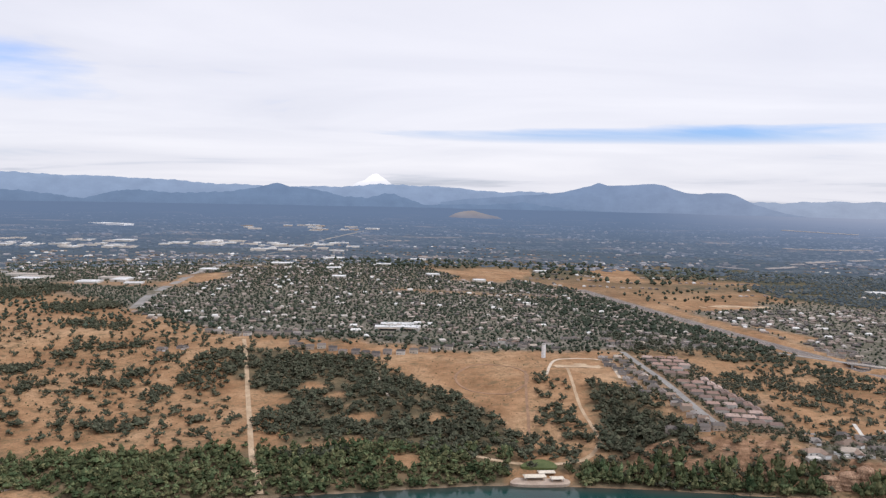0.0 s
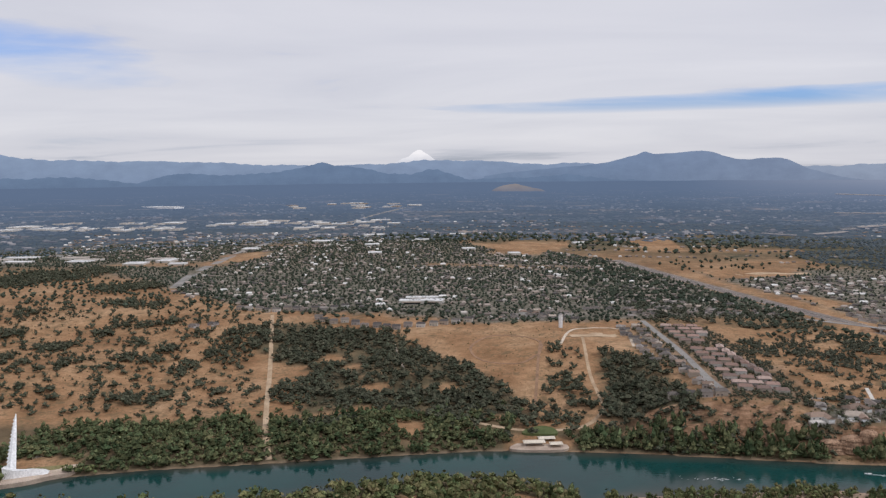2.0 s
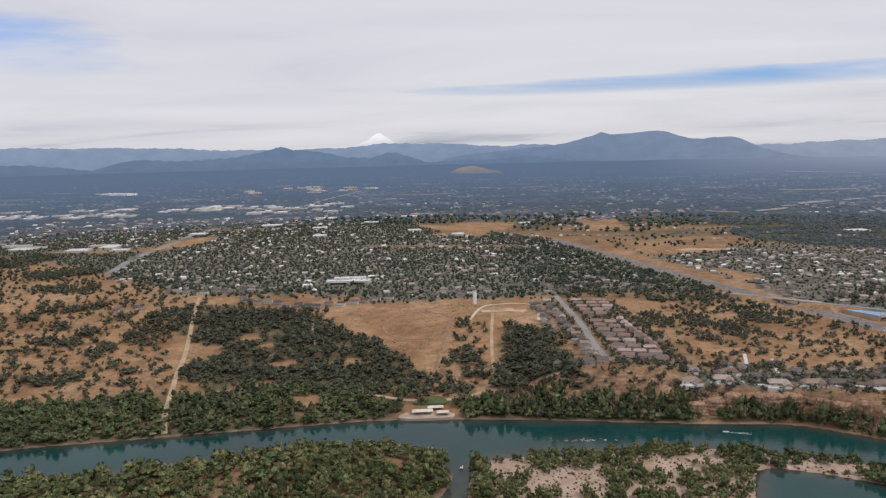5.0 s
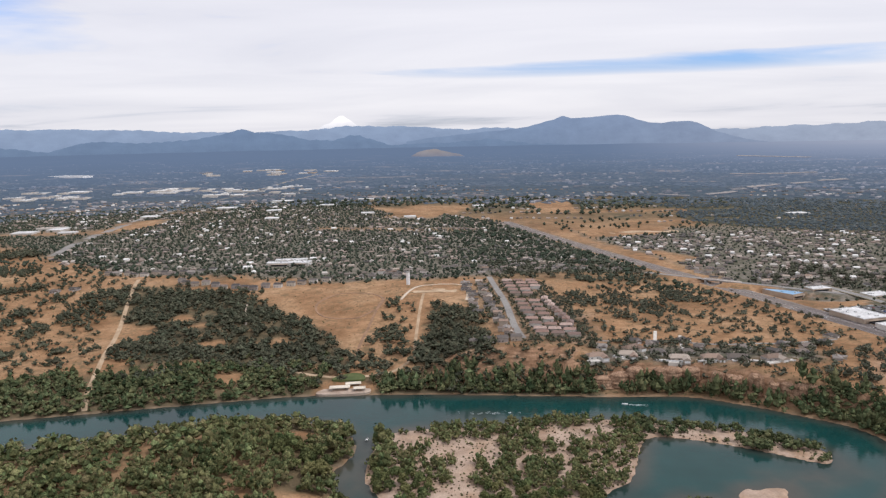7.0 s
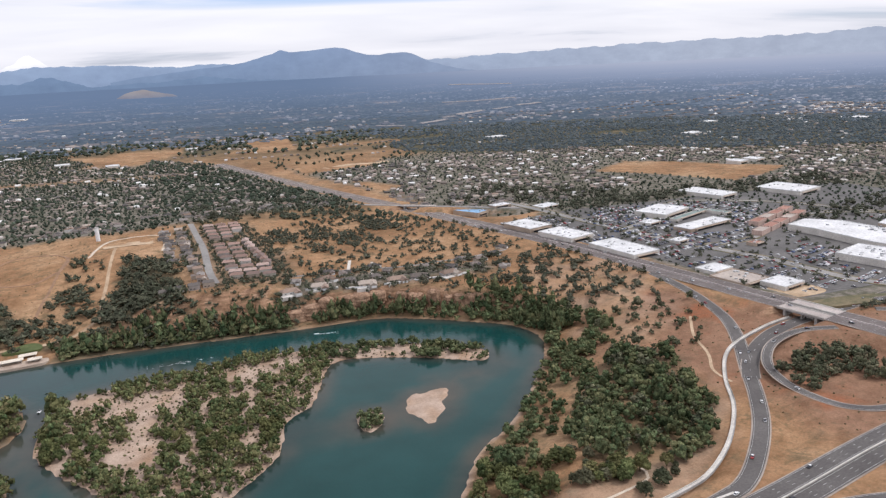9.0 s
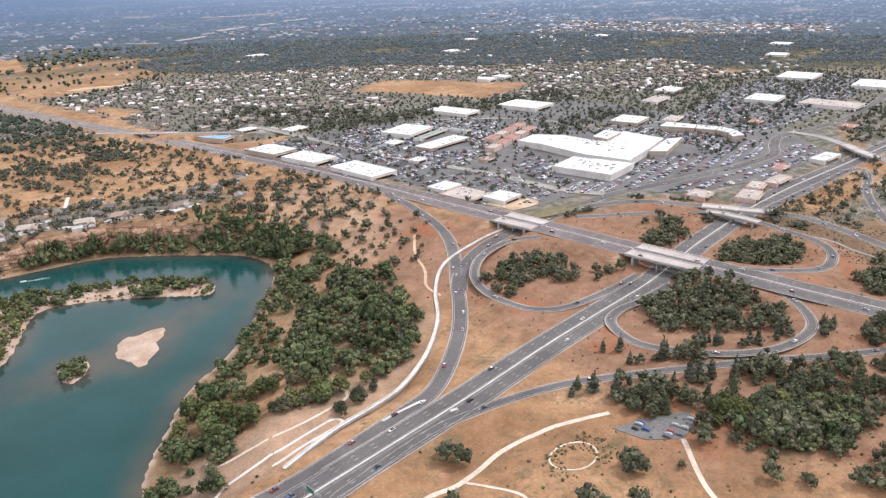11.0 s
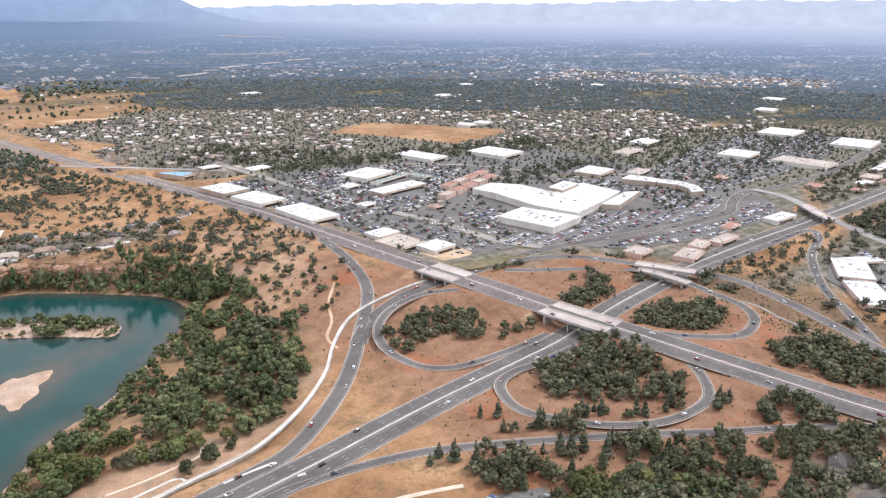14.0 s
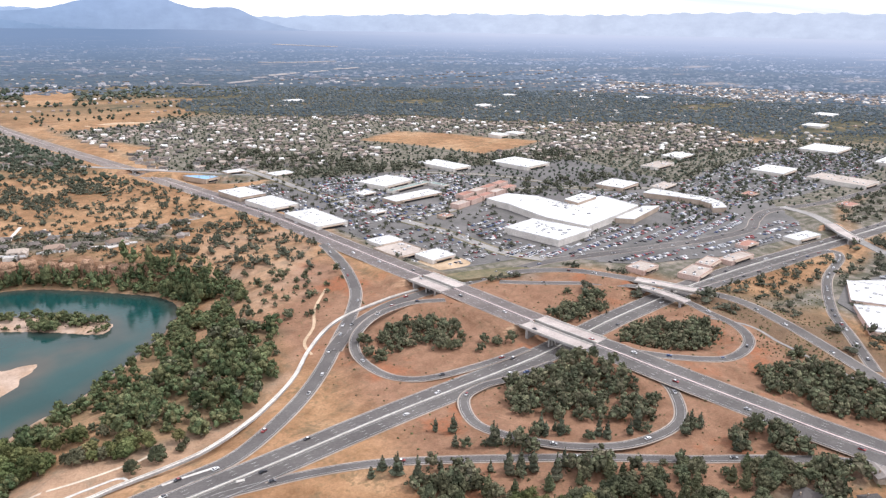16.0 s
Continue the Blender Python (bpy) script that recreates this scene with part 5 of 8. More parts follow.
def lump(rng, level=1, rough=0.22):
    """A knobbly round clump of leaves, radius about 1."""
    bm = bmesh.new()
    if level:
        bmesh.ops.create_icosphere(bm, subdivisions=level, radius=1.0)
    else:
        bmesh.ops.create_uvsphere(bm, u_segments=4, v_segments=2, radius=1.0)
        bmesh.ops.triangulate(bm, faces=bm.faces[:])
    ph = rng.uniform(0, 50, 3)
    for v in bm.verts:
        v.co *= 1 + rough * noise.noise(Vector(v.co) * 1.9 + Vector(ph)) * 1.6 + rng.uniform(-rough, rough) * 0.5
    V = np.array([v.co[:] for v in bm.verts])
    T = np.array([[v.index for v in f.verts] for f in bm.faces])
    bm.free()
    return V, T


def sprays(rng, n, radius, small, big):
    """Small leafy cards standing out of a clump's skin, each its own way."""
    d = rng.normal(size=(n, 3))
    d /= np.linalg.norm(d, axis=1)[:, None]
    c = d * np.asarray(radius) * rng.uniform(0.88, 1.28, (n, 1))
    a = rng.normal(size=(n, 3))
    u = np.cross(d, a)
    u /= np.linalg.norm(u, axis=1)[:, None]
    w = np.cross(u, d) * 0.75 + d * rng.uniform(-0.5, 0.8, (n, 1))
    s = rng.uniform(small, big, (n, 1))
    V = np.stack([c - u * s, c + w * s * 0.8, c + u * s, c - w * s * 0.7], 1).reshape(-1, 3)
    i = np.arange(n)[:, None] * 4
    return V, np.concatenate([i + [0, 1, 2], i + [0, 2, 3]])


def crown(rng, clumps, rx, rz, base, level, leaves, leaf=(0.5, 1.0)):
    """An uneven dome of many small clumps round a smaller heart, with leafy sprays that roughen its outline; metres."""
    out = []
    lean = rng.uniform(0, math.tau)
    V, T = lump(rng, level, 0.2)
    out.append((V * [rx * 0.6, rx * 0.6, rz * 0.42] + [0, 0, base + rz * 0.42], T))
    for k in range(clumps):
        t = (k + 0.5) / clumps
        a = 2.4 * k + rng.uniform(-0.5, 0.5)
        side = 1 + 0.16 * math.cos(a - lean) + 0.12 * math.cos(3 * a + lean)
        rr = rx * side * (0.80 * math.sqrt(max(0.0, 1 - t**1.7)) + rng.uniform(-0.10, 0.08))
        zz = base + rz * (0.12 + 0.86 * t + rng.uniform(-0.10, 0.10))
        r = rx * rng.uniform(0.17, 0.33) * (1.5 if clumps < 5 else 1.2 if clumps < 14 else 1.0)
        c = [rr * math.cos(a), rr * math.sin(a), zz]
        V, T = lump(rng, level, 0.36)
        out.append((V * [r, r * rng.uniform(0.8, 1.2), r * rng.uniform(0.65, 1.0)] + c, T))
        if leaves:
            L, LT = sprays(rng, leaves, (r * 1.12, r * 1.12, r), *leaf)
            out.append((L + c, LT))
    return joined(out)


def tri_mesh(name, VT, material, shade=False):
    me = bpy.data.meshes.new(name)
    fill_mesh(me, VT[0], VT[1], shade)
    me.materials.append(material)
    return me


def spire(rng, high, wide, layers, leaf_n):
    """A conifer's crown: ragged whorls narrowing to a tip."""
    out = []
    for k in range(layers):
        t = k / (layers - 1)
        r = wide * (1 - t) ** 0.75 * rng.uniform(0.8, 1.1) + 0.3
        z = high * (0.16 + 0.84 * t)
        V, T = lump(rng, 1, 0.3)
        out.append((V * [r, r, high / layers * 0.75] + [rng.uniform(-.3, .3), rng.uniform(-.3, .3), z], T))
        L, LT = sprays(rng, leaf_n, (r * 1.05, r * 1.05, high / layers * 0.7), 0.3, 0.75)
        out.append((L + [0, 0, z], LT))
    return joined(out)


# ---- where things may stand ----
def free_of_roads(X, Y, room=3.0):
    ok = np.ones(X.shape, bool)
    for _, line, wide in ROADS:
        d, _ = near_line(X, Y, line, wide / 2 + room + 1)
        ok &= d > wide / 2 + room
    d, _ = near_line(X, Y, WALLED, 10)
    ok &= d > 4.5
    for name, pts, wide, *_ in TRACKS:
        d, _ = near_line(X, Y, smooth(pts), wide / 2 + 3)
        ok &= d > wide / 2 + 1.2
    return ok


def scatter(rng, poly, per_ha, keep=None, room=3.0, clear=True):
    poly = np.array(poly, float)
    lo, hi = poly.min(0), poly.max(0)
    area = (hi[0] - lo[0]) * (hi[1] - lo[1]) / 1e4
    n = int(area * per_ha)
    # a jittered lattice keeps crowns from falling on one another
    st = 100 / math.sqrt(per_ha)
    gx, gy = np.meshgrid(np.arange(lo[0], hi[0], st), np.arange(lo[1], hi[1], st))
    X = gx.ravel() + rng.uniform(-0.48, 0.48, gx.size) * st
    Y = gy.ravel() + rng.uniform(-0.48, 0.48, gx.size) * st
    ok = inside(X, Y, poly)
    X, Y = X[ok], Y[ok]
    if keep is not None:
        ok = keep(X, Y)
        X, Y = X[ok], Y[ok]
    s, _ = shore(X, Y)
    ok = s > 1.0
    X, Y = X[ok], Y[ok]
    if clear:
        ok = free_of_roads(X, Y, room)
        X, Y = X[ok], Y[ok]
    return np.column_stack([X, Y])


# ---- stores and other large buildings ----
footprints = []


def store(name, x, y, w, d, turn, high, roof, walls, label, units=4, front=True, category="store", base=None):
    """A flat-roofed shop: walls, sunk roof, parapet, roof units, a glazed front with its canopy."""
    z = float(height(np.array([x]), np.array([y]))[0]) if base is None else base
    if math.hypot(x, y) > 2900:
        q = squash(np.array([x]), np.array([y]))
        x, y, z, k = (float(v[0]) for v in q)
        w, d, high, z = w * k, d * k, high * k, z + 0.4
    ob = hold(name, label, category, "large flat-roofed buildings", pose(x, y, z, 0, 0, turn))
    footprints.append((x, y, math.hypot(w, d) / 2))
    rng = np.random.RandomState(int(x * 7 + y) % 9999)
    wall = part("wall", Solid().box(-w / 2, -d / 2, -1.5, w / 2, d / 2, high), walls, ob)
    part("roof", Solid().box(-w / 2 + 0.35, -d / 2 + 0.35, high, w / 2 - 0.35, d / 2 - 0.35, high + 0.15), roof, ob)
    t, p = 0.5, 0.9
    rim = Solid()
    rim.box(-w / 2, -d / 2, high + 0.004, w / 2, -d / 2 + t, high + p).box(-w / 2, d / 2 - t, high + 0.004, w / 2, d / 2, high + p)
    rim.box(-w / 2, -d / 2 + t, high + 0.004, -w / 2 + t, d / 2 - t, high + p).box(w / 2 - t, -d / 2 + t, high + 0.004, w / 2, d / 2 - t, high + p)
    part("parapet", rim, roof if roof is M_ROOFW else walls, ob)
    for _ in range(units):
        ux, uy = rng.uniform(-0.4, 0.4) * w, rng.uniform(-0.4, 0.4) * d
        a, b, c = rng.uniform(1.2, 2.2), rng.uniform(0.9, 1.6), rng.uniform(1.2, 1.9)
        part("rooftop_unit", Solid().box(ux - a, uy - b, high + 0.15, ux + a, uy + b, high + 0.15 + c).box(ux - a * 0.5, uy - b * 0.5, high + 0.15 + c, ux + a * 0.5, uy + b * 0.5, high + 0.4 + c), M_UNIT, ob)
    for _ in range(units // 2):
        ux, uy = rng.uniform(-0.42, 0.42) * w, rng.uniform(-0.42, 0.42) * d
        part("skylight", Solid().box(ux - 1.4, uy - 0.8, high + 0.15, ux + 1.4, uy + 0.8, high + 0.5), M_GLASS, ob)
    if front:
        part("shop_window", Solid().box(-w * 0.32, -d / 2 - 0.12, 0.3, w * 0.32, -d / 2 + 0.02, 3.2), M_GLASS, wall)
        part("canopy", Solid().box(-w * 0.38, -d / 2 - 2.6, 3.6, w * 0.38, -d / 2 - 0.004, 4.3), M_WALLT, ob)
        part("side_door", Solid().box(w / 2 - 0.02, -d * 0.1, 0, w / 2 + 0.1, d * 0.1, 3.4), M_UNIT, wall)
    return ob


WS = "white flat-roofed warehouse store beside the freeway"
MALL = "white-roofed shopping mall block amid parking lots"
PALE = "pale stucco shop with a white flat roof"
for x, y, w, d, turn, high, roof, walls, label, units in [
    (530, 983, 44, 58, 18, 8.5, M_ROOFW, M_WALLT, WS, 6), (552, 903, 44, 66, 18, 8.5, M_ROOFW, M_WALLW, WS, 8), (580, 796, 44, 84, 12, 8, M_ROOFW, M_WALLW, WS, 9),
    (621, 667, 34, 26, 14, 6, M_ROOFW, M_WALLW, PALE, 3), (622, 626, 42, 46, 14, 5.5, M_ROOFT, M_WALLT, "single-storey shop with a tan gravel roof", 6), (648, 590, 34, 30, 14, 6.5, M_ROOFW, M_WALLW, PALE, 3),
    
    
    (1047, 1018, 68, 82, 18, 9, M_ROOFW, M_WALLW, "large white-roofed store with pale walls", 8), (1086, 797, 58, 46, 22, 8, M_ROOFW, M_WALLT, PALE, 5), (911, 1060, 46, 88, 18, 8, M_ROOFW, M_WALLW, PALE, 6),
    (756, 968, 72, 54, 26, 9, M_ROOFW, M_WALLW, PALE, 7), (752, 862, 92, 30, 16, 7, M_ROOFW, M_WALLT, PALE, 5), (776, 926, 92, 12, 24, 5.5, M_ROOFG, M_WALLW, "long low shop row with a grey-green roof", 3), (826, 922, 14, 36, 20, 5.5, M_ROOFG, M_WALLW, "low shop wing with a grey-green roof", 2),
    (697, 912, 26, 20, 20, 5.5, M_ROOFW, M_WALLW, PALE, 2), (668, 800, 22, 16, 20, 5, M_ROOFW, M_WALLW, PALE, 2), (742, 742, 18, 14, 20, 5, M_ROOFR, M_WALLT, "small restaurant with a terracotta roof", 2), (735, 870, 18, 12, 20, 5, M_ROOFR, M_WALLP, "small restaurant with a terracotta roof", 2),
    (829, 458, 30, 22, 16, 6, M_ROOFT, M_WALLP, "pink stucco shop with a tan roof", 3), (872, 424, 40, 22, 22, 6.5, M_ROOFT, M_WALLP, "pink stucco shop row with a tan roof", 5), (908, 440, 34, 16, 22, 6.5, M_ROOFT, M_WALLP, "pink stucco shop row with a tan roof", 3),
    (952, 440, 46, 16, 10, 6, M_ROOFT, M_WALLP, "pink stucco shop row with a tan roof", 3), (1004, 470, 30, 14, 12, 5, M_ROOFR, M_WALLP, "small restaurant with a terracotta roof", 2), (1092, 462, 50, 20, 6, 6.5, M_ROOFW, M_WALLW, PALE, 4),
    (1730, 890, 100, 74, 18, 8.5, M_ROOFW, M_WALLW, "large white-roofed store with pale walls", 8), (1726, 722, 104, 72, 18, 9, M_ROOFW, M_WALLW, "large white-roofed store with pale walls", 9), (1426, 772, 72, 56, 18, 8.5, M_ROOFW, M_WALLW, "large white-roofed store with pale walls", 6),
    (1456, 661, 60, 94, 12, 8.5, M_ROOFT, M_WALLW, "large white-roofed store with pale walls", 8), (1560, 560, 60, 40, 12, 7, M_ROOFW, M_WALLW, PALE, 4), (1450, 540, 40, 24, 12, 6, M_ROOFT, M_WALLP, "pink stucco shop with a tan roof", 3), (1620, 590, 46, 22, 12, 6, M_ROOFW, M_WALLP, PALE, 3), (1520, 566, 30, 14, 12, 5, M_ROOFW, M_WALLT, PALE, 2), (1395, 520, 36, 18, 10, 5, M_ROOFW, M_WALLP, PALE, 2), (1340, 500, 24, 16, 10, 5, M_ROOFR, M_WALLT, "small restaurant with a terracotta roof", 1), (1440, 505, 34, 16, 8, 5, M_ROOFR, M_WALLP, "small restaurant with a terracotta roof", 1), (1310, 550, 32, 20, 12, 5, M_ROOFR, M_WALLT, "small restaurant with a terracotta roof", 2),
    (1232, 660, 30, 18, 18, 5, M_ROOFR, M_WALLT, "small restaurant with a terracotta roof", 2), (1150, 760, 50, 22, 22, 6, M_ROOFT, M_WALLW, "single-storey shop with a tan gravel roof", 3), (1270, 900, 70, 30, 18, 7, M_ROOFT, M_WALLW, "single-storey shop with a tan gravel roof", 5), (1380, 960, 60, 40, 18, 7, M_ROOFW, M_WALLW, PALE, 4),
    (1200, 1335, 34, 34, 20, 9, M_ROOFW, M_WALLW, "white block building beside a dry field", 2), (1248, 1340, 34, 34, 20, 9, M_ROOFW, M_WALLW, "white block building beside a dry field", 2),
    (973, 298, 34, 62, -52, 7, M_ROOFW, M_WALLP, "long white-roofed motel beside the highway", 5), (918, 250, 30, 66, -44, 7, M_ROOFW, M_WALLP, "long white-roofed motel beside the highway", 5), (1010, 312, 50, 18, -20, 6, M_ROOFW, M_WALLP, PALE, 3),
    (560, 1165, 34, 20, 14, 5.5, M_ROOFW, M_WALLT, PALE, 2), (468, 1240, 40, 18, 20, 5, M_ROOFW, M_WALLW, PALE, 2), (600, 1185, 44, 16, 20, 5, M_ROOFT, M_WALLW, "single-storey shop with a tan gravel roof", 2), (630, 1125, 40, 26, 20, 6, M_ROOFW, M_WALLW, PALE, 3),
    (-338, 1352, 46, 20, 4, 8, M_ROOFW, M_WALLW, "white-roofed school building among trees", 5), (-300, 1362, 34, 26, -6, 8, M_ROOFW, M_WALLW, "white-roofed school building among trees", 3), (-325, 1392, 60, 18, 6, 7, M_ROOFW, M_WALLW, "white-roofed school building among trees", 4),
]:
    store("store", x, y, w, d, turn, high * 0.74, roof, walls, label, units)
for k in range(9):
    t = k / 8
    put = (800 + 120 * t + (10 if k % 2 else -10), 800 + 62 * t + (26 if k % 2 else -14))
    store("apartment_row", *put, 30, 14, 28, 6.5, M_ROOFR if k % 3 else M_ROOFT, M_WALLP, "pinkish stucco apartment row with a reddish roof", 0, False, "apartments")
store("store", 505, 1162, 30, 54, 32, 6, M_ROOFB, M_WALLT, "low building with a bright blue metal roof", 2)



def block(name, blocks, label, roof, walls, units):
    """A large building of several flat-roofed wings: walls, sunk roof, parapet and roof units for each."""
    ob = hold(name, label, "shopping mall", "large flat-roofed buildings")
    rng = np.random.RandomState(3)
    for poly, high in blocks:
        P = np.array(poly, float)
        area = 0.5 * np.sum(P[:, 0] * np.roll(P[:, 1], -1) - P[:, 1] * np.roll(P[:, 0], -1))
        P = P if area > 0 else P[::-1]
        mid = P.mean(0)
        edge = (np.roll(P, -1, 0) - P) / np.linalg.norm(np.roll(P, -1, 0) - P, axis=1)[:, None]
        inn = np.stack([-edge[:, 1], edge[:, 0]], -1)
        corner = inn + np.roll(inn, 1, 0)
        inner = P + corner / (np.sum(corner * inn, 1)[:, None]) * 0.5
        part("wall", Solid().prism([tuple(p) for p in P], PAD_Z - 1.5, PAD_Z + high), walls, ob)
        part("roof", Solid().prism([tuple(p) for p in inner], PAD_Z + high + 0.004, PAD_Z + high + 0.2), roof, ob)
        n, z0, z1 = len(P), PAD_Z + high + 0.004, PAD_Z + high + 1.0
        ring = [(x, y, z) for z in (z0, z1) for line in (P, inner) for x, y in line]
        rim = Solid()
        rim.add(ring, [f for k in range(n) for q in [(k + 1) % n] for f in ((k, q, 2 * n + q, 2 * n + k), (n + q, n + k, 3 * n + k, 3 * n + q), (2 * n + k, 2 * n + q, 3 * n + q, 3 * n + k), (q, k, n + k, n + q))])
        part("parapet", rim, roof, ob)
        for k in range(units):
            w = rng.dirichlet(np.ones(len(P)) * 0.8)
            c = mid + (w @ P - mid) * 0.86
            a, b, t = rng.uniform(1.0, 2.6), rng.uniform(0.8, 1.6), rng.uniform(1.0, 1.9)
            part("rooftop_unit", Solid().box(c[0] - a, c[1] - b, PAD_Z + high + 0.2, c[0] + a, c[1] + b, PAD_Z + high + 0.2 + t).box(c[0] - a * 0.5, c[1] - b * 0.5, PAD_Z + high + 0.2 + t, c[0] + a * 0.5, c[1] + b * 0.5, PAD_Z + high + 0.4 + t), M_UNIT if k % 3 else M_STEEL, ob)
    xs = np.concatenate([np.array(p, float) for p, _ in blocks])
    lo, hi = xs.min(0), xs.max(0)
    for poly, _ in blocks:
        P = np.array(poly, float)
        footprints.append((*P.mean(0), np.linalg.norm(P - P.mean(0), axis=1).max() * 1.02))
    return ob


MALL_WINGS = [([(772, 642), (828, 661), (863, 586), (798, 565)], 8.2), ([(831, 782), (875, 798), (908, 764), (917, 700), (950, 712), (995, 726), (1003, 657), (940, 628), (868, 598), (846, 656), (842, 742)], 8.8)]
block("shopping_mall", MALL_WINGS, MALL, M_ROOFW, M_WALLW, 26)
block("shopping_mall", [([(922, 719), (968, 739), (975, 714), (926, 694)], 12.5), ([(932, 622), (1011, 656), (1034, 648), (950, 606)], 6.8)], "raised white wing and low tan wing of the mall", M_ROOFW, M_WALLT, 5)
block("curved_gallery", [([(1071, 721), (1104, 735), (1121, 690), (1098, 676)], 7.5), ([(1098, 674), (1121, 688), (1136, 660), (1112, 648)], 7.5), ([(1112, 646), (1136, 658), (1134, 628), (1110, 626)], 7.2), ([(1110, 624), (1134, 626), (1114, 600), (1094, 606)], 7.0)], "long curving shop gallery with a white roof", M_ROOFW, M_WALLT, 5)

# an overpass store row beside the northern crossing and pale shops along the avenue
for x, y, w, d, turn in ((-620, 2420, 46, 24, 8), (-480, 2640, 60, 26, 4), (-300, 2330, 40, 22, 12), (-820, 2560, 70, 30, 6), (-980, 2300, 50, 26, 2), (-560, 2160, 40, 22, 10), (-160, 2240, 36, 20, 8), (-700, 2860, 80, 34, 0), (-380, 2900, 60, 30, 4), (60, 2600, 50, 24, 10), (1500, 1900, 60, 26, 20), (1750, 2150, 50, 24, 14), (1000, 2250, 60, 26, 10), (2150, 1900, 60, 30, 20), (2300, 1300, 70, 36, 16), (2050, 1150, 60, 30, 18)):
    store("store", x, y, w, d * 1.6, turn, 4.5, M_ROOFW, M_WALLW, "distant white-roofed store among trees", 0, False)
store("plant", -2830, 5250, 330, 90, -20, 9, M_ROOFW, M_WHITE, "large white plant in the distance", 0, False, "plant")
rng = np.random.RandomState(9)
for k in range(14):
    store("store", -1900 + 70 * k + rng.uniform(-40, 40), 5500 + rng.uniform(-500, 500), rng.uniform(40, 110), rng.uniform(50, 90), rng.uniform(-20, 20), rng.uniform(4, 6), M_ROOFW if k % 2 else M_ROOFT, M_WALLW if k % 3 else M_WALLT, "distant pale store in the hazy plain", 0, False)
# white industrial sheds far out in the town
rng = np.random.RandomState(5)
for k in range(64):
    x, y = rng.uniform(-2450, -750), 0
    y = 2950 + 0.16 * (x + 2400) + rng.uniform(0, 560)
    store("shed", x, y, rng.uniform(24, 90), rng.uniform(40, 90), rng.uniform(-6, 10), rng.uniform(3, 5), M_ROOFW if k % 4 else M_ROOFT, M_WALLW, "long white industrial shed in the distance", 0, False, "shed")
for k in range(16):
    x = rng.uniform(-1750, -950)
    store("shed", x, 1960 + rng.uniform(-40, 120) - 0.1 * (x + 1400), rng.uniform(30, 80), rng.uniform(30, 60), rng.uniform(-4, 8), rng.uniform(3.5, 5.5), M_ROOFW if k % 3 else M_ROOFT, M_WALLW, "long pale industrial shed in the distance", 0, False, "shed")


# ---- houses ----
def house(w, d, high, wing, hip, roof_m, wall_m, label, group, category="house"):
    """A gabled house with a wing, chimney, door, windows and a garage."""
    ob = hold("house", label, category, group)
    wall = part("wall", Solid().box(-w / 2, -d / 2, -1.5, w / 2, d / 2, high), wall_m, ob)
    part("roof", Solid().gable(-w / 2, -d / 2, w / 2, d / 2, high + 0.004, high + d * 0.26, 0.6, hip), roof_m, ob)
    if wing:
        s = Solid().box(w / 2 - wing, -d / 2 - wing, -1.5, w / 2 - 0.4, -d / 2 + 0.2, high - 0.1)
        wing_wall = part("wing_wall", s, wall_m, ob)
        g = Solid()
        x0, x1 = w / 2 - wing - 0.5, w / 2 + 0.1
        mx, y0, y1, z0, z1 = (x0 + x1) / 2, -d / 2 - wing - 0.5, 0.0, high - 0.05, high - 0.05 + wing * 0.3
        g.add([(x0, y0, z0), (x1, y0, z0), (x1, y1, z0), (x0, y1, z0), (mx, y0, z1), (mx, y1, z1)], [(0, 1, 4), (1, 2, 5, 4), (3, 0, 4, 5), (3, 2, 1, 0), (2, 3, 5)])
        part("wing_roof", g, roof_m, ob)
        part("garage_door", Solid().box(w / 2 - wing + 0.9, -d / 2 - wing - 0.08, 0, w / 2 - 1.2, -d / 2 - wing + 0.02, 2.3), M_WHITE, wing_wall)
    part("chimney", Solid().box(-w * 0.2, d * 0.1, high, -w * 0.2 + 0.9, d * 0.1 + 0.9, high + d * 0.3 + 0.6), M_WALLT, ob)
    if category == "house" and w > 20:
        part("terrace", Solid().box(-w / 2 - 3, -d / 2 - 7, -4, w / 2 - 9.5, -d / 2 - 0.05, 0.12), M_CONCRETE, ob, "pale paved terrace")
    for k in range(2):
        part("window", Solid().box(-w * 0.38 + k * w * 0.3, -d / 2 - 0.05, 0.9, -w * 0.38 + k * w * 0.3 + 1.8, -d / 2 + 0.02, 2.1), M_GLASS, wall)
    return ob


H_SUB = "houses of the suburb"
KINDS = [house(14, 8.5, 2.9, 5.5, 0, M_HOUSER, M_HOUSEW, "single-storey stucco house with a grey shingle roof", H_SUB), house(12.5, 9, 2.9, 5, 3.0, M_HOUSER, M_HOUSEW, "hipped stucco house with a weathered shingle roof", H_SUB),
         house(16, 9, 3.0, 6, 2.5, M_HOUSER, M_HOUSEW, "long stucco house with a pale shingle roof", H_SUB), house(11, 8.5, 5.0, 4.5, 0, M_HOUSERED, M_HOUSEW, "two-storey stucco house with a brownish tile roof", H_SUB),
         house(13, 9, 5.6, 0, 1.6, M_HOUSER, M_HOUSEW, "two-storey apartment block with a brownish roof", "apartment blocks", "apartments"), house(21, 12, 3.4, 8, 4.0, M_HOUSERED, M_HOUSEW, "large pale villa on the bluff edge", "villas on the bluff", "house"),
         house(15, 9, 5.0, 0, 2.0, M_HOUSEPINK, M_HOUSEW, "two-storey townhouse with a pinkish-tan tile roof", "townhouses on the bluff")]
used_kind = set()


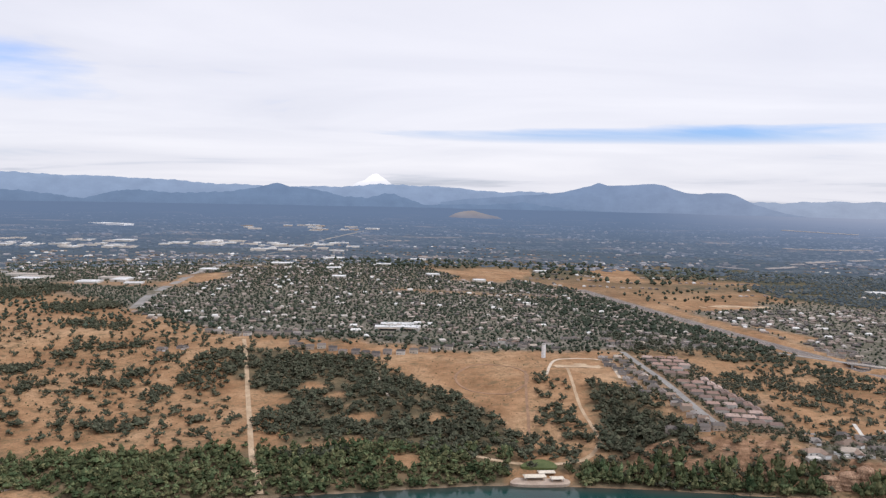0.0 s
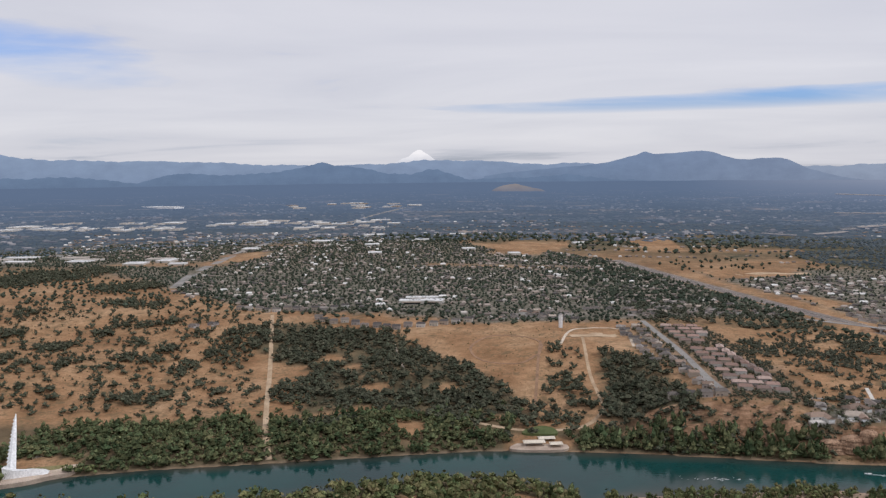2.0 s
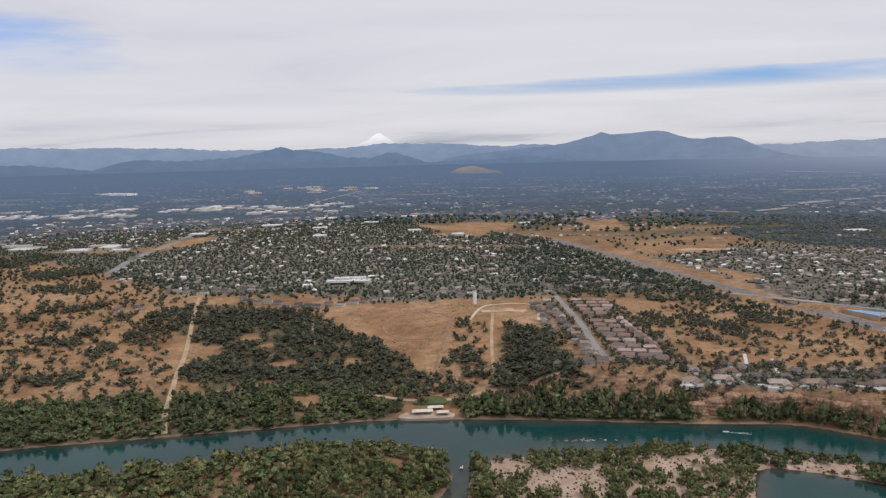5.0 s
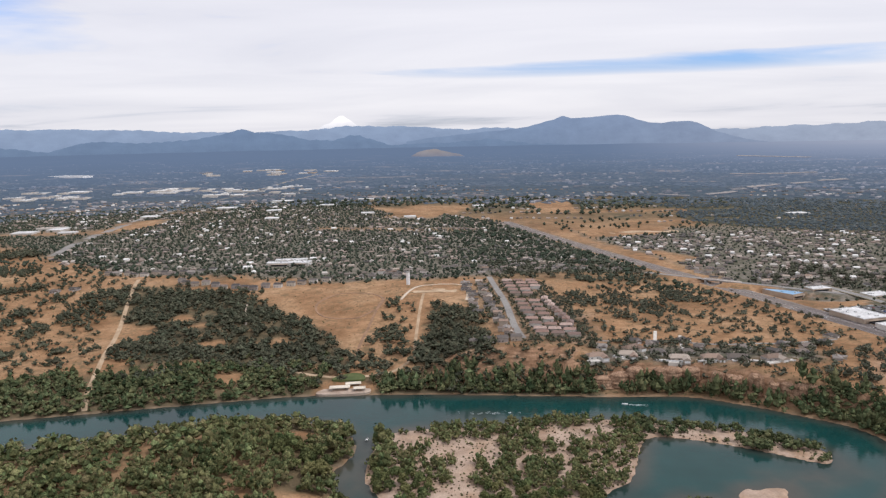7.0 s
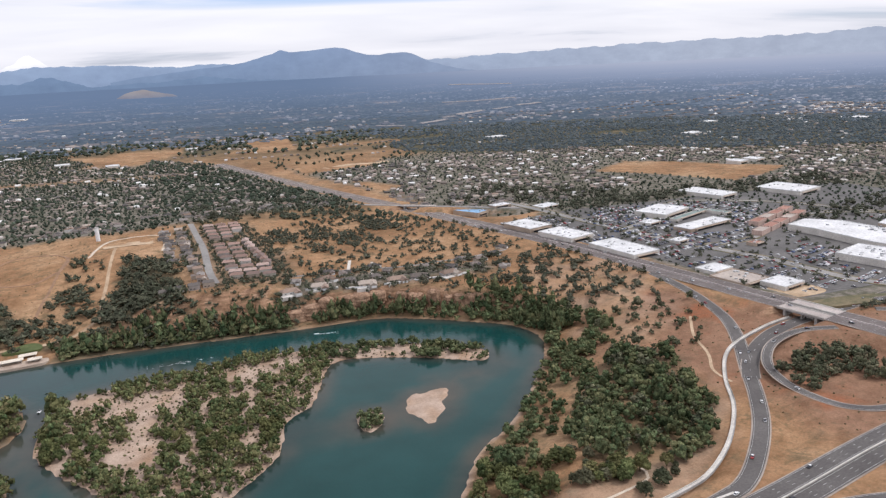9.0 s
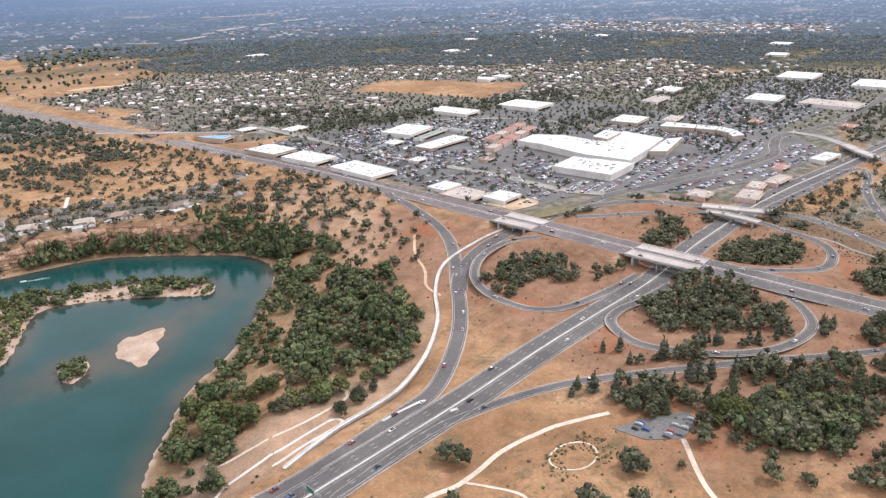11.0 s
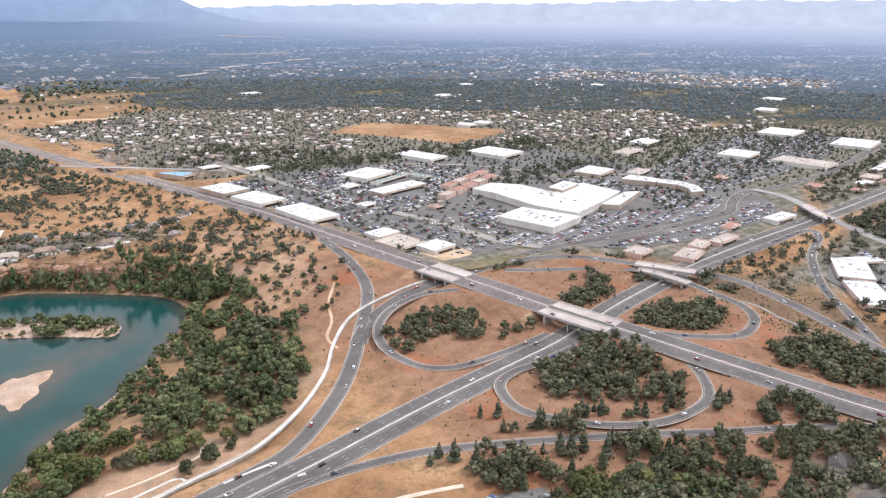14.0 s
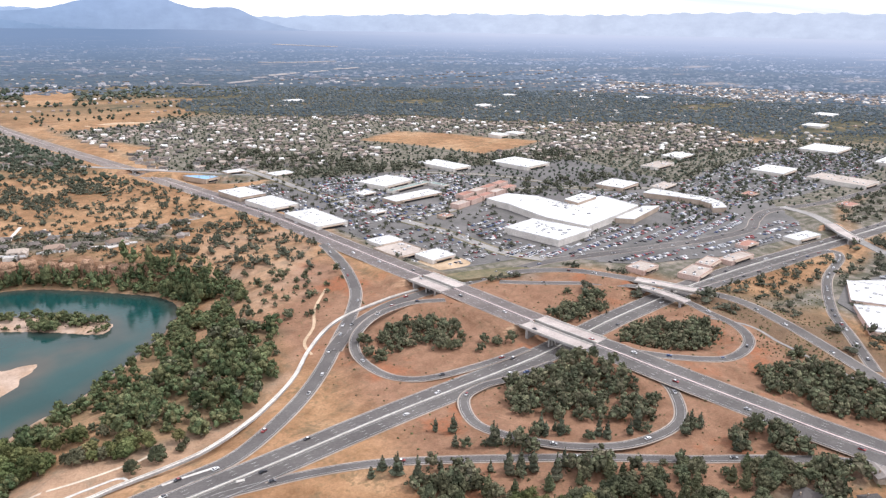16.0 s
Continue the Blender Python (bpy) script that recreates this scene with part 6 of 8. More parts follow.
def put_house(k, x, y, turn):
    z = float(height(np.array([x]), np.array([y]))[0])
    m = pose(x, y, z, 0, 0, turn)
    if k not in used_kind:
        used_kind.add(k)
        KINDS[k].matrix_basis = m
    else:
        copy_thing(KINDS[k], m)
    footprints.append((x, y, 6.5 if k == 6 else 10.0))


rng = np.random.RandomState(11)
for x, y, turn, k in [(152, 815, 10, 5), (160, 838, -12, 2), (186, 812, -8, 5), (196, 838, 30, 5), (222, 826, 4, 2), (240, 800, -6, 5), (256, 828, 14, 1), (276, 801, 3, 5), (305, 803, -12, 5), (340, 796, 16, 5), (352, 822, -20, 2),
                      (222, 858, 80, 2), (206, 872, 0, 2), (276, 846, -20, 1), (262, 874, 40, 2), (322, 842, 30, 2), (384, 822, 0, 1), (398, 846, 24, 0), (372, 852, 60, 2), (412, 800, 70, 1), (424, 862, 20, 0), (446, 890, 30, 1)]:
    put_house(k, x, y, turn)
# both sides of the bluff street: older houses on the west, terraces of townhouses on the east
for n in range(14):
    y = 1180 - n * 24
    x = 60 - 0.085 * (y - 1050)
    put_house(int(rng.choice([0, 3, 2, 3])), x - 20 + rng.uniform(-2, 2), y + rng.uniform(-3, 3), rng.choice([85, 175, 265, 355]) + rng.uniform(-5, 5))
    if n < 9:
        put_house(int(rng.randint(0, 3)), x - 44 + rng.uniform(-3, 3), y + rng.uniform(-4, 4), rng.choice([85, 175, 265, 355]) + rng.uniform(-8, 8))
    for col in range(4):
        reach = (68, 66, 60, 50, 40, 40, 44, 44, 48, 52, 56, 60, 64, 66)[n]
        if 20 + 19 * col < reach and n != 5:
            put_house(6, x + 22 + 19 * col + rng.uniform(-1, 1), y + rng.uniform(-1.5, 1.5), -5 + (0 if n % 2 else 180))
for n in range(8):
    put_house(6, 120 + 2.6 * n, 1062 - 19 * n, 80)
for n in range(4):
    put_house(4, 16 + 16 * n, 841 + 2 * (n % 2), 2)
for n in range(15):
    t = n / 14
    put_house(4, -480 + 250 * t + rng.uniform(-3, 3), 1240 - 60 * math.sin(t * 3.0) + rng.uniform(-8, 8), 12 - 20 * t)
for n in range(12):
    put_house(4, -640 + 17 * n, 1300 + rng.uniform(-8, 14) + n, rng.uniform(-6, 10))
for x, y, turn, k in [(-668, 1180, 10, 2), (-640, 1190, -6, 2), (632, 112, 30, 2), (664, 92, -20, 1), (690, 105, 60, 0), (650, 70, 10, 1), (700, 60, 30, 1), (612, 78, 80, 2), (730, 82, 20, 2), (740, 50, 0, 1)]:
    put_house(k, x, y, turn)

# suburb blocks: the nearest as houses, the rest joined
SUBURBS = [([(-640, 1345), (-440, 1290), (-250, 1250), (-90, 1215), (30, 1230), (190, 1250), (290, 1330), (270, 1440), (190, 1750), (60, 2300), (-420, 2500), (-900, 3000), (-1900, 2900), (-1600, 2120), (-900, 1990), (-880, 1500)], 12, 17.0),
           ([(520, 1240), (440, 1310), (350, 1600), (330, 1800), (560, 1850), (1000, 1950), (1150, 1700), (880, 1440), (900, 1250), (760, 1190)], -14, 36.0), ([(1000, 1560), (1120, 1720), (2600, 2500), (3100, 1600), (2300, 1000), (1500, 1000), (1200, 1130), (1280, 1260)], 20, 30.0),
           ([(1200, 1720), (600, 2000), (400, 2350), (1300, 3200), (2900, 3300), (2700, 2600)], 5, 3.6), ([(-500, 2600), (300, 2100), (800, 3100), (-200, 3700), (-1200, 3600)], 0, 3.5),
           ([(1050, 1080), (1000, 1130), (1240, 1220), (1850, 1010), (1700, 940), (1300, 1000)], 20, 30.0), ([(780, 200), (900, 180), (1500, 380), (1900, 480), (2600, 700), (2400, 300), (1000, 40), (760, 40)], 30, 9.0)]
spots = []
for poly, turn, per in SUBURBS:
    p = np.array(poly, float)
    c, s = math.cos(radians(turn)), math.sin(radians(turn))
    lo, hi = p.min(0), p.max(0)
    cen = (lo + hi) / 2
    half = np.linalg.norm(hi - lo) / 2
    along, across = (19.0, 1e4 / per / 19.0) if per > 1 else (210.0, 210.0)
    gx, gy = np.meshgrid(np.arange(-half, half, along), np.arange(-half, half, across))
    keep = (np.arange(gx.shape[1])[None] % 7 != 0) if per > 1 else (rng.rand(*gx.shape) < 0.9)
    keep = keep & (rng.rand(*gx.shape) < 0.80) & (np.arange(gx.shape[0])[:, None] % 5 != 2)
    loose = 6 if per > 1 else 100
    gx, gy = gx[keep] + rng.uniform(-loose, loose, keep.sum()), gy[keep] + rng.uniform(-loose, loose, keep.sum())
    gx, gy = gx + 26 * ripple(gx, gy, 330, 71), gy + 26 * ripple(gx, gy, 290, 72)
    X, Y = cen[0] + c * gx - s * gy, cen[1] + s * gx + c * gy
    ok = inside(X, Y, p) & free_of_roads(X, Y, 9) & (~wood_belt(X, Y) | (rng.rand(len(X)) < 0.16))
    for b in BARE:
        ok &= ~inside(X, Y, b)
    for fx, fy, fr in footprints:
        ok &= np.hypot(X - fx, Y - fy) > fr + 8
    spots.append(np.column_stack([X[ok], Y[ok], np.full(ok.sum(), turn)]))
spots = np.concatenate(spots)
spots = spots[np.argsort(np.hypot(spots[:, 0] - 250, spots[:, 1] - 900))]
for x, y, turn in spots[:110]:
    put_house(int(rng.randint(0, 4)), x, y, turn + rng.choice([0, 90, 180, 270]) + rng.uniform(-5, 5))
rest = spots[110:]
tpl = joined([(np.array([(-.5, -.5, -.3), (.5, -.5, -.3), (.5, .5, -.3), (-.5, .5, -.3), (-.5, -.5, .55), (.5, -.5, .55), (.5, .5, .55), (-.5, .5, .55), (-.4, 0, 1.0), (.4, 0, 1.0)]),
              np.array([(0, 1, 5), (0, 5, 4), (1, 2, 6), (1, 6, 5), (2, 3, 7), (2, 7, 6), (3, 0, 4), (3, 4, 7), (4, 5, 9), (4, 9, 8), (5, 6, 9), (6, 7, 8), (6, 8, 9), (7, 4, 8)]))])
n = len(rest)
far_k = np.clip(np.hypot(rest[:, 0], rest[:, 1]) / 2500, 0.95, 1.1)
hx, hy, hz, hk = squash(rest[:, 0], rest[:, 1])
pos = np.column_stack([hx, hy, hz])
far_k = far_k * hk
size = np.column_stack([rng.uniform(9, 15, n) * far_k, rng.uniform(7, 10, n) * far_k, rng.uniform(3.4, 5.0, n) * hk])
tagged(new("far_houses", merged("far_houses", tpl, pos, size, np.radians(rest[:, 2]) + rng.choice([0, math.pi / 2], n) + rng.uniform(-.08, .08, n), M_FARHOUSE)), "hundreds of small grey and pale suburban roofs among trees", "houses", kind="stuff")

# the hamlets and woods of the plain beyond
rng = np.random.RandomState(17)


def plain_spots(n, near, far, patch, level):
    """Places on the plain, more of them nearby, gathered in patches."""
    A = np.radians(rng.uniform(-42, 68, n))
    D = near * (far / near) ** rng.uniform(0, 1, n)
    X, Y = 60 + D * np.sin(A), D * np.cos(A)
    ok = ripple(X, Y * 1.5, patch, 23) + rng.normal(size=n) * 0.15 > level
    return X[ok], Y[ok]


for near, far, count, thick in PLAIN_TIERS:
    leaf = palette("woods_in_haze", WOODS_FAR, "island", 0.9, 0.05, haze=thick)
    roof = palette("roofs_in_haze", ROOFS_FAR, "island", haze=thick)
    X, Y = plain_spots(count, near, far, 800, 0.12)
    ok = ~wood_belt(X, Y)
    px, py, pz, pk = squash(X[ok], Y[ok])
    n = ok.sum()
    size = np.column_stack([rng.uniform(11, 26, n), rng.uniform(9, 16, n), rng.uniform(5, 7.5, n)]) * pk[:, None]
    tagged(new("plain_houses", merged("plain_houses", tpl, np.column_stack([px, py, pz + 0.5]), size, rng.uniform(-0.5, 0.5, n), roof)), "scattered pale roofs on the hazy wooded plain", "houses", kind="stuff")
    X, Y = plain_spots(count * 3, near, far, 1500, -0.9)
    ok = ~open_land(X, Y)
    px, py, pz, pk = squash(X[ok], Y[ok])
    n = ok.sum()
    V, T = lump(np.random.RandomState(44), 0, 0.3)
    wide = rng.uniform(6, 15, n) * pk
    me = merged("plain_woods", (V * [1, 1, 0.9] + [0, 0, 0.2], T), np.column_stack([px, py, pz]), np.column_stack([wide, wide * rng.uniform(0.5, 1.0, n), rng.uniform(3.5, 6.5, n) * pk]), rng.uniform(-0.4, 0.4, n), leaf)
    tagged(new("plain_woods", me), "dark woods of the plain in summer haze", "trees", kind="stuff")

# ---- trees ----
rng = np.random.RandomState(21)


def no_building(X, Y, room=2.0):
    ok = np.ones(X.shape, bool)
    for fx, fy, fr in footprints:
        if fr > 60:
            continue
        ok &= np.hypot(X - fx, Y - fy) > fr * 0.72 + 0.5 * room
    for fx, fy, fr in footprints:
        if fr > 60:
            ok &= np.hypot(X - fx, Y - fy) > fr * 0.72
    return ok


def on_bank(lo, hi):
    def keep(X, Y):
        s, isle = shore(X, Y)
        return (s > lo) & (s < hi) & (isle < 0.5)
    return keep


def patchy(scale, seed, level):
    return lambda X, Y: ripple(X, Y, scale, seed) > level


def isle_keep(X, Y):
    bare = np.zeros(X.shape, bool)
    for cx, cy, rx, ry in ((-44, 647, 20, 18), (4, 623, 33, 27), (-2, 534, 21, 25), (2, 577, 13, 25), (91, 653, 23, 14), (130, 667, 20, 16), (74, 608, 18, 9), (-58, 537, 10, 10), (87, 524, 7, 16), (285, 612, 34, 10), (232, 650, 40, 7)):
        bare |= ((X - cx) / rx) ** 2 + ((Y - cy) / ry) ** 2 < 0.95 + 0.45 * ripple(X, Y, 22, 36)
    return ~bare & (ripple(X, Y, 30, 31) > -0.7)


WEST = [(-640, 480), (-60, 480), (-60, 560), (-80, 700), (-300, 690), (-640, 640)]
OAK, RIVERSIDE, CONIFER, TALL = 0, 1, 2, 3
# polygon, trees a hectare, least and most crown radius, sort, what thins it
ZONES = [
    (WEST, 80, 3.2, 7.6, RIVERSIDE, patchy(46, 41, -0.85)), (ISLAND, 165, 1.8, 5.0, RIVERSIDE, isle_keep), (BUSHY, 300, 2.0, 4.6, RIVERSIDE, None), ([(330, 715), (375, 720), (410, 660), (440, 600), (405, 525), (345, 525), (385, 620)], 92, 2.4, 6.6, RIVERSIDE, on_bank(1.2, 42)),
    ([(-660, 640), (-400, 720), (-150, 770), (-150, 850), (-250, 848), (-420, 825), (-660, 790)], 84, 3.2, 7.2, RIVERSIDE, patchy(60, 42, -0.8)), ([(-660, 640), (-400, 720), (-150, 770), (-150, 850), (-250, 848), (-420, 825), (-660, 790)], 100, 1.4, 3.2, RIVERSIDE, None),
    (DARKWOOD[0], 72, 2.4, 6.4, OAK, patchy(52, 43, -0.35)), ([(-165, 785), (-60, 785), (30, 792), (40, 850), (-40, 885), (-140, 865)], 70, 3.0, 6.4, OAK, patchy(50, 67, -0.5)), (DARKWOOD[1], 80, 3.2, 7.0, OAK, patchy(50, 44, -0.6)), (DARKWOOD[2], 34, 2.4, 6.0, OAK, patchy(60, 69, -0.4)), (DARKWOOD[3], 74, 2.4, 7.2, RIVERSIDE, patchy(34, 77, -0.55)),
    ([(-1100, 800), (-480, 830), (-430, 860), (-560, 1100), (-600, 1260), (-1100, 1320)], 34, 1.6, 5.4, OAK, patchy(60, 45, -0.35)),
    ([(-560, 1090), (-430, 1000), (-400, 850), (-250, 850), (-130, 850), (-150, 940), (-330, 1130), (-470, 1230), (-620, 1240)], 12, 1.6, 4.6, OAK, patchy(60, 53, -0.4)), ([(-660, 790), (-420, 820), (-250, 842), (-130, 845), (-130, 880), (-250, 900), (-420, 870), (-500, 830), (-660, 830)], 24, 1.6, 4.6, RIVERSIDE, patchy(50, 54, -0.35)), ([(-230, 1020), (-170, 950), (-130, 860), (-100, 850), (-115, 930), (-200, 1050)], 57, 2.0, 6.0, OAK, patchy(40, 55, -0.2)), ([(-1100, 1320), (-620, 1240), (-440, 1260), (-250, 1200), (-250, 1260), (-620, 1340), (-1000, 1500)], 26, 1.8, 4.6, OAK, patchy(90, 56, -0.1)),
    ([(-140, 780), (60, 770), (240, 760), (330, 700), (400, 640), (420, 760), (300, 830), (-140, 830)], 90, 2.2, 4.6, RIVERSIDE, lambda X, Y: on_bank(1.0, 16)(X, Y) & (ripple(X, Y, 50, 95) > -0.7)), ([(-140, 780), (60, 770), (150, 762), (150, 830), (-140, 830)], 90, 3.0, 6.0, RIVERSIDE, on_bank(1.5, 24)), ([(330, 720), (360, 690), (400, 640), (420, 760), (370, 800)], 80, 3.0, 6.0, RIVERSIDE, on_bank(1.5, 30)),
    ([(150, 762), (240, 758), (350, 690), (372, 740), (250, 790), (150, 800)], 120, 4.0, 7.0, TALL, lambda X, Y: on_bank(2.5, 21)(X, Y) & (ripple(X, Y, 44, 88) > -0.35)),
    ([(-140, 765), (60, 762), (150, 758), (150, 830), (-140, 830)], 80, 3.6, 6.8, TALL, lambda X, Y: on_bank(2.0, 27)(X, Y) & (ripple(X, Y, 40, 98) > -0.6)), ([(330, 720), (365, 690), (395, 620), (420, 620), (410, 700), (370, 760)], 70, 3.6, 6.6, TALL, on_bank(2.0, 32)),
    ([(345, 712), (372, 735), (425, 690), (445, 610), (415, 540), (385, 540), (395, 620), (382, 676)], 78, 2.4, 6.8, RIVERSIDE, patchy(36, 93, -0.5)), ([(390, 520), (470, 490), (540, 580), (550, 760), (520, 900), (420, 800), (350, 770), (392, 700), (398, 610)], 22, 1.2, 2.8, OAK, None),
    ([(-20, 780), (200, 770), (340, 730), (340, 830), (-20, 830)], 62, 1.4, 4.0, OAK, on_bank(20, 60)),
    ([(-115, 850), (-60, 850), (-55, 1090), (-110, 1090)], 22, 2.8, 6.3, OAK, None),
    ([(135, 860), (300, 850), (420, 860), (520, 900), (450, 1130), (405, 1240), (200, 1160), (135, 1000)], 62, 1.6, 4.4, OAK, patchy(70, 46, -0.15)),
    ([(390, 520), (470, 490), (540, 580), (550, 760), (520, 900), (420, 800), (350, 770), (392, 700), (398, 610)], 36, 1.8, 5.0, OAK, patchy(60, 47, -0.1)),
    ([(400, 690), (350, 800), (480, 840), (560, 820), (560, 700), (480, 640)], 34, 2.0, 5.8, OAK, patchy(60, 57, -0.3)),
    ([(180, 330), (400, 690), (470, 640), (300, 380), (240, 290)], 56, 1.8, 5.6, RIVERSIDE, on_bank(1.5, 46)), ([(250, 330), (300, 300), (420, 390), (440, 480), (400, 530), (300, 420)], 46, 1.8, 6.0, OAK, patchy(45, 58, -0.2)),
    ([(583, 337), (633, 325), (640, 300), (640, 235), (618, 216), (574, 236), (536, 262), (548, 292)], 185, 2.2, 5.6, OAK, patchy(26, 78, -0.75)),
    ([(508, 427), (545, 446), (578, 425), (583, 405), (556, 372), (519, 380), (500, 405)], 130, 2.9, 5.4, OAK, patchy(40, 48, -0.5)), ([(560, 370), (600, 390), (610, 365), (575, 350)], 62, 2.8, 5.4, OAK, None),
    ([(674, 322), (717, 340), (770, 318), (768, 296), (735, 278), (701, 290)], 170, 3.0, 5.6, OAK, None), ([(655, 389), (687, 405), (743, 426), (720, 386), (668, 374)], 140, 3.0, 5.6, OAK, None),
    ([(735, 235), (775, 228), (815, 190), (800, 120), (769, 130), (732, 165), (722, 205)], 150, 3.0, 5.8, OAK, None), ([(645, 175), (685, 183), (705, 140), (705, 90), (640, 95), (620, 130)], 105, 3.0, 6.4, OAK, patchy(45, 49, -0.7)),
    ([(479, 182), (499, 178), (541, 157), (560, 132), (499, 105), (476, 139), (466, 165)], 150, 3.0, 6.0, RIVERSIDE, patchy(36, 97, -0.9)), ([(690, 440), (800, 470), (800, 440), (700, 425)], 31, 2.8, 5.1, OAK, None), ([(760, 400), (850, 410), (830, 330), (790, 340)], 36, 3.0, 5.7, OAK, None), ([(860, 385), (960, 398), (1010, 395), (930, 330), (860, 290)], 46, 1.8, 4.6, OAK, None),
    ([(430, 250), (520, 215), (640, 160), (650, 60), (520, 120), (420, 235)], 34, 2.2, 4.6, CONIFER, patchy(60, 50, -0.4)), ([(430, 250), (520, 215), (640, 160), (650, 60), (520, 120), (420, 235)], 34, 1.8, 4.8, OAK, patchy(70, 59, -0.3)), ([(470, 175), (540, 165), (640, 100), (620, 20), (500, 60), (455, 120)], 44, 2.6, 6.0, OAK, patchy(80, 51, -0.9)),
    ([(470, 258), (500, 250), (640, 195), (640, 178), (480, 235)], 48, 2.2, 4.4, CONIFER, None), ([(470, 258), (500, 250), (640, 195), (640, 178), (480, 235)], 56, 2.0, 4.6, OAK, None), ([(478, 440), (500, 420), (498, 380), (478, 380)], 83, 2.8, 5.1, OAK, None),
    ([(255, 240), (440, 200), (480, 150), (420, 60), (280, 120)], 3, 2.0, 4.3, OAK, None), ([(290, 205), (345, 200), (380, 165), (360, 120), (300, 150)], 10, 2.0, 4.6, OAK, patchy(40, 52, -0.3)), ([(425, 235), (455, 215), (485, 200), (480, 155), (445, 158), (420, 190)], 47, 3.2, 6.3, OAK, None),
    ([(600, 580), (1110, 560), (1120, 720), (1000, 800), (620, 1060), (520, 1050)], 26, 1.5, 3.3, OAK, None), ([(640, 1060), (900, 1060), (1180, 1000), (1200, 1120), (640, 1150)], 31, 3.0, 6.6, OAK, None), ([(900, 780), (1030, 830), (1180, 760), (1130, 900), (900, 900)], 23, 2.8, 6.3, OAK, None),
    ([(480, 1280), (760, 1150), (840, 1180), (640, 1420)], 24, 3.2, 6.9, OAK, None), (TOWN[2], 190, 1.3, 3.2, OAK, None), ([(150, 830), (420, 800), (440, 880), (150, 880)], 74, 1.8, 4.8, OAK, None), ([(20, 828), (150, 815), (330, 795), (330, 780), (150, 798), (20, 812)], 70, 1.4, 3.6, OAK, None), ([(1120, 620), (1850, 740), (1850, 1000), (1200, 1080)], 14, 2.2, 5.1, OAK, None),
    ([(620, 1095), (640, 1110), (640, 700), (620, 700)], 10, 2.0, 3.9, OAK, None), ([(590, 100), (760, 100), (760, 30), (590, 30)], 36, 3.2, 6.9, OAK, None), ([(820, 190), (900, 180), (1400, 360), (1200, 420), (1000, 400)], 26, 2.4, 5.4, OAK, None), ([(1180, 470), (1300, 560), (1850, 690), (2400, 780), (2400, 560), (1500, 500)], 40, 2.0, 5.0, OAK, patchy(70, 91, -0.5)), ([(1120, 400), (1500, 470), (2200, 570), (2200, 420), (1300, 300), (1090, 300)], 60, 3.0, 6.4, OAK, patchy(90, 92, -0.8)),
]
# groves as they stand over the open slopes: middle and half-widths
NW_GROVES = [(-599, 882, 42, 22), (-661, 877, 8, 10), (-498, 863, 18, 12), (-476, 886, 6, 7), (-555, 944, 6, 8), (-494, 920, 9, 8), (-517, 913, 15, 9), (-677, 921, 7, 8), (-657, 928, 9, 9), (-640, 947, 9, 8), (-604, 995, 17, 34),
             (-730, 889, 9, 6), (-763, 894, 9, 8), (-783, 885, 7, 8), (-745, 851, 5, 6), (-760, 987, 14, 17), (-719, 969, 20, 6), (-688, 974, 8, 9), (-838, 1076, 32, 26), (-677, 1020, 38, 20), (-722, 1100, 19, 16)]
NW_GROVES += [(-659, 1068, 20, 18), (-644, 1132, 19, 13), (-578, 1058, 13, 15), (-812, 1163, 24, 14), (-770, 1214, 66, 15), (-954, 1129, 25, 24), (-998, 1246, 25, 34), (-872, 996, 25, 40), (-822, 989, 13, 17), (-421, 916, 37, 52)]
SLOPE_GROVES = [(-565, 1099, 43, 80), (-460, 1093, 44, 74), (-378, 1140, 100, 26), (-306, 1032, 45, 40), (-315, 900, 60, 24), (-216, 882, 44, 76), (-207, 996, 28, 40), (-354, 817, 40, 20), (-135, 956, 10, 20), (-157, 846, 9, 18), (-93, 940, 16, 36),
                (-1301, 1647, 89, 150), (-1198, 1735, 68, 110), (-987, 1549, 76, 70), (-850, 1349, 63, 34)]
BLUFF_GROVES = [(91, 793, 8, 15), (117, 797, 6, 12), (154, 785, 15, 10), (54, 784, 28, 9), (4, 783, 33, 12), (206, 778, 21, 9), (175, 794, 25, 6), (25, 813, 23, 6), (52, 802, 19, 8), (28, 961, 14, 26),
                (225, 1082, 21, 40), (264, 1038, 22, 40), (331, 1111, 32, 44), (171, 1072, 25, 44)]
RIVER_GROVES = [(212, 360, 13, 13), (193, 329, 9, 8), (246, 359, 17, 15), (243, 399, 14, 16), (274, 382, 12, 11), (315, 402, 18, 26), (294, 347, 17, 10), (230, 330, 8, 6)]
GARDEN_TREES = [(330, 234, 5, 9), (305, 205, 6, 8), (364, 160, 6, 9), (375, 145, 6, 8), (358, 182, 4, 5), (339, 193, 5, 5), (404, 174, 5, 5), (408, 151, 4, 4), (463, 212, 17, 12), (504, 147, 30, 21), (516, 224, 14, 9), (549, 189, 22, 10)]
VERGE_CONIFERS = [(486, 265, 11, 6), (509, 235, 11, 6), (545, 233, 11, 7), (632, 198, 6, 14), (634, 159, 6, 10), (500, 208, 9, 8), (546, 197, 20, 7)]
VERGE_OAKS = [(682, 156, 26, 13), (680, 123, 18, 14), (636, 136, 11, 13), (546, 197, 21, 8), (561, 161, 20, 8), (463, 214, 13, 12), (593, 162, 10, 9), (539, 166, 20, 6), (864, 256, 8, 9), (843, 219, 8, 9), (792, 240, 6, 6), (818, 272, 6, 6)]
ROW = [(668 + 9.5 * k, 502 - 0.012 * (9.5 * k) ** 1.55, 3.0, 3.0) for k in range(11)]
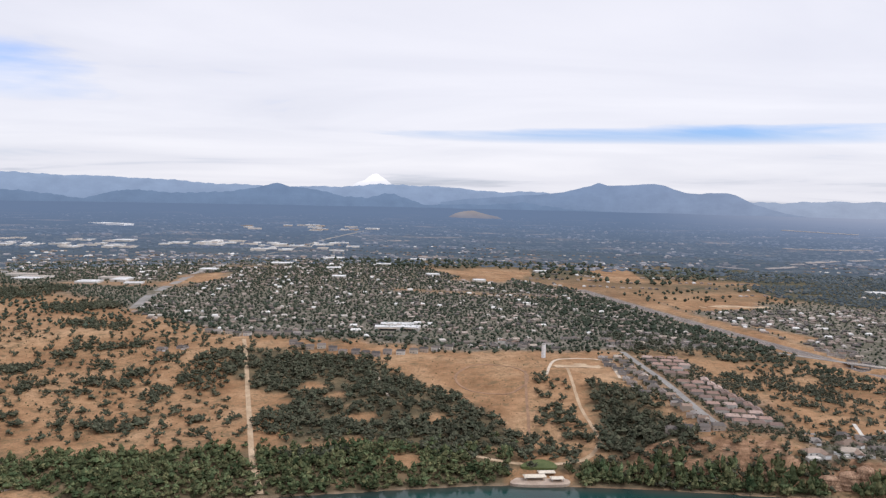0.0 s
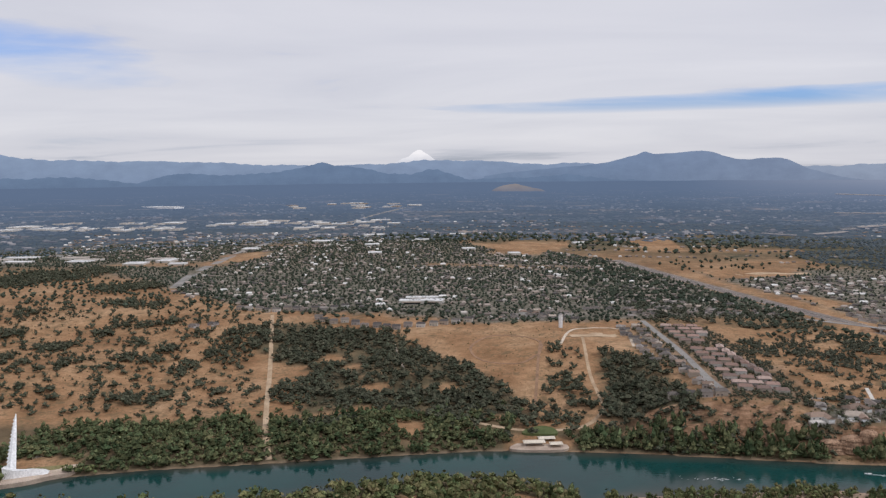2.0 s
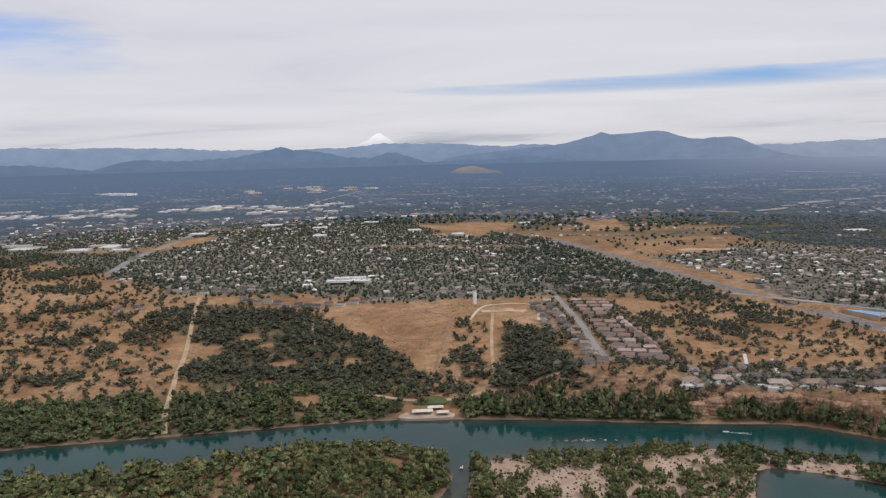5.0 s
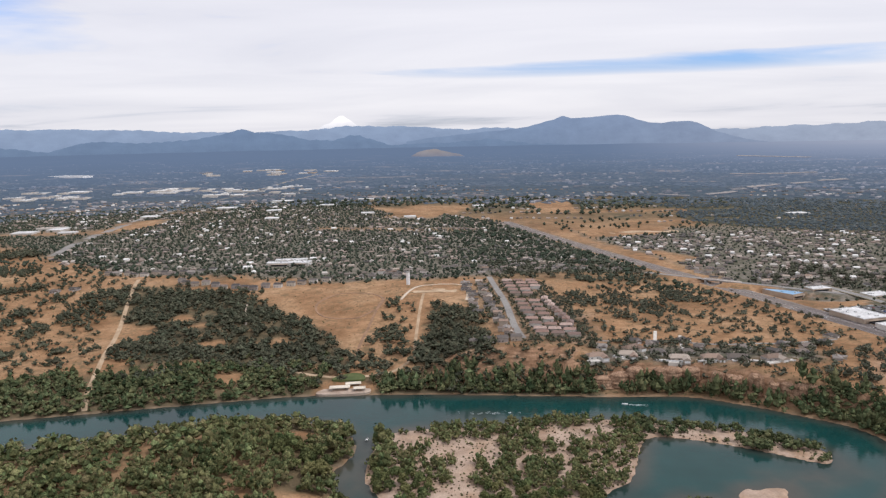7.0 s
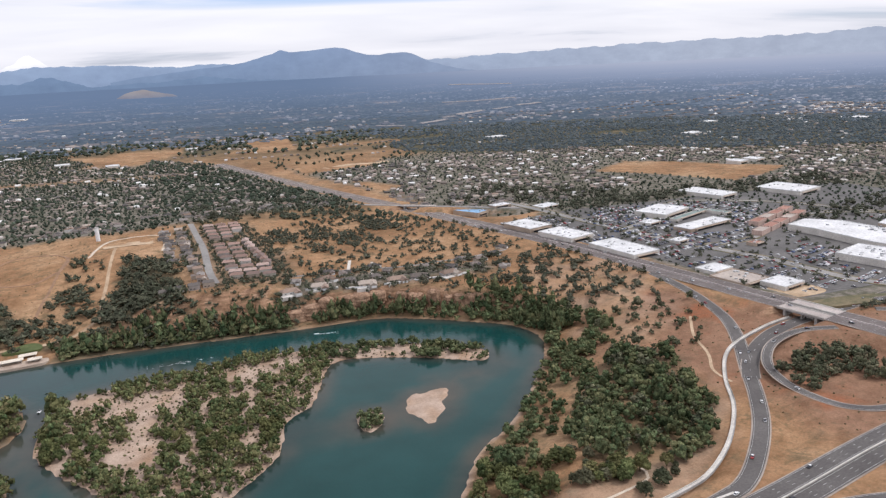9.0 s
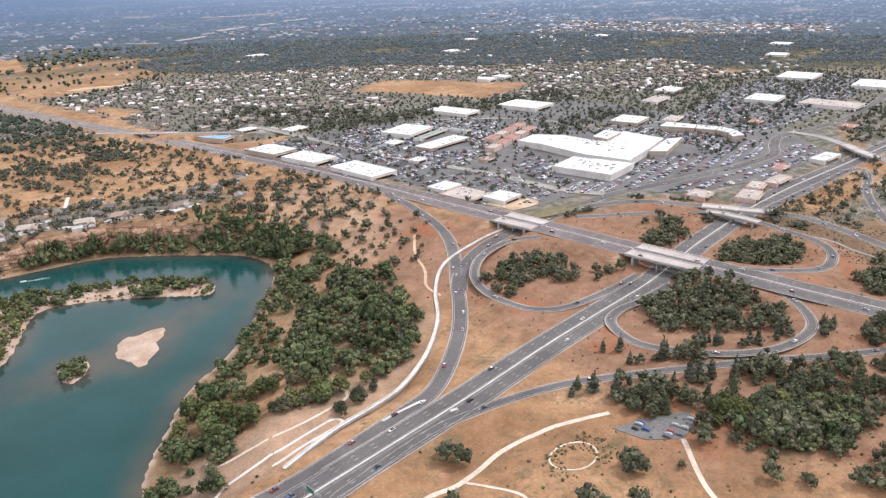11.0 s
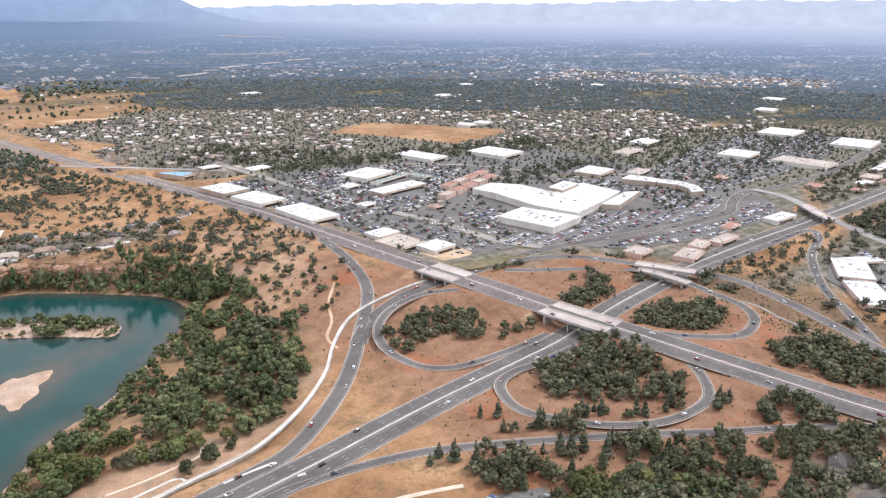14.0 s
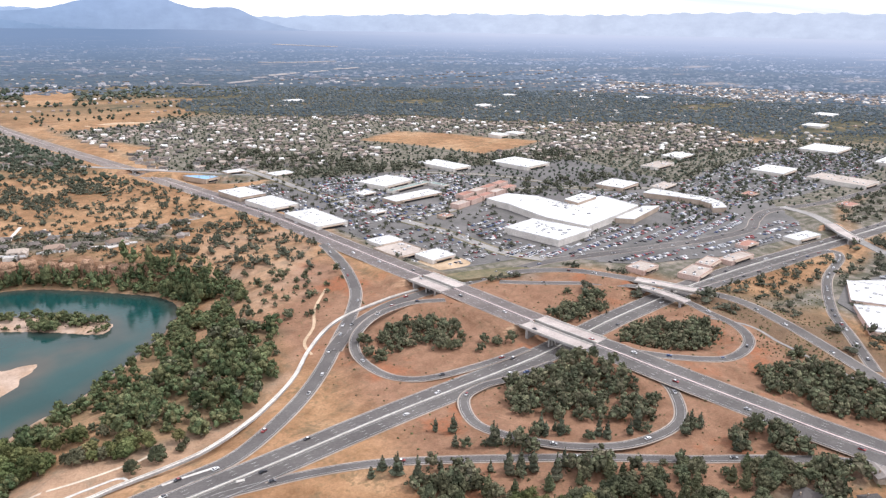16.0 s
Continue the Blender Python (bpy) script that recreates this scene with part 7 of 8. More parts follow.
MEDIAN_TREES = [(770, 400, 9, 7), (800, 372, 8, 9), (858, 372, 6, 6), (820, 330, 7, 9), (905, 360, 6, 6), (772, 225, 8, 9)]
for group, per, small, big, sort in ((ROW, 900, 2.6, 3.8, OAK), (MEDIAN_TREES, 150, 2.6, 4.8, OAK), (RIVER_GROVES, 150, 2.6, 6.2, RIVERSIDE), (GARDEN_TREES, 140, 4.0, 6.8, OAK), (NW_GROVES, 115, 2.6, 6.2, OAK), (SLOPE_GROVES, 66, 2.6, 6.6, OAK), (BLUFF_GROVES, 120, 1.8, 4.8, OAK), (VERGE_CONIFERS, 170, 2.2, 4.6, CONIFER), (VERGE_OAKS, 150, 2.6, 5.8, OAK)):
    ZONES += [(oval(*g), per, small, big, sort, None) for g in group]
pts = []
for poly, per, small, big, sort, keep in ZONES:
    p = scatter(rng, poly, per, keep, 3.0 if poly is not ISLAND and poly is not BUSHY else 1.0)
    ok = no_building(p[:, 0], p[:, 1])
    for b in BARE + CLEARINGS:
        ok &= ~inside(p[:, 0], p[:, 1], b)
    p = p[ok]
    r = small + (big - small) * rng.beta(1.6, 1.8, len(p))
    pts.append(np.column_stack([p, r, np.full(len(p), RIVERSIDE if sort == TALL else sort), np.full(len(p), 1.7 if sort == TALL else 1.0)]))
pts = np.concatenate(pts)
pts = np.column_stack([pts[:, :4], height(pts[:, 0], pts[:, 1]) - 0.25, pts[:, 4]])

# the trees along the near reach of road and river stand singly, the rest are joined
NEAR_LINE = [(-140, 600), (-20, 540), (110, 520), (230, 380), (320, 330), (370, 215), (450, 190), (640, 130)]
nd, _ = near_line(pts[:, 0], pts[:, 1], NEAR_LINE, 5000)
pts = pts[np.argsort(nd)]
TREE_TAG = {OAK: ("oak_tree", "grey-green rounded oak in dry grass", M_OAK, M_OAKS), RIVERSIDE: ("riverside_tree", "olive-green leafy cottonwood near the river", M_COTTON, M_GROVE), CONIFER: ("conifer_tree", "slender blue-green conifer on the red verge", M_PINE, M_OAKS)}


def single_tree(sort, seed):
    """A tree of crown radius about 1 unit times its scale: trunk, limbs, crown."""
    r = np.random.RandomState(seed)
    name, label, leaf, _ = TREE_TAG[sort]
    ob = hold(name, label, "tree", "trees of the near reach")
    if sort == CONIFER:
        V, T = spire(r, 9.0, 3.0, 7, 40)
        s = Solid().tube([(0, 0, -0.6), (0, 0, 4), (0.1, 0, 9)], [0.28, 0.2, 0.05])
    else:
        V, T = crown(r, 20, 4.0, 4.4, 1.6, 1, 26, (0.2, 0.5))
        s = Solid().tube([(0, 0, -0.6), (0.15, 0.1, 1.6), (0.1, 0.2, 3.4)], [0.42, 0.32, 0.22], 7)
        for k in range(4):
            a = math.tau * k / 4 + r.uniform(-.4, .4)
            s.tube([(0.1, 0.1, 1.9), (1.2 * math.cos(a), 1.2 * math.sin(a), 3.2), (2.3 * math.cos(a), 2.3 * math.sin(a), 4.4)], [0.2, 0.13, 0.06], 5)
    part("trunk", s, M_BARK, ob)
    part("crown", tri_mesh("crown", (V, T), leaf), leaf, ob)
    return ob


makers = {}
NEAR_N = 300
for n, (x, y, r, sort, z, tall) in enumerate(pts[:NEAR_N]):
    sort = int(sort)
    kind = (sort, n % (4 if sort != CONIFER else 3))
    k = r / 3.5 if sort != CONIFER else r / 3.0
    if kind not in makers:
        makers[kind] = single_tree(*kind)
        ob = makers[kind]
        ob.matrix_basis = pose(x, y, z, 0, 0, rng.uniform(0, 360))
        made = ob
    else:
        made = copy_thing(makers[kind], pose(x, y, z, 0, 0, rng.uniform(0, 360)))
    made.scale = (k, k, k * tall * rng.uniform(0.95, 1.35))

rest = pts[NEAR_N:]
away = np.hypot(rest[:, 0] - 150, rest[:, 1]) > 720
WOOD_LABEL = {OAK: "scattered grey-green oaks over dry grass and town", RIVERSIDE: "dense olive-green riverside trees and shrubs", CONIFER: "slender conifers on the red verge"}
for sort in (OAK, RIVERSIDE, CONIFER):
    leaf = TREE_TAG[sort][3]
    for is_far in (False, True):
        mine = rest[(rest[:, 3] == sort) & (away == is_far)]
        # the oaks of the eastern slopes are paler, by haze put into their colour
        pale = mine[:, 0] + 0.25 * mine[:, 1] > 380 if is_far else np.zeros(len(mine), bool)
        for v in range(4):
            some = mine[pale == (v % 2 == 0)][v // 2::2]
            if not is_far:
                some = mine[v::4]
            if sort == RIVERSIDE:
                # the dark groves line the north and east bank, the brighter trees stand south of the river
                some = mine[((mine[:, 0] > 165) | (mine[:, 1] > 710) | ((mine[:, 0] < -330) & (mine[:, 1] > 690))) == (v % 2 == 1)][v // 2::2]
            n = len(some)
            if not n:
                continue
            r = np.random.RandomState(60 + v + 10 * sort)
            if sort == CONIFER:
                V, T = spire(r, 9.0, 3.0, 5, 8)
                V = V / 3.0
            elif is_far:
                V, T = crown(r, 3, 4.0, 3.8, 1.0, 0, 10, (0.5, 1.1))
                V = V / 2.9
            else:
                V, T = crown(r, 8, 4.0, 4.4, 1.1, 1, 12, (0.3, 0.8))
                V = V / 3.15
            size = np.column_stack([some[:, 2] * rng.uniform(0.85, 1.2, n), some[:, 2] * rng.uniform(0.85, 1.2, n), some[:, 2] * some[:, 5] * (rng.uniform(0.8, 1.25, n) if is_far else rng.uniform(0.95, 1.4, n))])
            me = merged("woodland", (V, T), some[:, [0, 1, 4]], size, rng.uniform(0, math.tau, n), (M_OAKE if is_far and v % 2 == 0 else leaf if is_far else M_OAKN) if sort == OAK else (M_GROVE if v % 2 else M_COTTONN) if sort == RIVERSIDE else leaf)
            tagged(new("woodland", me), WOOD_LABEL[sort], "trees", kind="stuff")

# dry brush over the open slopes and verges
bp = []
for poly, per in ((REDSOIL, 70), ([(230, 300), (430, 215), (480, 150), (420, 60), (280, 120)], 60), ([(280, 330), (400, 380), (440, 480), (380, 560), (400, 640), (480, 820), (350, 800), (330, 440)], 90), ([(-1000, 830), (-430, 840), (-560, 1100), (-620, 1240), (-1050, 1250)], 60),
                  ([(-20, 775), (330, 720), (420, 700), (400, 830), (-20, 840)], 240), ([(807, 291), (835, 250), (813, 195), (796, 211), (756, 242)], 420), (ISLAND, 420), (oval(388, 197, 25, 15), 1500), (BUSHY, 200), ([(135, 860), (520, 900), (450, 1130), (200, 1160)], 40), ([(-280, 850), (-60, 850), (-60, 1180), (-270, 1180)], 40), ([(690, 440), (850, 410), (1000, 395), (900, 280), (800, 200), (760, 300)], 340), ([(430, 250), (660, 160), (700, 60), (480, 100)], 90)):
    p = scatter(rng, poly, per, patchy(55, 80, -0.35), 1.0)
    bp.append(np.column_stack([p, (0.35 + 1.0 * rng.beta(1.3, 2.6, len(p))) * (1.25 if poly is ISLAND else 1.0)]))
bp = np.concatenate(bp)
bp = bp[no_building(bp[:, 0], bp[:, 1], 0.5)]
V, T = lump(np.random.RandomState(3), 1, 0.4)
n = len(bp)
me = merged("brush", (V * [1, 1, 0.7] + [0, 0, 0.4], T), np.column_stack([bp[:, :2], height(bp[:, 0], bp[:, 1])]), np.column_stack([bp[:, 2] * rng.uniform(0.8, 1.5, n), bp[:, 2], bp[:, 2]]), rng.uniform(0, math.tau, n), M_BRUSH)
tagged(new("brush", me), "low dry olive brush dotted over open ground", "brush", kind="stuff")

# town trees and the far woods
FAR = [(TOWN[1], 74, 1.4, 4.8, patchy(130, 62, -1.1)), ([(-640, 1300), (-440, 1240), (-250, 1200), (-100, 1195), (40, 1205), (60, 1240), (-80, 1260), (-440, 1300), (-640, 1370)], 40, 1.8, 5.2, patchy(60, 65, -0.5)), (TOWN[4], 46, 1.4, 3.8, None), ([(-1100, 1330), (-640, 1280), (-640, 1420), (-900, 1560), (-1900, 2050), (-1900, 1700)], 15, 2.8, 6.5, patchy(200, 61, -0.3)),
       ([(40, 1430), (270, 1430), (120, 2050), (-150, 2450), (-20, 1900)], 18, 3.4, 7.4, None), ([(620, 1990), (1100, 2050), (2700, 2800), (3600, 2700), (3600, 3400), (1200, 3200), (500, 2650)], 9, 3.5, 7, lambda X, Y: ~wood_belt(X, Y)),
       ([(-600, 2600), (400, 2300), (1300, 3300), (600, 3900), (-1500, 3900), (-1000, 3500)], 9, 4.6, 10.6, patchy(420, 63, -0.7)), ([(1300, 3200), (3600, 3300), (3200, 1600), (4300, 1600), (3600, 4000), (600, 3900)], 5, 6, 12, patchy(520, 64, -0.6)),
       ([(-3200, 2100), (-2300, 2000), (-2400, 3000), (-3300, 3100)], 6, 4.6, 10.6, None), ([(1000, 60), (2500, 400), (3400, 1500), (2500, 1000), (1500, 420)], 11, 3.4, 7.4, None),
       ([(200, 2060), (380, 1620), (620, 1960), (420, 2300)], 12, 3.4, 6.8, patchy(160, 66, -0.2)), ([(235, 1640), (330, 1380), (395, 1215), (420, 1130), (200, 1160), (150, 1400)], 34, 3.0, 6.4, patchy(110, 68, -0.5)),
       ([(-1500, 1500), (-640, 1290), (-640, 1420), (-900, 1700), (-1500, 2000)], 16, 2.2, 5.0, patchy(120, 73, -0.3)),
       ([(700, 1850), (2900, 400), (3300, 600), (2600, 2300), (1000, 3100), (500, 2300)], 52, 2.0, 7.4, wood_belt)]
fp = []
for poly, per, small, big, keep in FAR:
    p = scatter(rng, poly, per, keep, 2.0, per > 3)
    ok = np.ones(len(p), bool)
    for b in BARE:
        ok &= ~inside(p[:, 0], p[:, 1], b)
    ok &= ~open_land(p[:, 0], p[:, 1]) | (rng.rand(len(p)) < 0.12)
    p = p[ok]
    p = p[no_building(p[:, 0], p[:, 1], 0.5)]
    fp.append(np.column_stack([p, small + (big - small) * rng.beta(1.6, 2.0, len(p))]))
fp = np.concatenate(fp)
reach = np.hypot(fp[:, 0] - 60, fp[:, 1])
fp = fp[(reach < 2960) | ((fp[:, 0] < 0) & (rng.rand(len(fp)) < np.exp(-(reach - 2700) / 400.0)))]
fp[:, 2] *= np.where(np.hypot(fp[:, 0] - 60, fp[:, 1]) > 2900, 0.75, 1.0)
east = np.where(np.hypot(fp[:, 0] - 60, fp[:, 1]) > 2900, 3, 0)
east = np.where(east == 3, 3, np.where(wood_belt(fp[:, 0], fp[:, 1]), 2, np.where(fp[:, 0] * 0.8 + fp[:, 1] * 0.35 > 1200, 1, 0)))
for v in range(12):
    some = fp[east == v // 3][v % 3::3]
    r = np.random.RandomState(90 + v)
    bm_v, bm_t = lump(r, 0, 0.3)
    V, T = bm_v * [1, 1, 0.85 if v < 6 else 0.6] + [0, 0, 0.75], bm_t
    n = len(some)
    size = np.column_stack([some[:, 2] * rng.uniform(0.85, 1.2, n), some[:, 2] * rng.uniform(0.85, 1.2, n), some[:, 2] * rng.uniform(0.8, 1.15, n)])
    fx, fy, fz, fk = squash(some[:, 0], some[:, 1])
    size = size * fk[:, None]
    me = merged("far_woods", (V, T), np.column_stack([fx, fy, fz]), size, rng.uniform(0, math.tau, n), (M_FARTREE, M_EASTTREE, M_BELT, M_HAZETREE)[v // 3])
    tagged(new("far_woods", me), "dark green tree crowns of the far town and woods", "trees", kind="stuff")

# ---- bridges ----
def bridge(name, line, y0, y1, wide, shifts, label, deep=1.6):
    """Concrete decks on piers, with parapets and abutments."""
    span = line[(line[:, 1] > y0 - 4) & (line[:, 1] < y1 + 4)]
    ob = hold(name, label, "bridge")
    for sh in shifts:
        for nm, w, lift, thick, off, m in (("deck", wide, 0.02, deep, 0, M_GREYCON), ("roadway", wide - 2.4, 0.1, 0.2, 0, M_DECK), ("parapet", 0.45, 1.05, 1.3, -wide / 2 + 0.25, M_CONCRETE), ("parapet", 0.45, 1.05, 1.3, wide / 2 - 0.25, M_CONCRETE)):
            ribbon(nm, span, w, m, lift, sh + off, thick, ob)
        mid = span[len(span) // 2]
        v = span[-1] - span[0]
        v = v[:2] / np.linalg.norm(v[:2])
        nr = np.array([v[1], -v[0]])
        for k in (-1, 0, 1):
            c = mid[:2] + nr * (sh + k * wide * 0.3)
            part("pier", Solid().tube([(c[0], c[1], mid[2] - 14), (c[0], c[1], mid[2] - deep)], [0.7, 0.7], 10), M_GREYCON, ob)
        for end in (span[1], span[-2]):
            c = end[:2] + nr * sh
            a, b = nr * wide / 2, v * 1.2
            s = Solid().prism([tuple(c - a - b), tuple(c + a - b), tuple(c + a + b), tuple(c - a + b)], end[2] - 10, end[2] - 0.6)
            part("abutment", s, M_GREYCON, ob)
    return ob


bridge("freeway_bridge", FREEWAY, 316, 378, 14.0, (-9.6, 9.6), "twin pale concrete freeway bridges over the highway")
bridge("freeway_bridge", FREEWAY, 484, 532, 14.0, (-9.6, 9.6), "twin pale concrete freeway bridges over the town road")
bridge("road_bridge", FLYOVER, 366, 424, 13.0, (0,), "pale concrete road bridge over the highway")
bridge("ramp_bridge", LOOP_NE, 356, 412, 10.0, (0,), "narrow pale concrete ramp bridge over the highway")
bridge("road_bridge", CROSSRD, 415, 480, 15.0, (0,), "pale concrete road bridge over the highway")

bridge("road_bridge", NORTHX, 1212, 1246, 11.0, (0,), "pale concrete road bridge over the freeway")

# ---- sandstone buttresses of the bluff ----
def buttress(wide, high, seed):
    r = np.random.RandomState(seed)
    s, rings, segs = Solid(), 13, 22
    ph = r.uniform(0, 20, 3)
    for k in range(rings):
        t = k / (rings - 1)
        ledge = 1 + 0.045 * math.sin(k * 2.4 + ph[0])
        rad = wide / 2 * (1.12 - 0.26 * t**2) * ledge if k < rings - 1 else wide * 0.26
        for q in range(segs):
            a = math.tau * q / segs
            n = 1 + 0.34 * noise.noise(Vector((math.cos(a) * 1.5 + ph[0], math.sin(a) * 1.5 + ph[1], t * 1.2 + ph[2]))) + 0.22 * noise.noise(Vector((math.cos(a) * 4.2 + ph[1], math.sin(a) * 4.2 + ph[2], t * 1.3 + ph[0])))
            s.v.append((math.cos(a) * rad * n, math.sin(a) * rad * n * 0.8, high * t + 0.04 * math.sin(a * 2 + ph[1]) * t))
    for k in range(rings - 1):
        for q in range(segs):
            a, b = k * segs + q, k * segs + (q + 1) % segs
            s.f.append((a, b, b + segs, a + segs))
    s.f.append(tuple((rings - 1) * segs + q for q in range(segs)))
    return s.mesh("rock_buttress", M_ROCK)


rock_meshes = [buttress(w, 1.0, k) for k, w in enumerate((1.0, 1.0, 1.0, 1.0, 1.0))]
r = np.random.RandomState(31)
bank = R_BANK[(R_BANK[:, 0] > 150) & (R_BANK[:, 0] < 352) & (R_BANK[:, 1] > 668)]
step = np.r_[0, np.cumsum(np.linalg.norm(np.diff(bank, axis=0), axis=1))]
s_at = 0.0
while s_at < step[-1] - 4:
    p = np.array([np.interp(s_at, step, bank[:, c]) for c in range(2)])
    q = np.array([np.interp(s_at + 6, step, bank[:, c]) for c in range(2)])
    v = (q - p) / np.linalg.norm(q - p)
    off = r.uniform(20, 28)
    c = p + np.array([-v[1], v[0]]) * off
    zt = float(height(np.array([c[0] - v[1] * 14]), np.array([c[1] + v[0] * 14]))[0])
    zb = 1.5
    w = r.uniform(12, 22)
    hgt = max(8.0, zt - zb - r.uniform(0.5, 5))
    ob = new("rock_buttress", rock_meshes[r.randint(5)])
    ob.matrix_basis = pose(c[0], c[1], zb, 0, 0, math.degrees(math.atan2(v[1], v[0])) + r.uniform(-20, 20)) @ Matrix.Diagonal((w, w * 0.9, hgt, 1))
    tagged(ob, "banded orange sandstone buttress of the river bluff", "rock", "buttresses of the bluff")
    s_at += w * r.uniform(0.7, 1.35)

# pale garden walls and terraces of the villas along the bluff's edge
for line, high in ((((170, 808), (186, 801), (206, 799)), 1.6), (((212, 797), (230, 791), (250, 789)), 2.2), (((258, 789), (274, 789), (290, 791)), 1.8), (((296, 790), (318, 788), (336, 783)), 2.0), (((344, 786), (362, 788)), 1.6)):
    base = draped([(x, y + 3) for x, y in line], 0.1, 3.0)
    base[:, 2] = base[:, 2].max()
    tw = tagged(ribbon("terrace", base, 7.0, M_CONCRETE, 0.25, -1.5, 4.0), "pale paved terrace at the bluff edge", "terrace", kind="structure")
    ribbon("wall", base, 0.4, M_WHITE, 0.25 + 0.5 * high, 1.8, high, tw)

# ---- sign gantry over the highway ----
g = hold("sign_gantry", "grey steel truss with a sign over the highway", "sign gantry", "", pose(249, 257, 22.2, 0, 0, 12))
for y in (-14.5, 0.5):
    part("post", Solid().tube([(0, y, 0), (0, y, 7.5)], [0.3, 0.25], 8), M_STEEL, g)
for z in (6.2, 7.4):
    for x in (-0.5, 0.5):
        part("chord", Solid().tube([(x, -14.6, z), (x, 0.6, z)], [0.12, 0.12], 5), M_STEEL, g)
lat = Solid()
for k in range(10):
    lat.tube([(0.5, -14.5 + 1.5 * k, 6.2 + 1.2 * (k % 2)), (0.5, -13 + 1.5 * k, 7.4 - 1.2 * (k % 2))], [0.07, 0.07], 4)
part("lattice", lat, M_STEEL, g)
part("sign_panel", Solid().box(-0.75, -9.5, 5.6, -0.6, -3.5, 8.4), M_SIGN, g)

# ---- cars ----
def car(kind):
    ob = hold("car", ["small passenger car on the asphalt", "tall pickup or van on the asphalt"][kind], "car", "cars on roads and lots")
    w, h = 0.92, (0.85, 1.1)[kind]
    L = (2.25, 2.5)[kind]
    prof = [(-L, 0.3), (L, 0.3), (L, 0.7), (L * 0.75, h), (-L * 0.92, h * 1.02), (-L, 0.75)]
    s = Solid()
    n = len(prof)
    s.add([(x, -w, z) for x, z in prof] + [(x, w, z) for x, z in prof], [tuple(range(n))[::-1], tuple(range(n, 2 * n))] + [(k, (k + 1) % n, (k + 1) % n + n, k + n) for k in range(n)][:])
    part("body", s, M_CAR, ob)
    c = [(L * 0.42, h), (L * 0.12, h + 0.52), (-L * 0.55, h + 0.55), (-L * 0.85, h)]
    s = Solid().add([(x, -w * 0.9, z) for x, z in c] + [(x, w * 0.9, z) for x, z in c], [(3, 2, 1, 0), (4, 5, 6, 7), (0, 1, 5, 4), (1, 2, 6, 5), (2, 3, 7, 6)])
    part("glasshouse", s, M_GLASS, ob)
    part("roof_panel", Solid().box(-L * 0.55, -w * 0.86, h + 0.53, L * 0.12, w * 0.86, h + 0.6), M_CAR, ob)
    wheel = Solid().tube([(0, -0.12, 0), (0, 0.12, 0)], [0.33, 0.33], 10).mesh("wheel", M_TYRE)
    for x in (-L * 0.62, L * 0.62):
        for y in (-w, w):
            part("wheel", wheel, M_TYRE, ob).location = (x, y, 0.33)
    return ob


rng = np.random.RandomState(77)
car_spots = []


def along(line, s, shift):
    seg = np.r_[0, np.cumsum(np.linalg.norm(np.diff(line[:, :2], axis=0), axis=1))]
    p = np.array([np.interp(s, seg, line[:, c]) for c in range(3)])
    q = np.array([np.interp(s + 4, seg, line[:, c]) for c in range(3)])
    v = (q - p)[:2] / np.linalg.norm((q - p)[:2])
    return p[0] + v[1] * shift, p[1] - v[0] * shift, p[2], math.degrees(math.atan2(v[1], v[0])), seg[-1]


for line, lanes, gap in ((FREEWAY, (-13, -9.2, -5.5, 5.5, 9.2, 13), 46), (HIGHWAY, (-10.4, -7, -3.6, 3.6, 7, 10.4), 50), (RAMP_NW, (-2.4, 2.4), 50), (RAMP_SOUTH, (0,), 70), (LOOP_NW, (0,), 60), (LOOP_SW, (0,), 90), (UNDERPASS, (-3.5, 3.5), 34), (FLYOVER, (-3, 3), 40), (RAMP_EAST, (0,), 22), (LOOP_NE, (0,), 80)):
    s, total = 30.0, along(line, 0, 0)[4]
    while s < total - 20:
        sh = lanes[rng.randint(len(lanes))]
        x, y, z, a, _ = along(line, s, sh)
        if abs(x) < 1400 and y < 1300:
            car_spots.append((x, y, z + 0.14, a + (180 if sh < 0 else 0)))
        s += gap * rng.uniform(0.4, 1.6)
road_cars = len(car_spots)
for poly, turn, fill in ((LOT_SOUTH, 10, 0.75), (LOT_MAIN, 22, 0.8), (LOT_WEST, 20, 0.7), (LOT_SMALL, 14, 0.3), (LOT_STORES, 14, 0.4), (LOT_EAST, 18, 0.42), ([(930, 300), (985, 330), (1060, 330), (1010, 270), (930, 200), (895, 215)], 40, 0.35), (LOTS_SW, 20, 0.2)):
    p = np.array(poly, float)
    cen = p.mean(0)
    c, s = math.cos(radians(turn)), math.sin(radians(turn))
    gx, gy = np.meshgrid(np.arange(-420, 420, 2.8), np.arange(-300, 300, 9.0))
    gy = gy + (np.arange(gx.shape[0])[:, None] % 2) * 3.6 * -1
    keep = (rng.rand(*gx.shape) < fill * np.clip(1 + 0.8 * ripple(gx, gy, 90, 33), 0, 1.4)) & (np.arange(gx.shape[1])[None] % 24 > 1)
    gx, gy = gx[keep], gy[keep]
    X, Y = cen[0] + c * gx - s * gy, cen[1] + s * gx + c * gy
    ok = inside(X, Y, p)
    for fx, fy, fr in footprints:
        ok &= np.hypot(X - fx, Y - fy) > fr * 0.86 + 3
    zz = PAD_Z + 0.46 if poly not in (LOTS_SW,) else float(height(np.array([445.0]), np.array([187.0]))[0]) + 0.37
    if poly[0] == (930, 300):
        zz = 27.02
    for x, y in zip(X[ok], Y[ok]):
        car_spots.append((x, y, zz, turn + 90 + rng.uniform(-2, 2)))
parked = car_spots[road_cars:]
parked.sort(key=lambda q: math.hypot(q[0] - 560, q[1] - 420))
single = car_spots[:road_cars] + parked[: max(0, 290 - road_cars)]
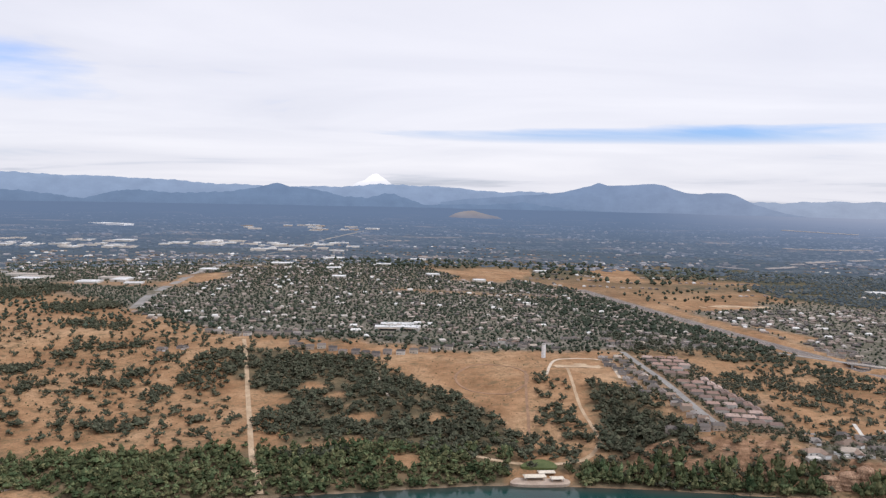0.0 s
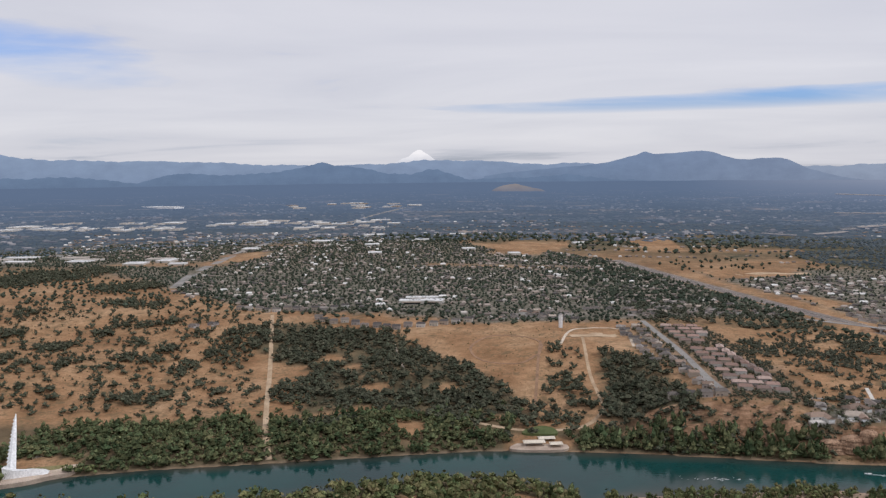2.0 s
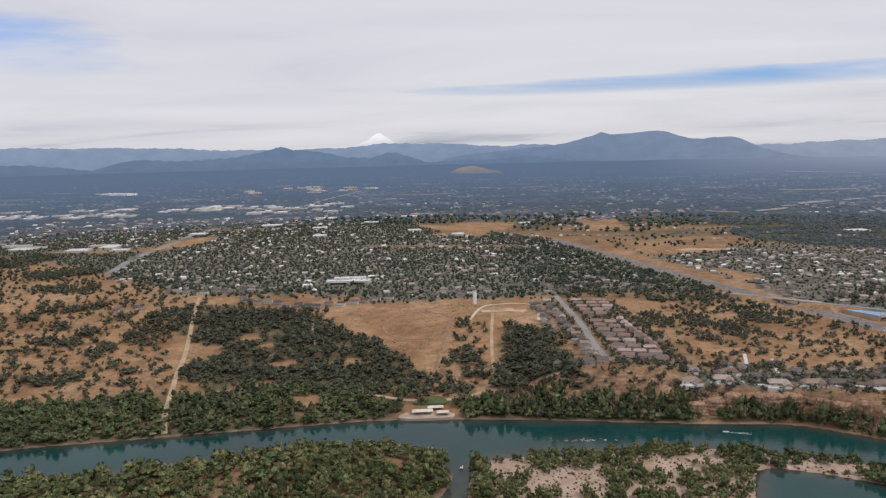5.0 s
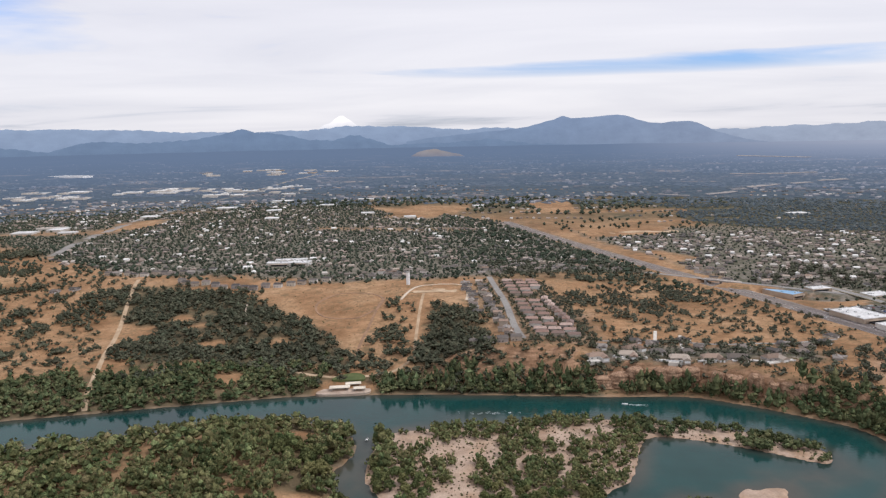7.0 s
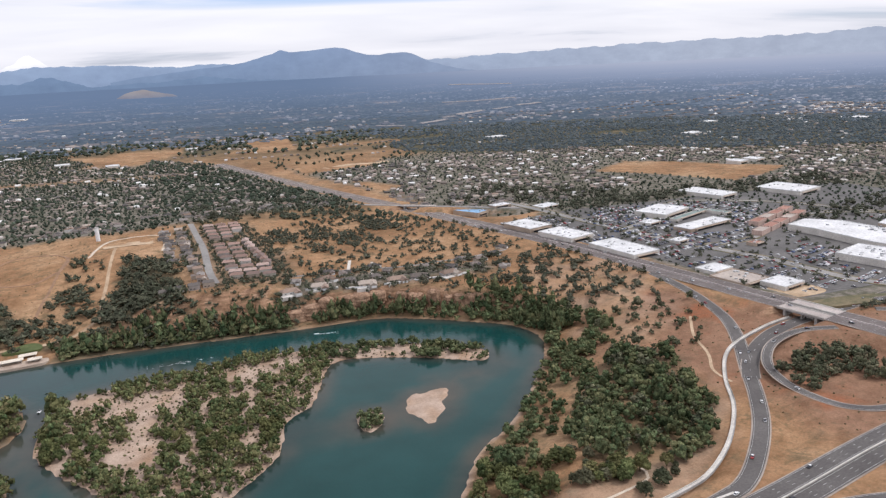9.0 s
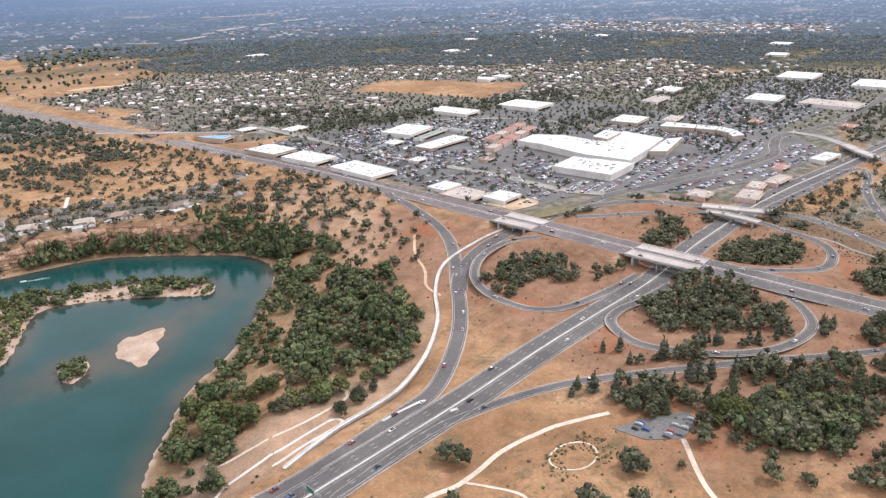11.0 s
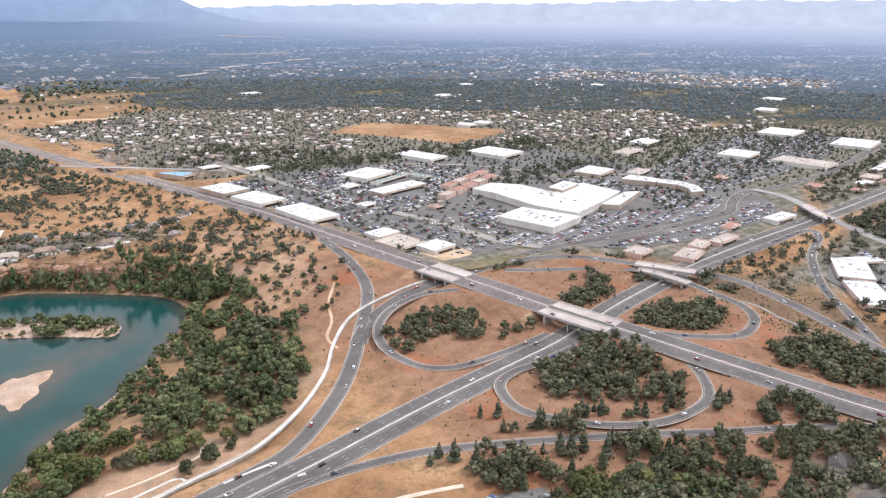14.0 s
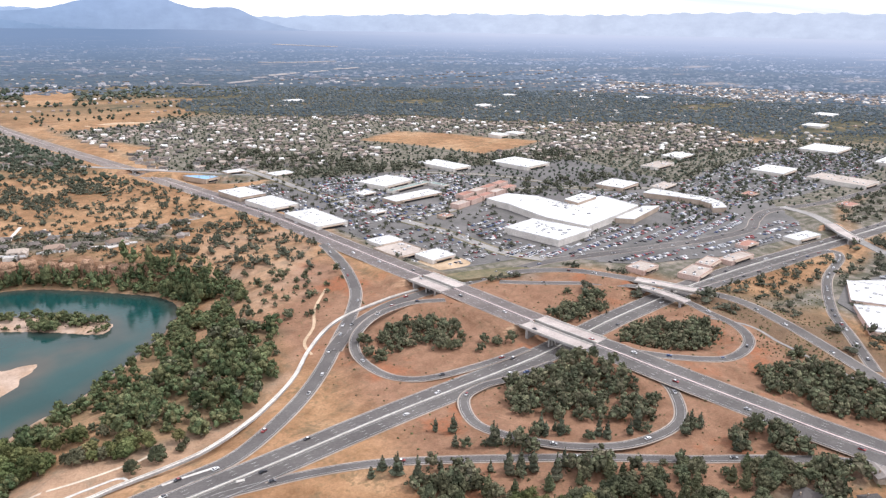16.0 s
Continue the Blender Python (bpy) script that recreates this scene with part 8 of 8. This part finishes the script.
bases = [car(0), car(1)]
fresh = [True, True]
for n, (x, y, z, a) in enumerate(single):
    k = 1 if n % 4 == 3 else 0
    if fresh[k]:
        bases[k].matrix_basis = pose(x, y, z, 0, 0, a)
        fresh[k] = False
    else:
        copy_thing(bases[k], pose(x, y, z, 0, 0, a))
more = np.array(parked[max(0, 290 - road_cars):])
tp = joined([(np.array([(-2.2, -.9, .25), (2.2, -.9, .25), (2.2, .9, .25), (-2.2, .9, .25), (-2.2, -.9, .95), (2.2, -.9, .8), (2.2, .9, .8), (-2.2, .9, .95), (-1.4, -.8, 1.45), (.5, -.8, 1.45), (.5, .8, 1.45), (-1.4, .8, 1.45)]),
              np.array([(0, 1, 5), (0, 5, 4), (1, 2, 6), (1, 6, 5), (2, 3, 7), (2, 7, 6), (3, 0, 4), (3, 4, 7), (4, 5, 9), (4, 9, 8), (5, 6, 10), (5, 10, 9), (6, 7, 11), (6, 11, 10), (7, 4, 8), (7, 8, 11), (8, 9, 10), (8, 10, 11)]))])
n = len(more)
tagged(new("parked_cars", merged("parked_cars", tp, more[:, :3], np.ones((n, 3)) * rng.uniform(0.9, 1.15, (n, 1)), np.radians(more[:, 3]), M_CARS)), "rows of parked cars of many colours", "cars", kind="stuff")

# ---- light poles on the lots ----
lp = hold("lot_lamp", "grey steel parking lot lamp with two heads", "lamp post", "lamp posts of the lots")
part("pole", Solid().tube([(0, 0, 0), (0, 0, 10)], [0.12, 0.07], 6), M_STEEL, lp)
part("base", Solid().tube([(0, 0, 0), (0, 0, 0.8)], [0.35, 0.35], 8), M_GREYCON, lp)
for sx in (-1, 1):
    part("lamp_head", Solid().box(sx * 0.7 - 0.5, -0.2, 9.9, sx * 0.7 + 0.5, 0.2, 10.1), M_STEEL, lp)
first = True
for poly in (LOT_MAIN, LOT_WEST, LOT_SMALL):
    p = scatter(rng, poly, 4.5, None, 3.0, False)
    for x, y in p:
        if all(math.hypot(x - fx, y - fy) > fr * 0.9 for fx, fy, fr in footprints):
            m = pose(x, y, PAD_Z + 0.45, 0, 0, 20)
            if first:
                lp.matrix_basis, first = m, False
            else:
                copy_thing(lp, m)

# ---- white sundial pylon on its plaza ----
py = hold("sundial_pylon", "tall slanting white steel pylon with a curved foot", "monument", "", pose(-613, 662, 4.0))
top, base = Vector((-27, 50, 43)), Vector((0, 0, 0))
s = Solid()
ax = (top - base).normalized()
side = Vector((1, 0.35, 0)).normalized()
rows = 12
for k in range(rows + 1):
    t = k / rows
    c = base + (top - base) * t
    w = 4.2 * (1 - t) ** 0.8 + 0.45
    dpt = 3.0 * (1 - t) + 0.4
    fr = ax.cross(side).normalized()
    for e, f in ((-1, 0), (0, -1), (1, 0), (0, 1)):
        s.v.append(tuple(c + side * e * w + fr * f * dpt))
for k in range(rows):
    for q in range(4):
        a, b = 4 * k + q, 4 * k + (q + 1) % 4
        s.f.append((a, b, b + 4, a + 4))
s.f.append((0, 1, 2, 3))
s.f.append(tuple(4 * rows + q for q in range(4))[::-1])
part("mast", s, M_WHITE, py)
wing = Solid()
arc = [(-4, -2, 11), (4, 1, 7.5), (11, 5, 6.0), (18, 9, 5.6), (25, 12, 4.6), (29, 14, 2.0)]
wing.v = [(x, y - 3, 0) for x, y, z in arc] + [(x, y - 3 * (1 - x / 26), z) for x, y, z in arc] + [(x - 3, y + 4 * (1 - x / 30), z * 0.9) for x, y, z in arc] + [(x - 4, y + 5, 0) for x, y, z in arc]
m6 = len(arc)
wing.f = [(k + r * m6, k + 1 + r * m6, k + 1 + (r + 1) * m6, k + (r + 1) * m6) for r in range(3) for k in range(m6 - 1)] + [(0, m6, 2 * m6, 3 * m6), (m6 - 1, 4 * m6 - 1, 3 * m6 - 1, 2 * m6 - 1)]
part("foot", wing, M_WHITE, py)
for k in range(14):
    t = 0.12 + 0.06 * k
    c = base + (top - base) * t - side * (4.2 * (1 - t) ** 0.8 + 0.5)
    part("cable_anchor", Solid().box(c.x - 0.7, c.y - 0.5, c.z - 0.5, c.x + 0.3, c.y + 0.5, c.z + 0.5), M_WHITE, py)
plaza = smooth([(-640, 640), (-655, 690), (-640, 712), (-600, 712), (-572, 700), (-563, 682), (-580, 668), (-600, 652)], True, 4)
slab("plaza", plaza, 4.0, M_SAND, "pale paved plaza round the pylon", thick=5)
tagged(ribbon("ring_path", np.array([(x, y, 4.05) for x, y in smooth([(-624, 682), (-626, 694), (-618, 707), (-600, 709), (-582, 698), (-577, 685), (-592, 673)], True, 4)]), 2.0, M_PATH, 0.1, 0, 0.3), "pale ring path round a dry lawn", "path", kind="structure")
lawn = smooth([(-622, 682), (-618, 702), (-595, 703), (-578, 692), (-590, 680)], True, 4)
slab("lawn", lawn, 4.25, surface("dry_lawn", (0.16, 0.15, 0.06), (0.24, 0.21, 0.10), 0.1, 0.8, 0.95), "half-round lawn in the plaza", "lawn")

# ---- slender white tower on the hill ----
tz = float(height(np.array([-86.0]), np.array([1166.0]))[0])
tw = hold("water_tower", "slender white cylindrical tank standing on the hill", "tower", "", pose(-86, 1166, tz))
part("shaft", Solid().tube([(0, 0, -1), (0, 0, 20)], [3.0, 3.0], 20), M_WHITE, tw)
part("cap", Solid().tube([(0, 0, 20), (0, 0, 20.6), (0, 0, 21.4)], [3.25, 3.25, 0.8], 20), M_GREYCON, tw)
part("ladder", Solid().box(2.95, -0.4, 0, 3.2, 0.4, 20), M_STEEL, tw)

# ---- boat landing ----
slab("landing", smooth([(-158, 771), (-148, 790), (-128, 800), (-108, 796), (-100, 776), (-128, 769)], True, 4), 2.6, M_SAND, "pale gravel landing by the river", thick=4)
slab("lawn", smooth([(-146, 803), (-130, 801), (-110, 803), (-112, 818), (-124, 826), (-140, 816)], True, 4), float(height(np.array([-126.0]), np.array([812.0]))[0]) + 0.9, surface("green_lawn", (0.075, 0.10, 0.035), (0.12, 0.14, 0.055), 0.1, 0.8, 0.95), "small green lawn behind the landing", "lawn", 3.0)
for x, y, w, d, hgt, lab in ((-134, 783, 22, 9, 4.4, "pale tan pavilion roof at the landing"), (-121, 795, 17, 8, 4.4, "pale tan pavilion roof at the landing"), (-112, 781, 13, 8, 4.0, "pale tan pavilion roof at the landing")):
    p = hold("pavilion", lab, "pavilion", "pavilions at the landing", pose(x, y, 2.6, 0, 0, 8))
    for sx in (-1, 1):
        for sy in (-1, 1):
            part("post", Solid().box(sx * w * 0.42 - 0.2, sy * d * 0.4 - 0.2, 0, sx * w * 0.42 + 0.2, sy * d * 0.4 + 0.2, hgt - 0.8), M_GREYCON, p)
    part("back_wall", Solid().box(-w * 0.42, d * 0.3, 0, w * 0.42, d * 0.36, hgt - 0.8), M_WALLW, p)
    part("roof", Solid().gable(-w / 2, -d / 2, w / 2, d / 2, hgt - 0.8, hgt + 0.8, 0.3, 2.0), M_CREAM, p)

# ---- boats and rafts on the river ----
def boat(x, y, turn, label, wake):
    b = hold("motor_boat", label, "boat", "boats on the river", pose(x, y, 0, 0, 0, turn))
    hull = Solid()
    plan = [(-3, -1.1), (1.2, -1.1), (3.2, 0), (1.2, 1.1), (-3, 1.1)]
    hull.add([(x, y, 0.85) for x, y in plan] + [(x * 0.85, y * 0.7, -0.25) for x, y in plan], [(0, 1, 2, 3, 4), (9, 8, 7, 6, 5)] + [(k, k + 5, (k + 1) % 5 + 5, (k + 1) % 5) for k in range(5)])
    part("hull", hull, M_WHITE, b)
    part("windscreen", Solid().box(0.3, -0.8, 0.85, 0.6, 0.8, 1.5), M_GLASS, b)
    part("engine", Solid().box(-3.5, -0.3, 0.1, -3.0, 0.3, 1.3), M_TYRE, b)
    if wake:
        r = np.random.RandomState(4)
        f = Solid()
        for k in range(60):
            t = r.uniform(0, 1)
            cx, cy = -3.5 - 20 * t, r.uniform(-1, 1) * (0.6 + 3.0 * t)
            q = r.uniform(0.25, 0.8) * (1.2 - t * 0.8)
            f.prism([(cx - q * 2, cy), (cx, cy - q * 0.5), (cx + q * 1.5, cy), (cx, cy + q * 0.5)], 0.0, 0.08)
        part("wake_foam", f, M_FOAM, b)


boat(168, 738, 170, "small white motor boat with a foaming wake", True)
boat(-87, 652, 80, "small white motor boat drifting in the channel", False)
r = np.random.RandomState(8)
f = Solid()
for k in range(46):
    cx, cy, q = 27 + r.normal() * 13, 717 + r.normal() * 1.6, r.uniform(0.2, 0.6)
    f.prism([(cx - q * 2.2, cy), (cx, cy - q * 0.6), (cx + q * 2, cy), (cx, cy + q * 0.6)], 0.0, 0.08)
tagged(new("riffle", f.mesh("riffle", M_FOAM)), "short white riffles on the river", "foam", kind="stuff")
lodge = hold("snag", "pale driftwood heap stranded in the side channel", "driftwood", "", pose(-87, 529, 0.2))
for k in range(9):
    a = r.uniform(0, 3.1)
    part("log", Solid().tube([(-2.4 * math.cos(a), -2.4 * math.sin(a), 0.1 + 0.08 * k), (2.4 * math.cos(a), 2.4 * math.sin(a), 0.3 + 0.08 * k)], [0.3, 0.2], 6), M_CONCRETE, lodge)
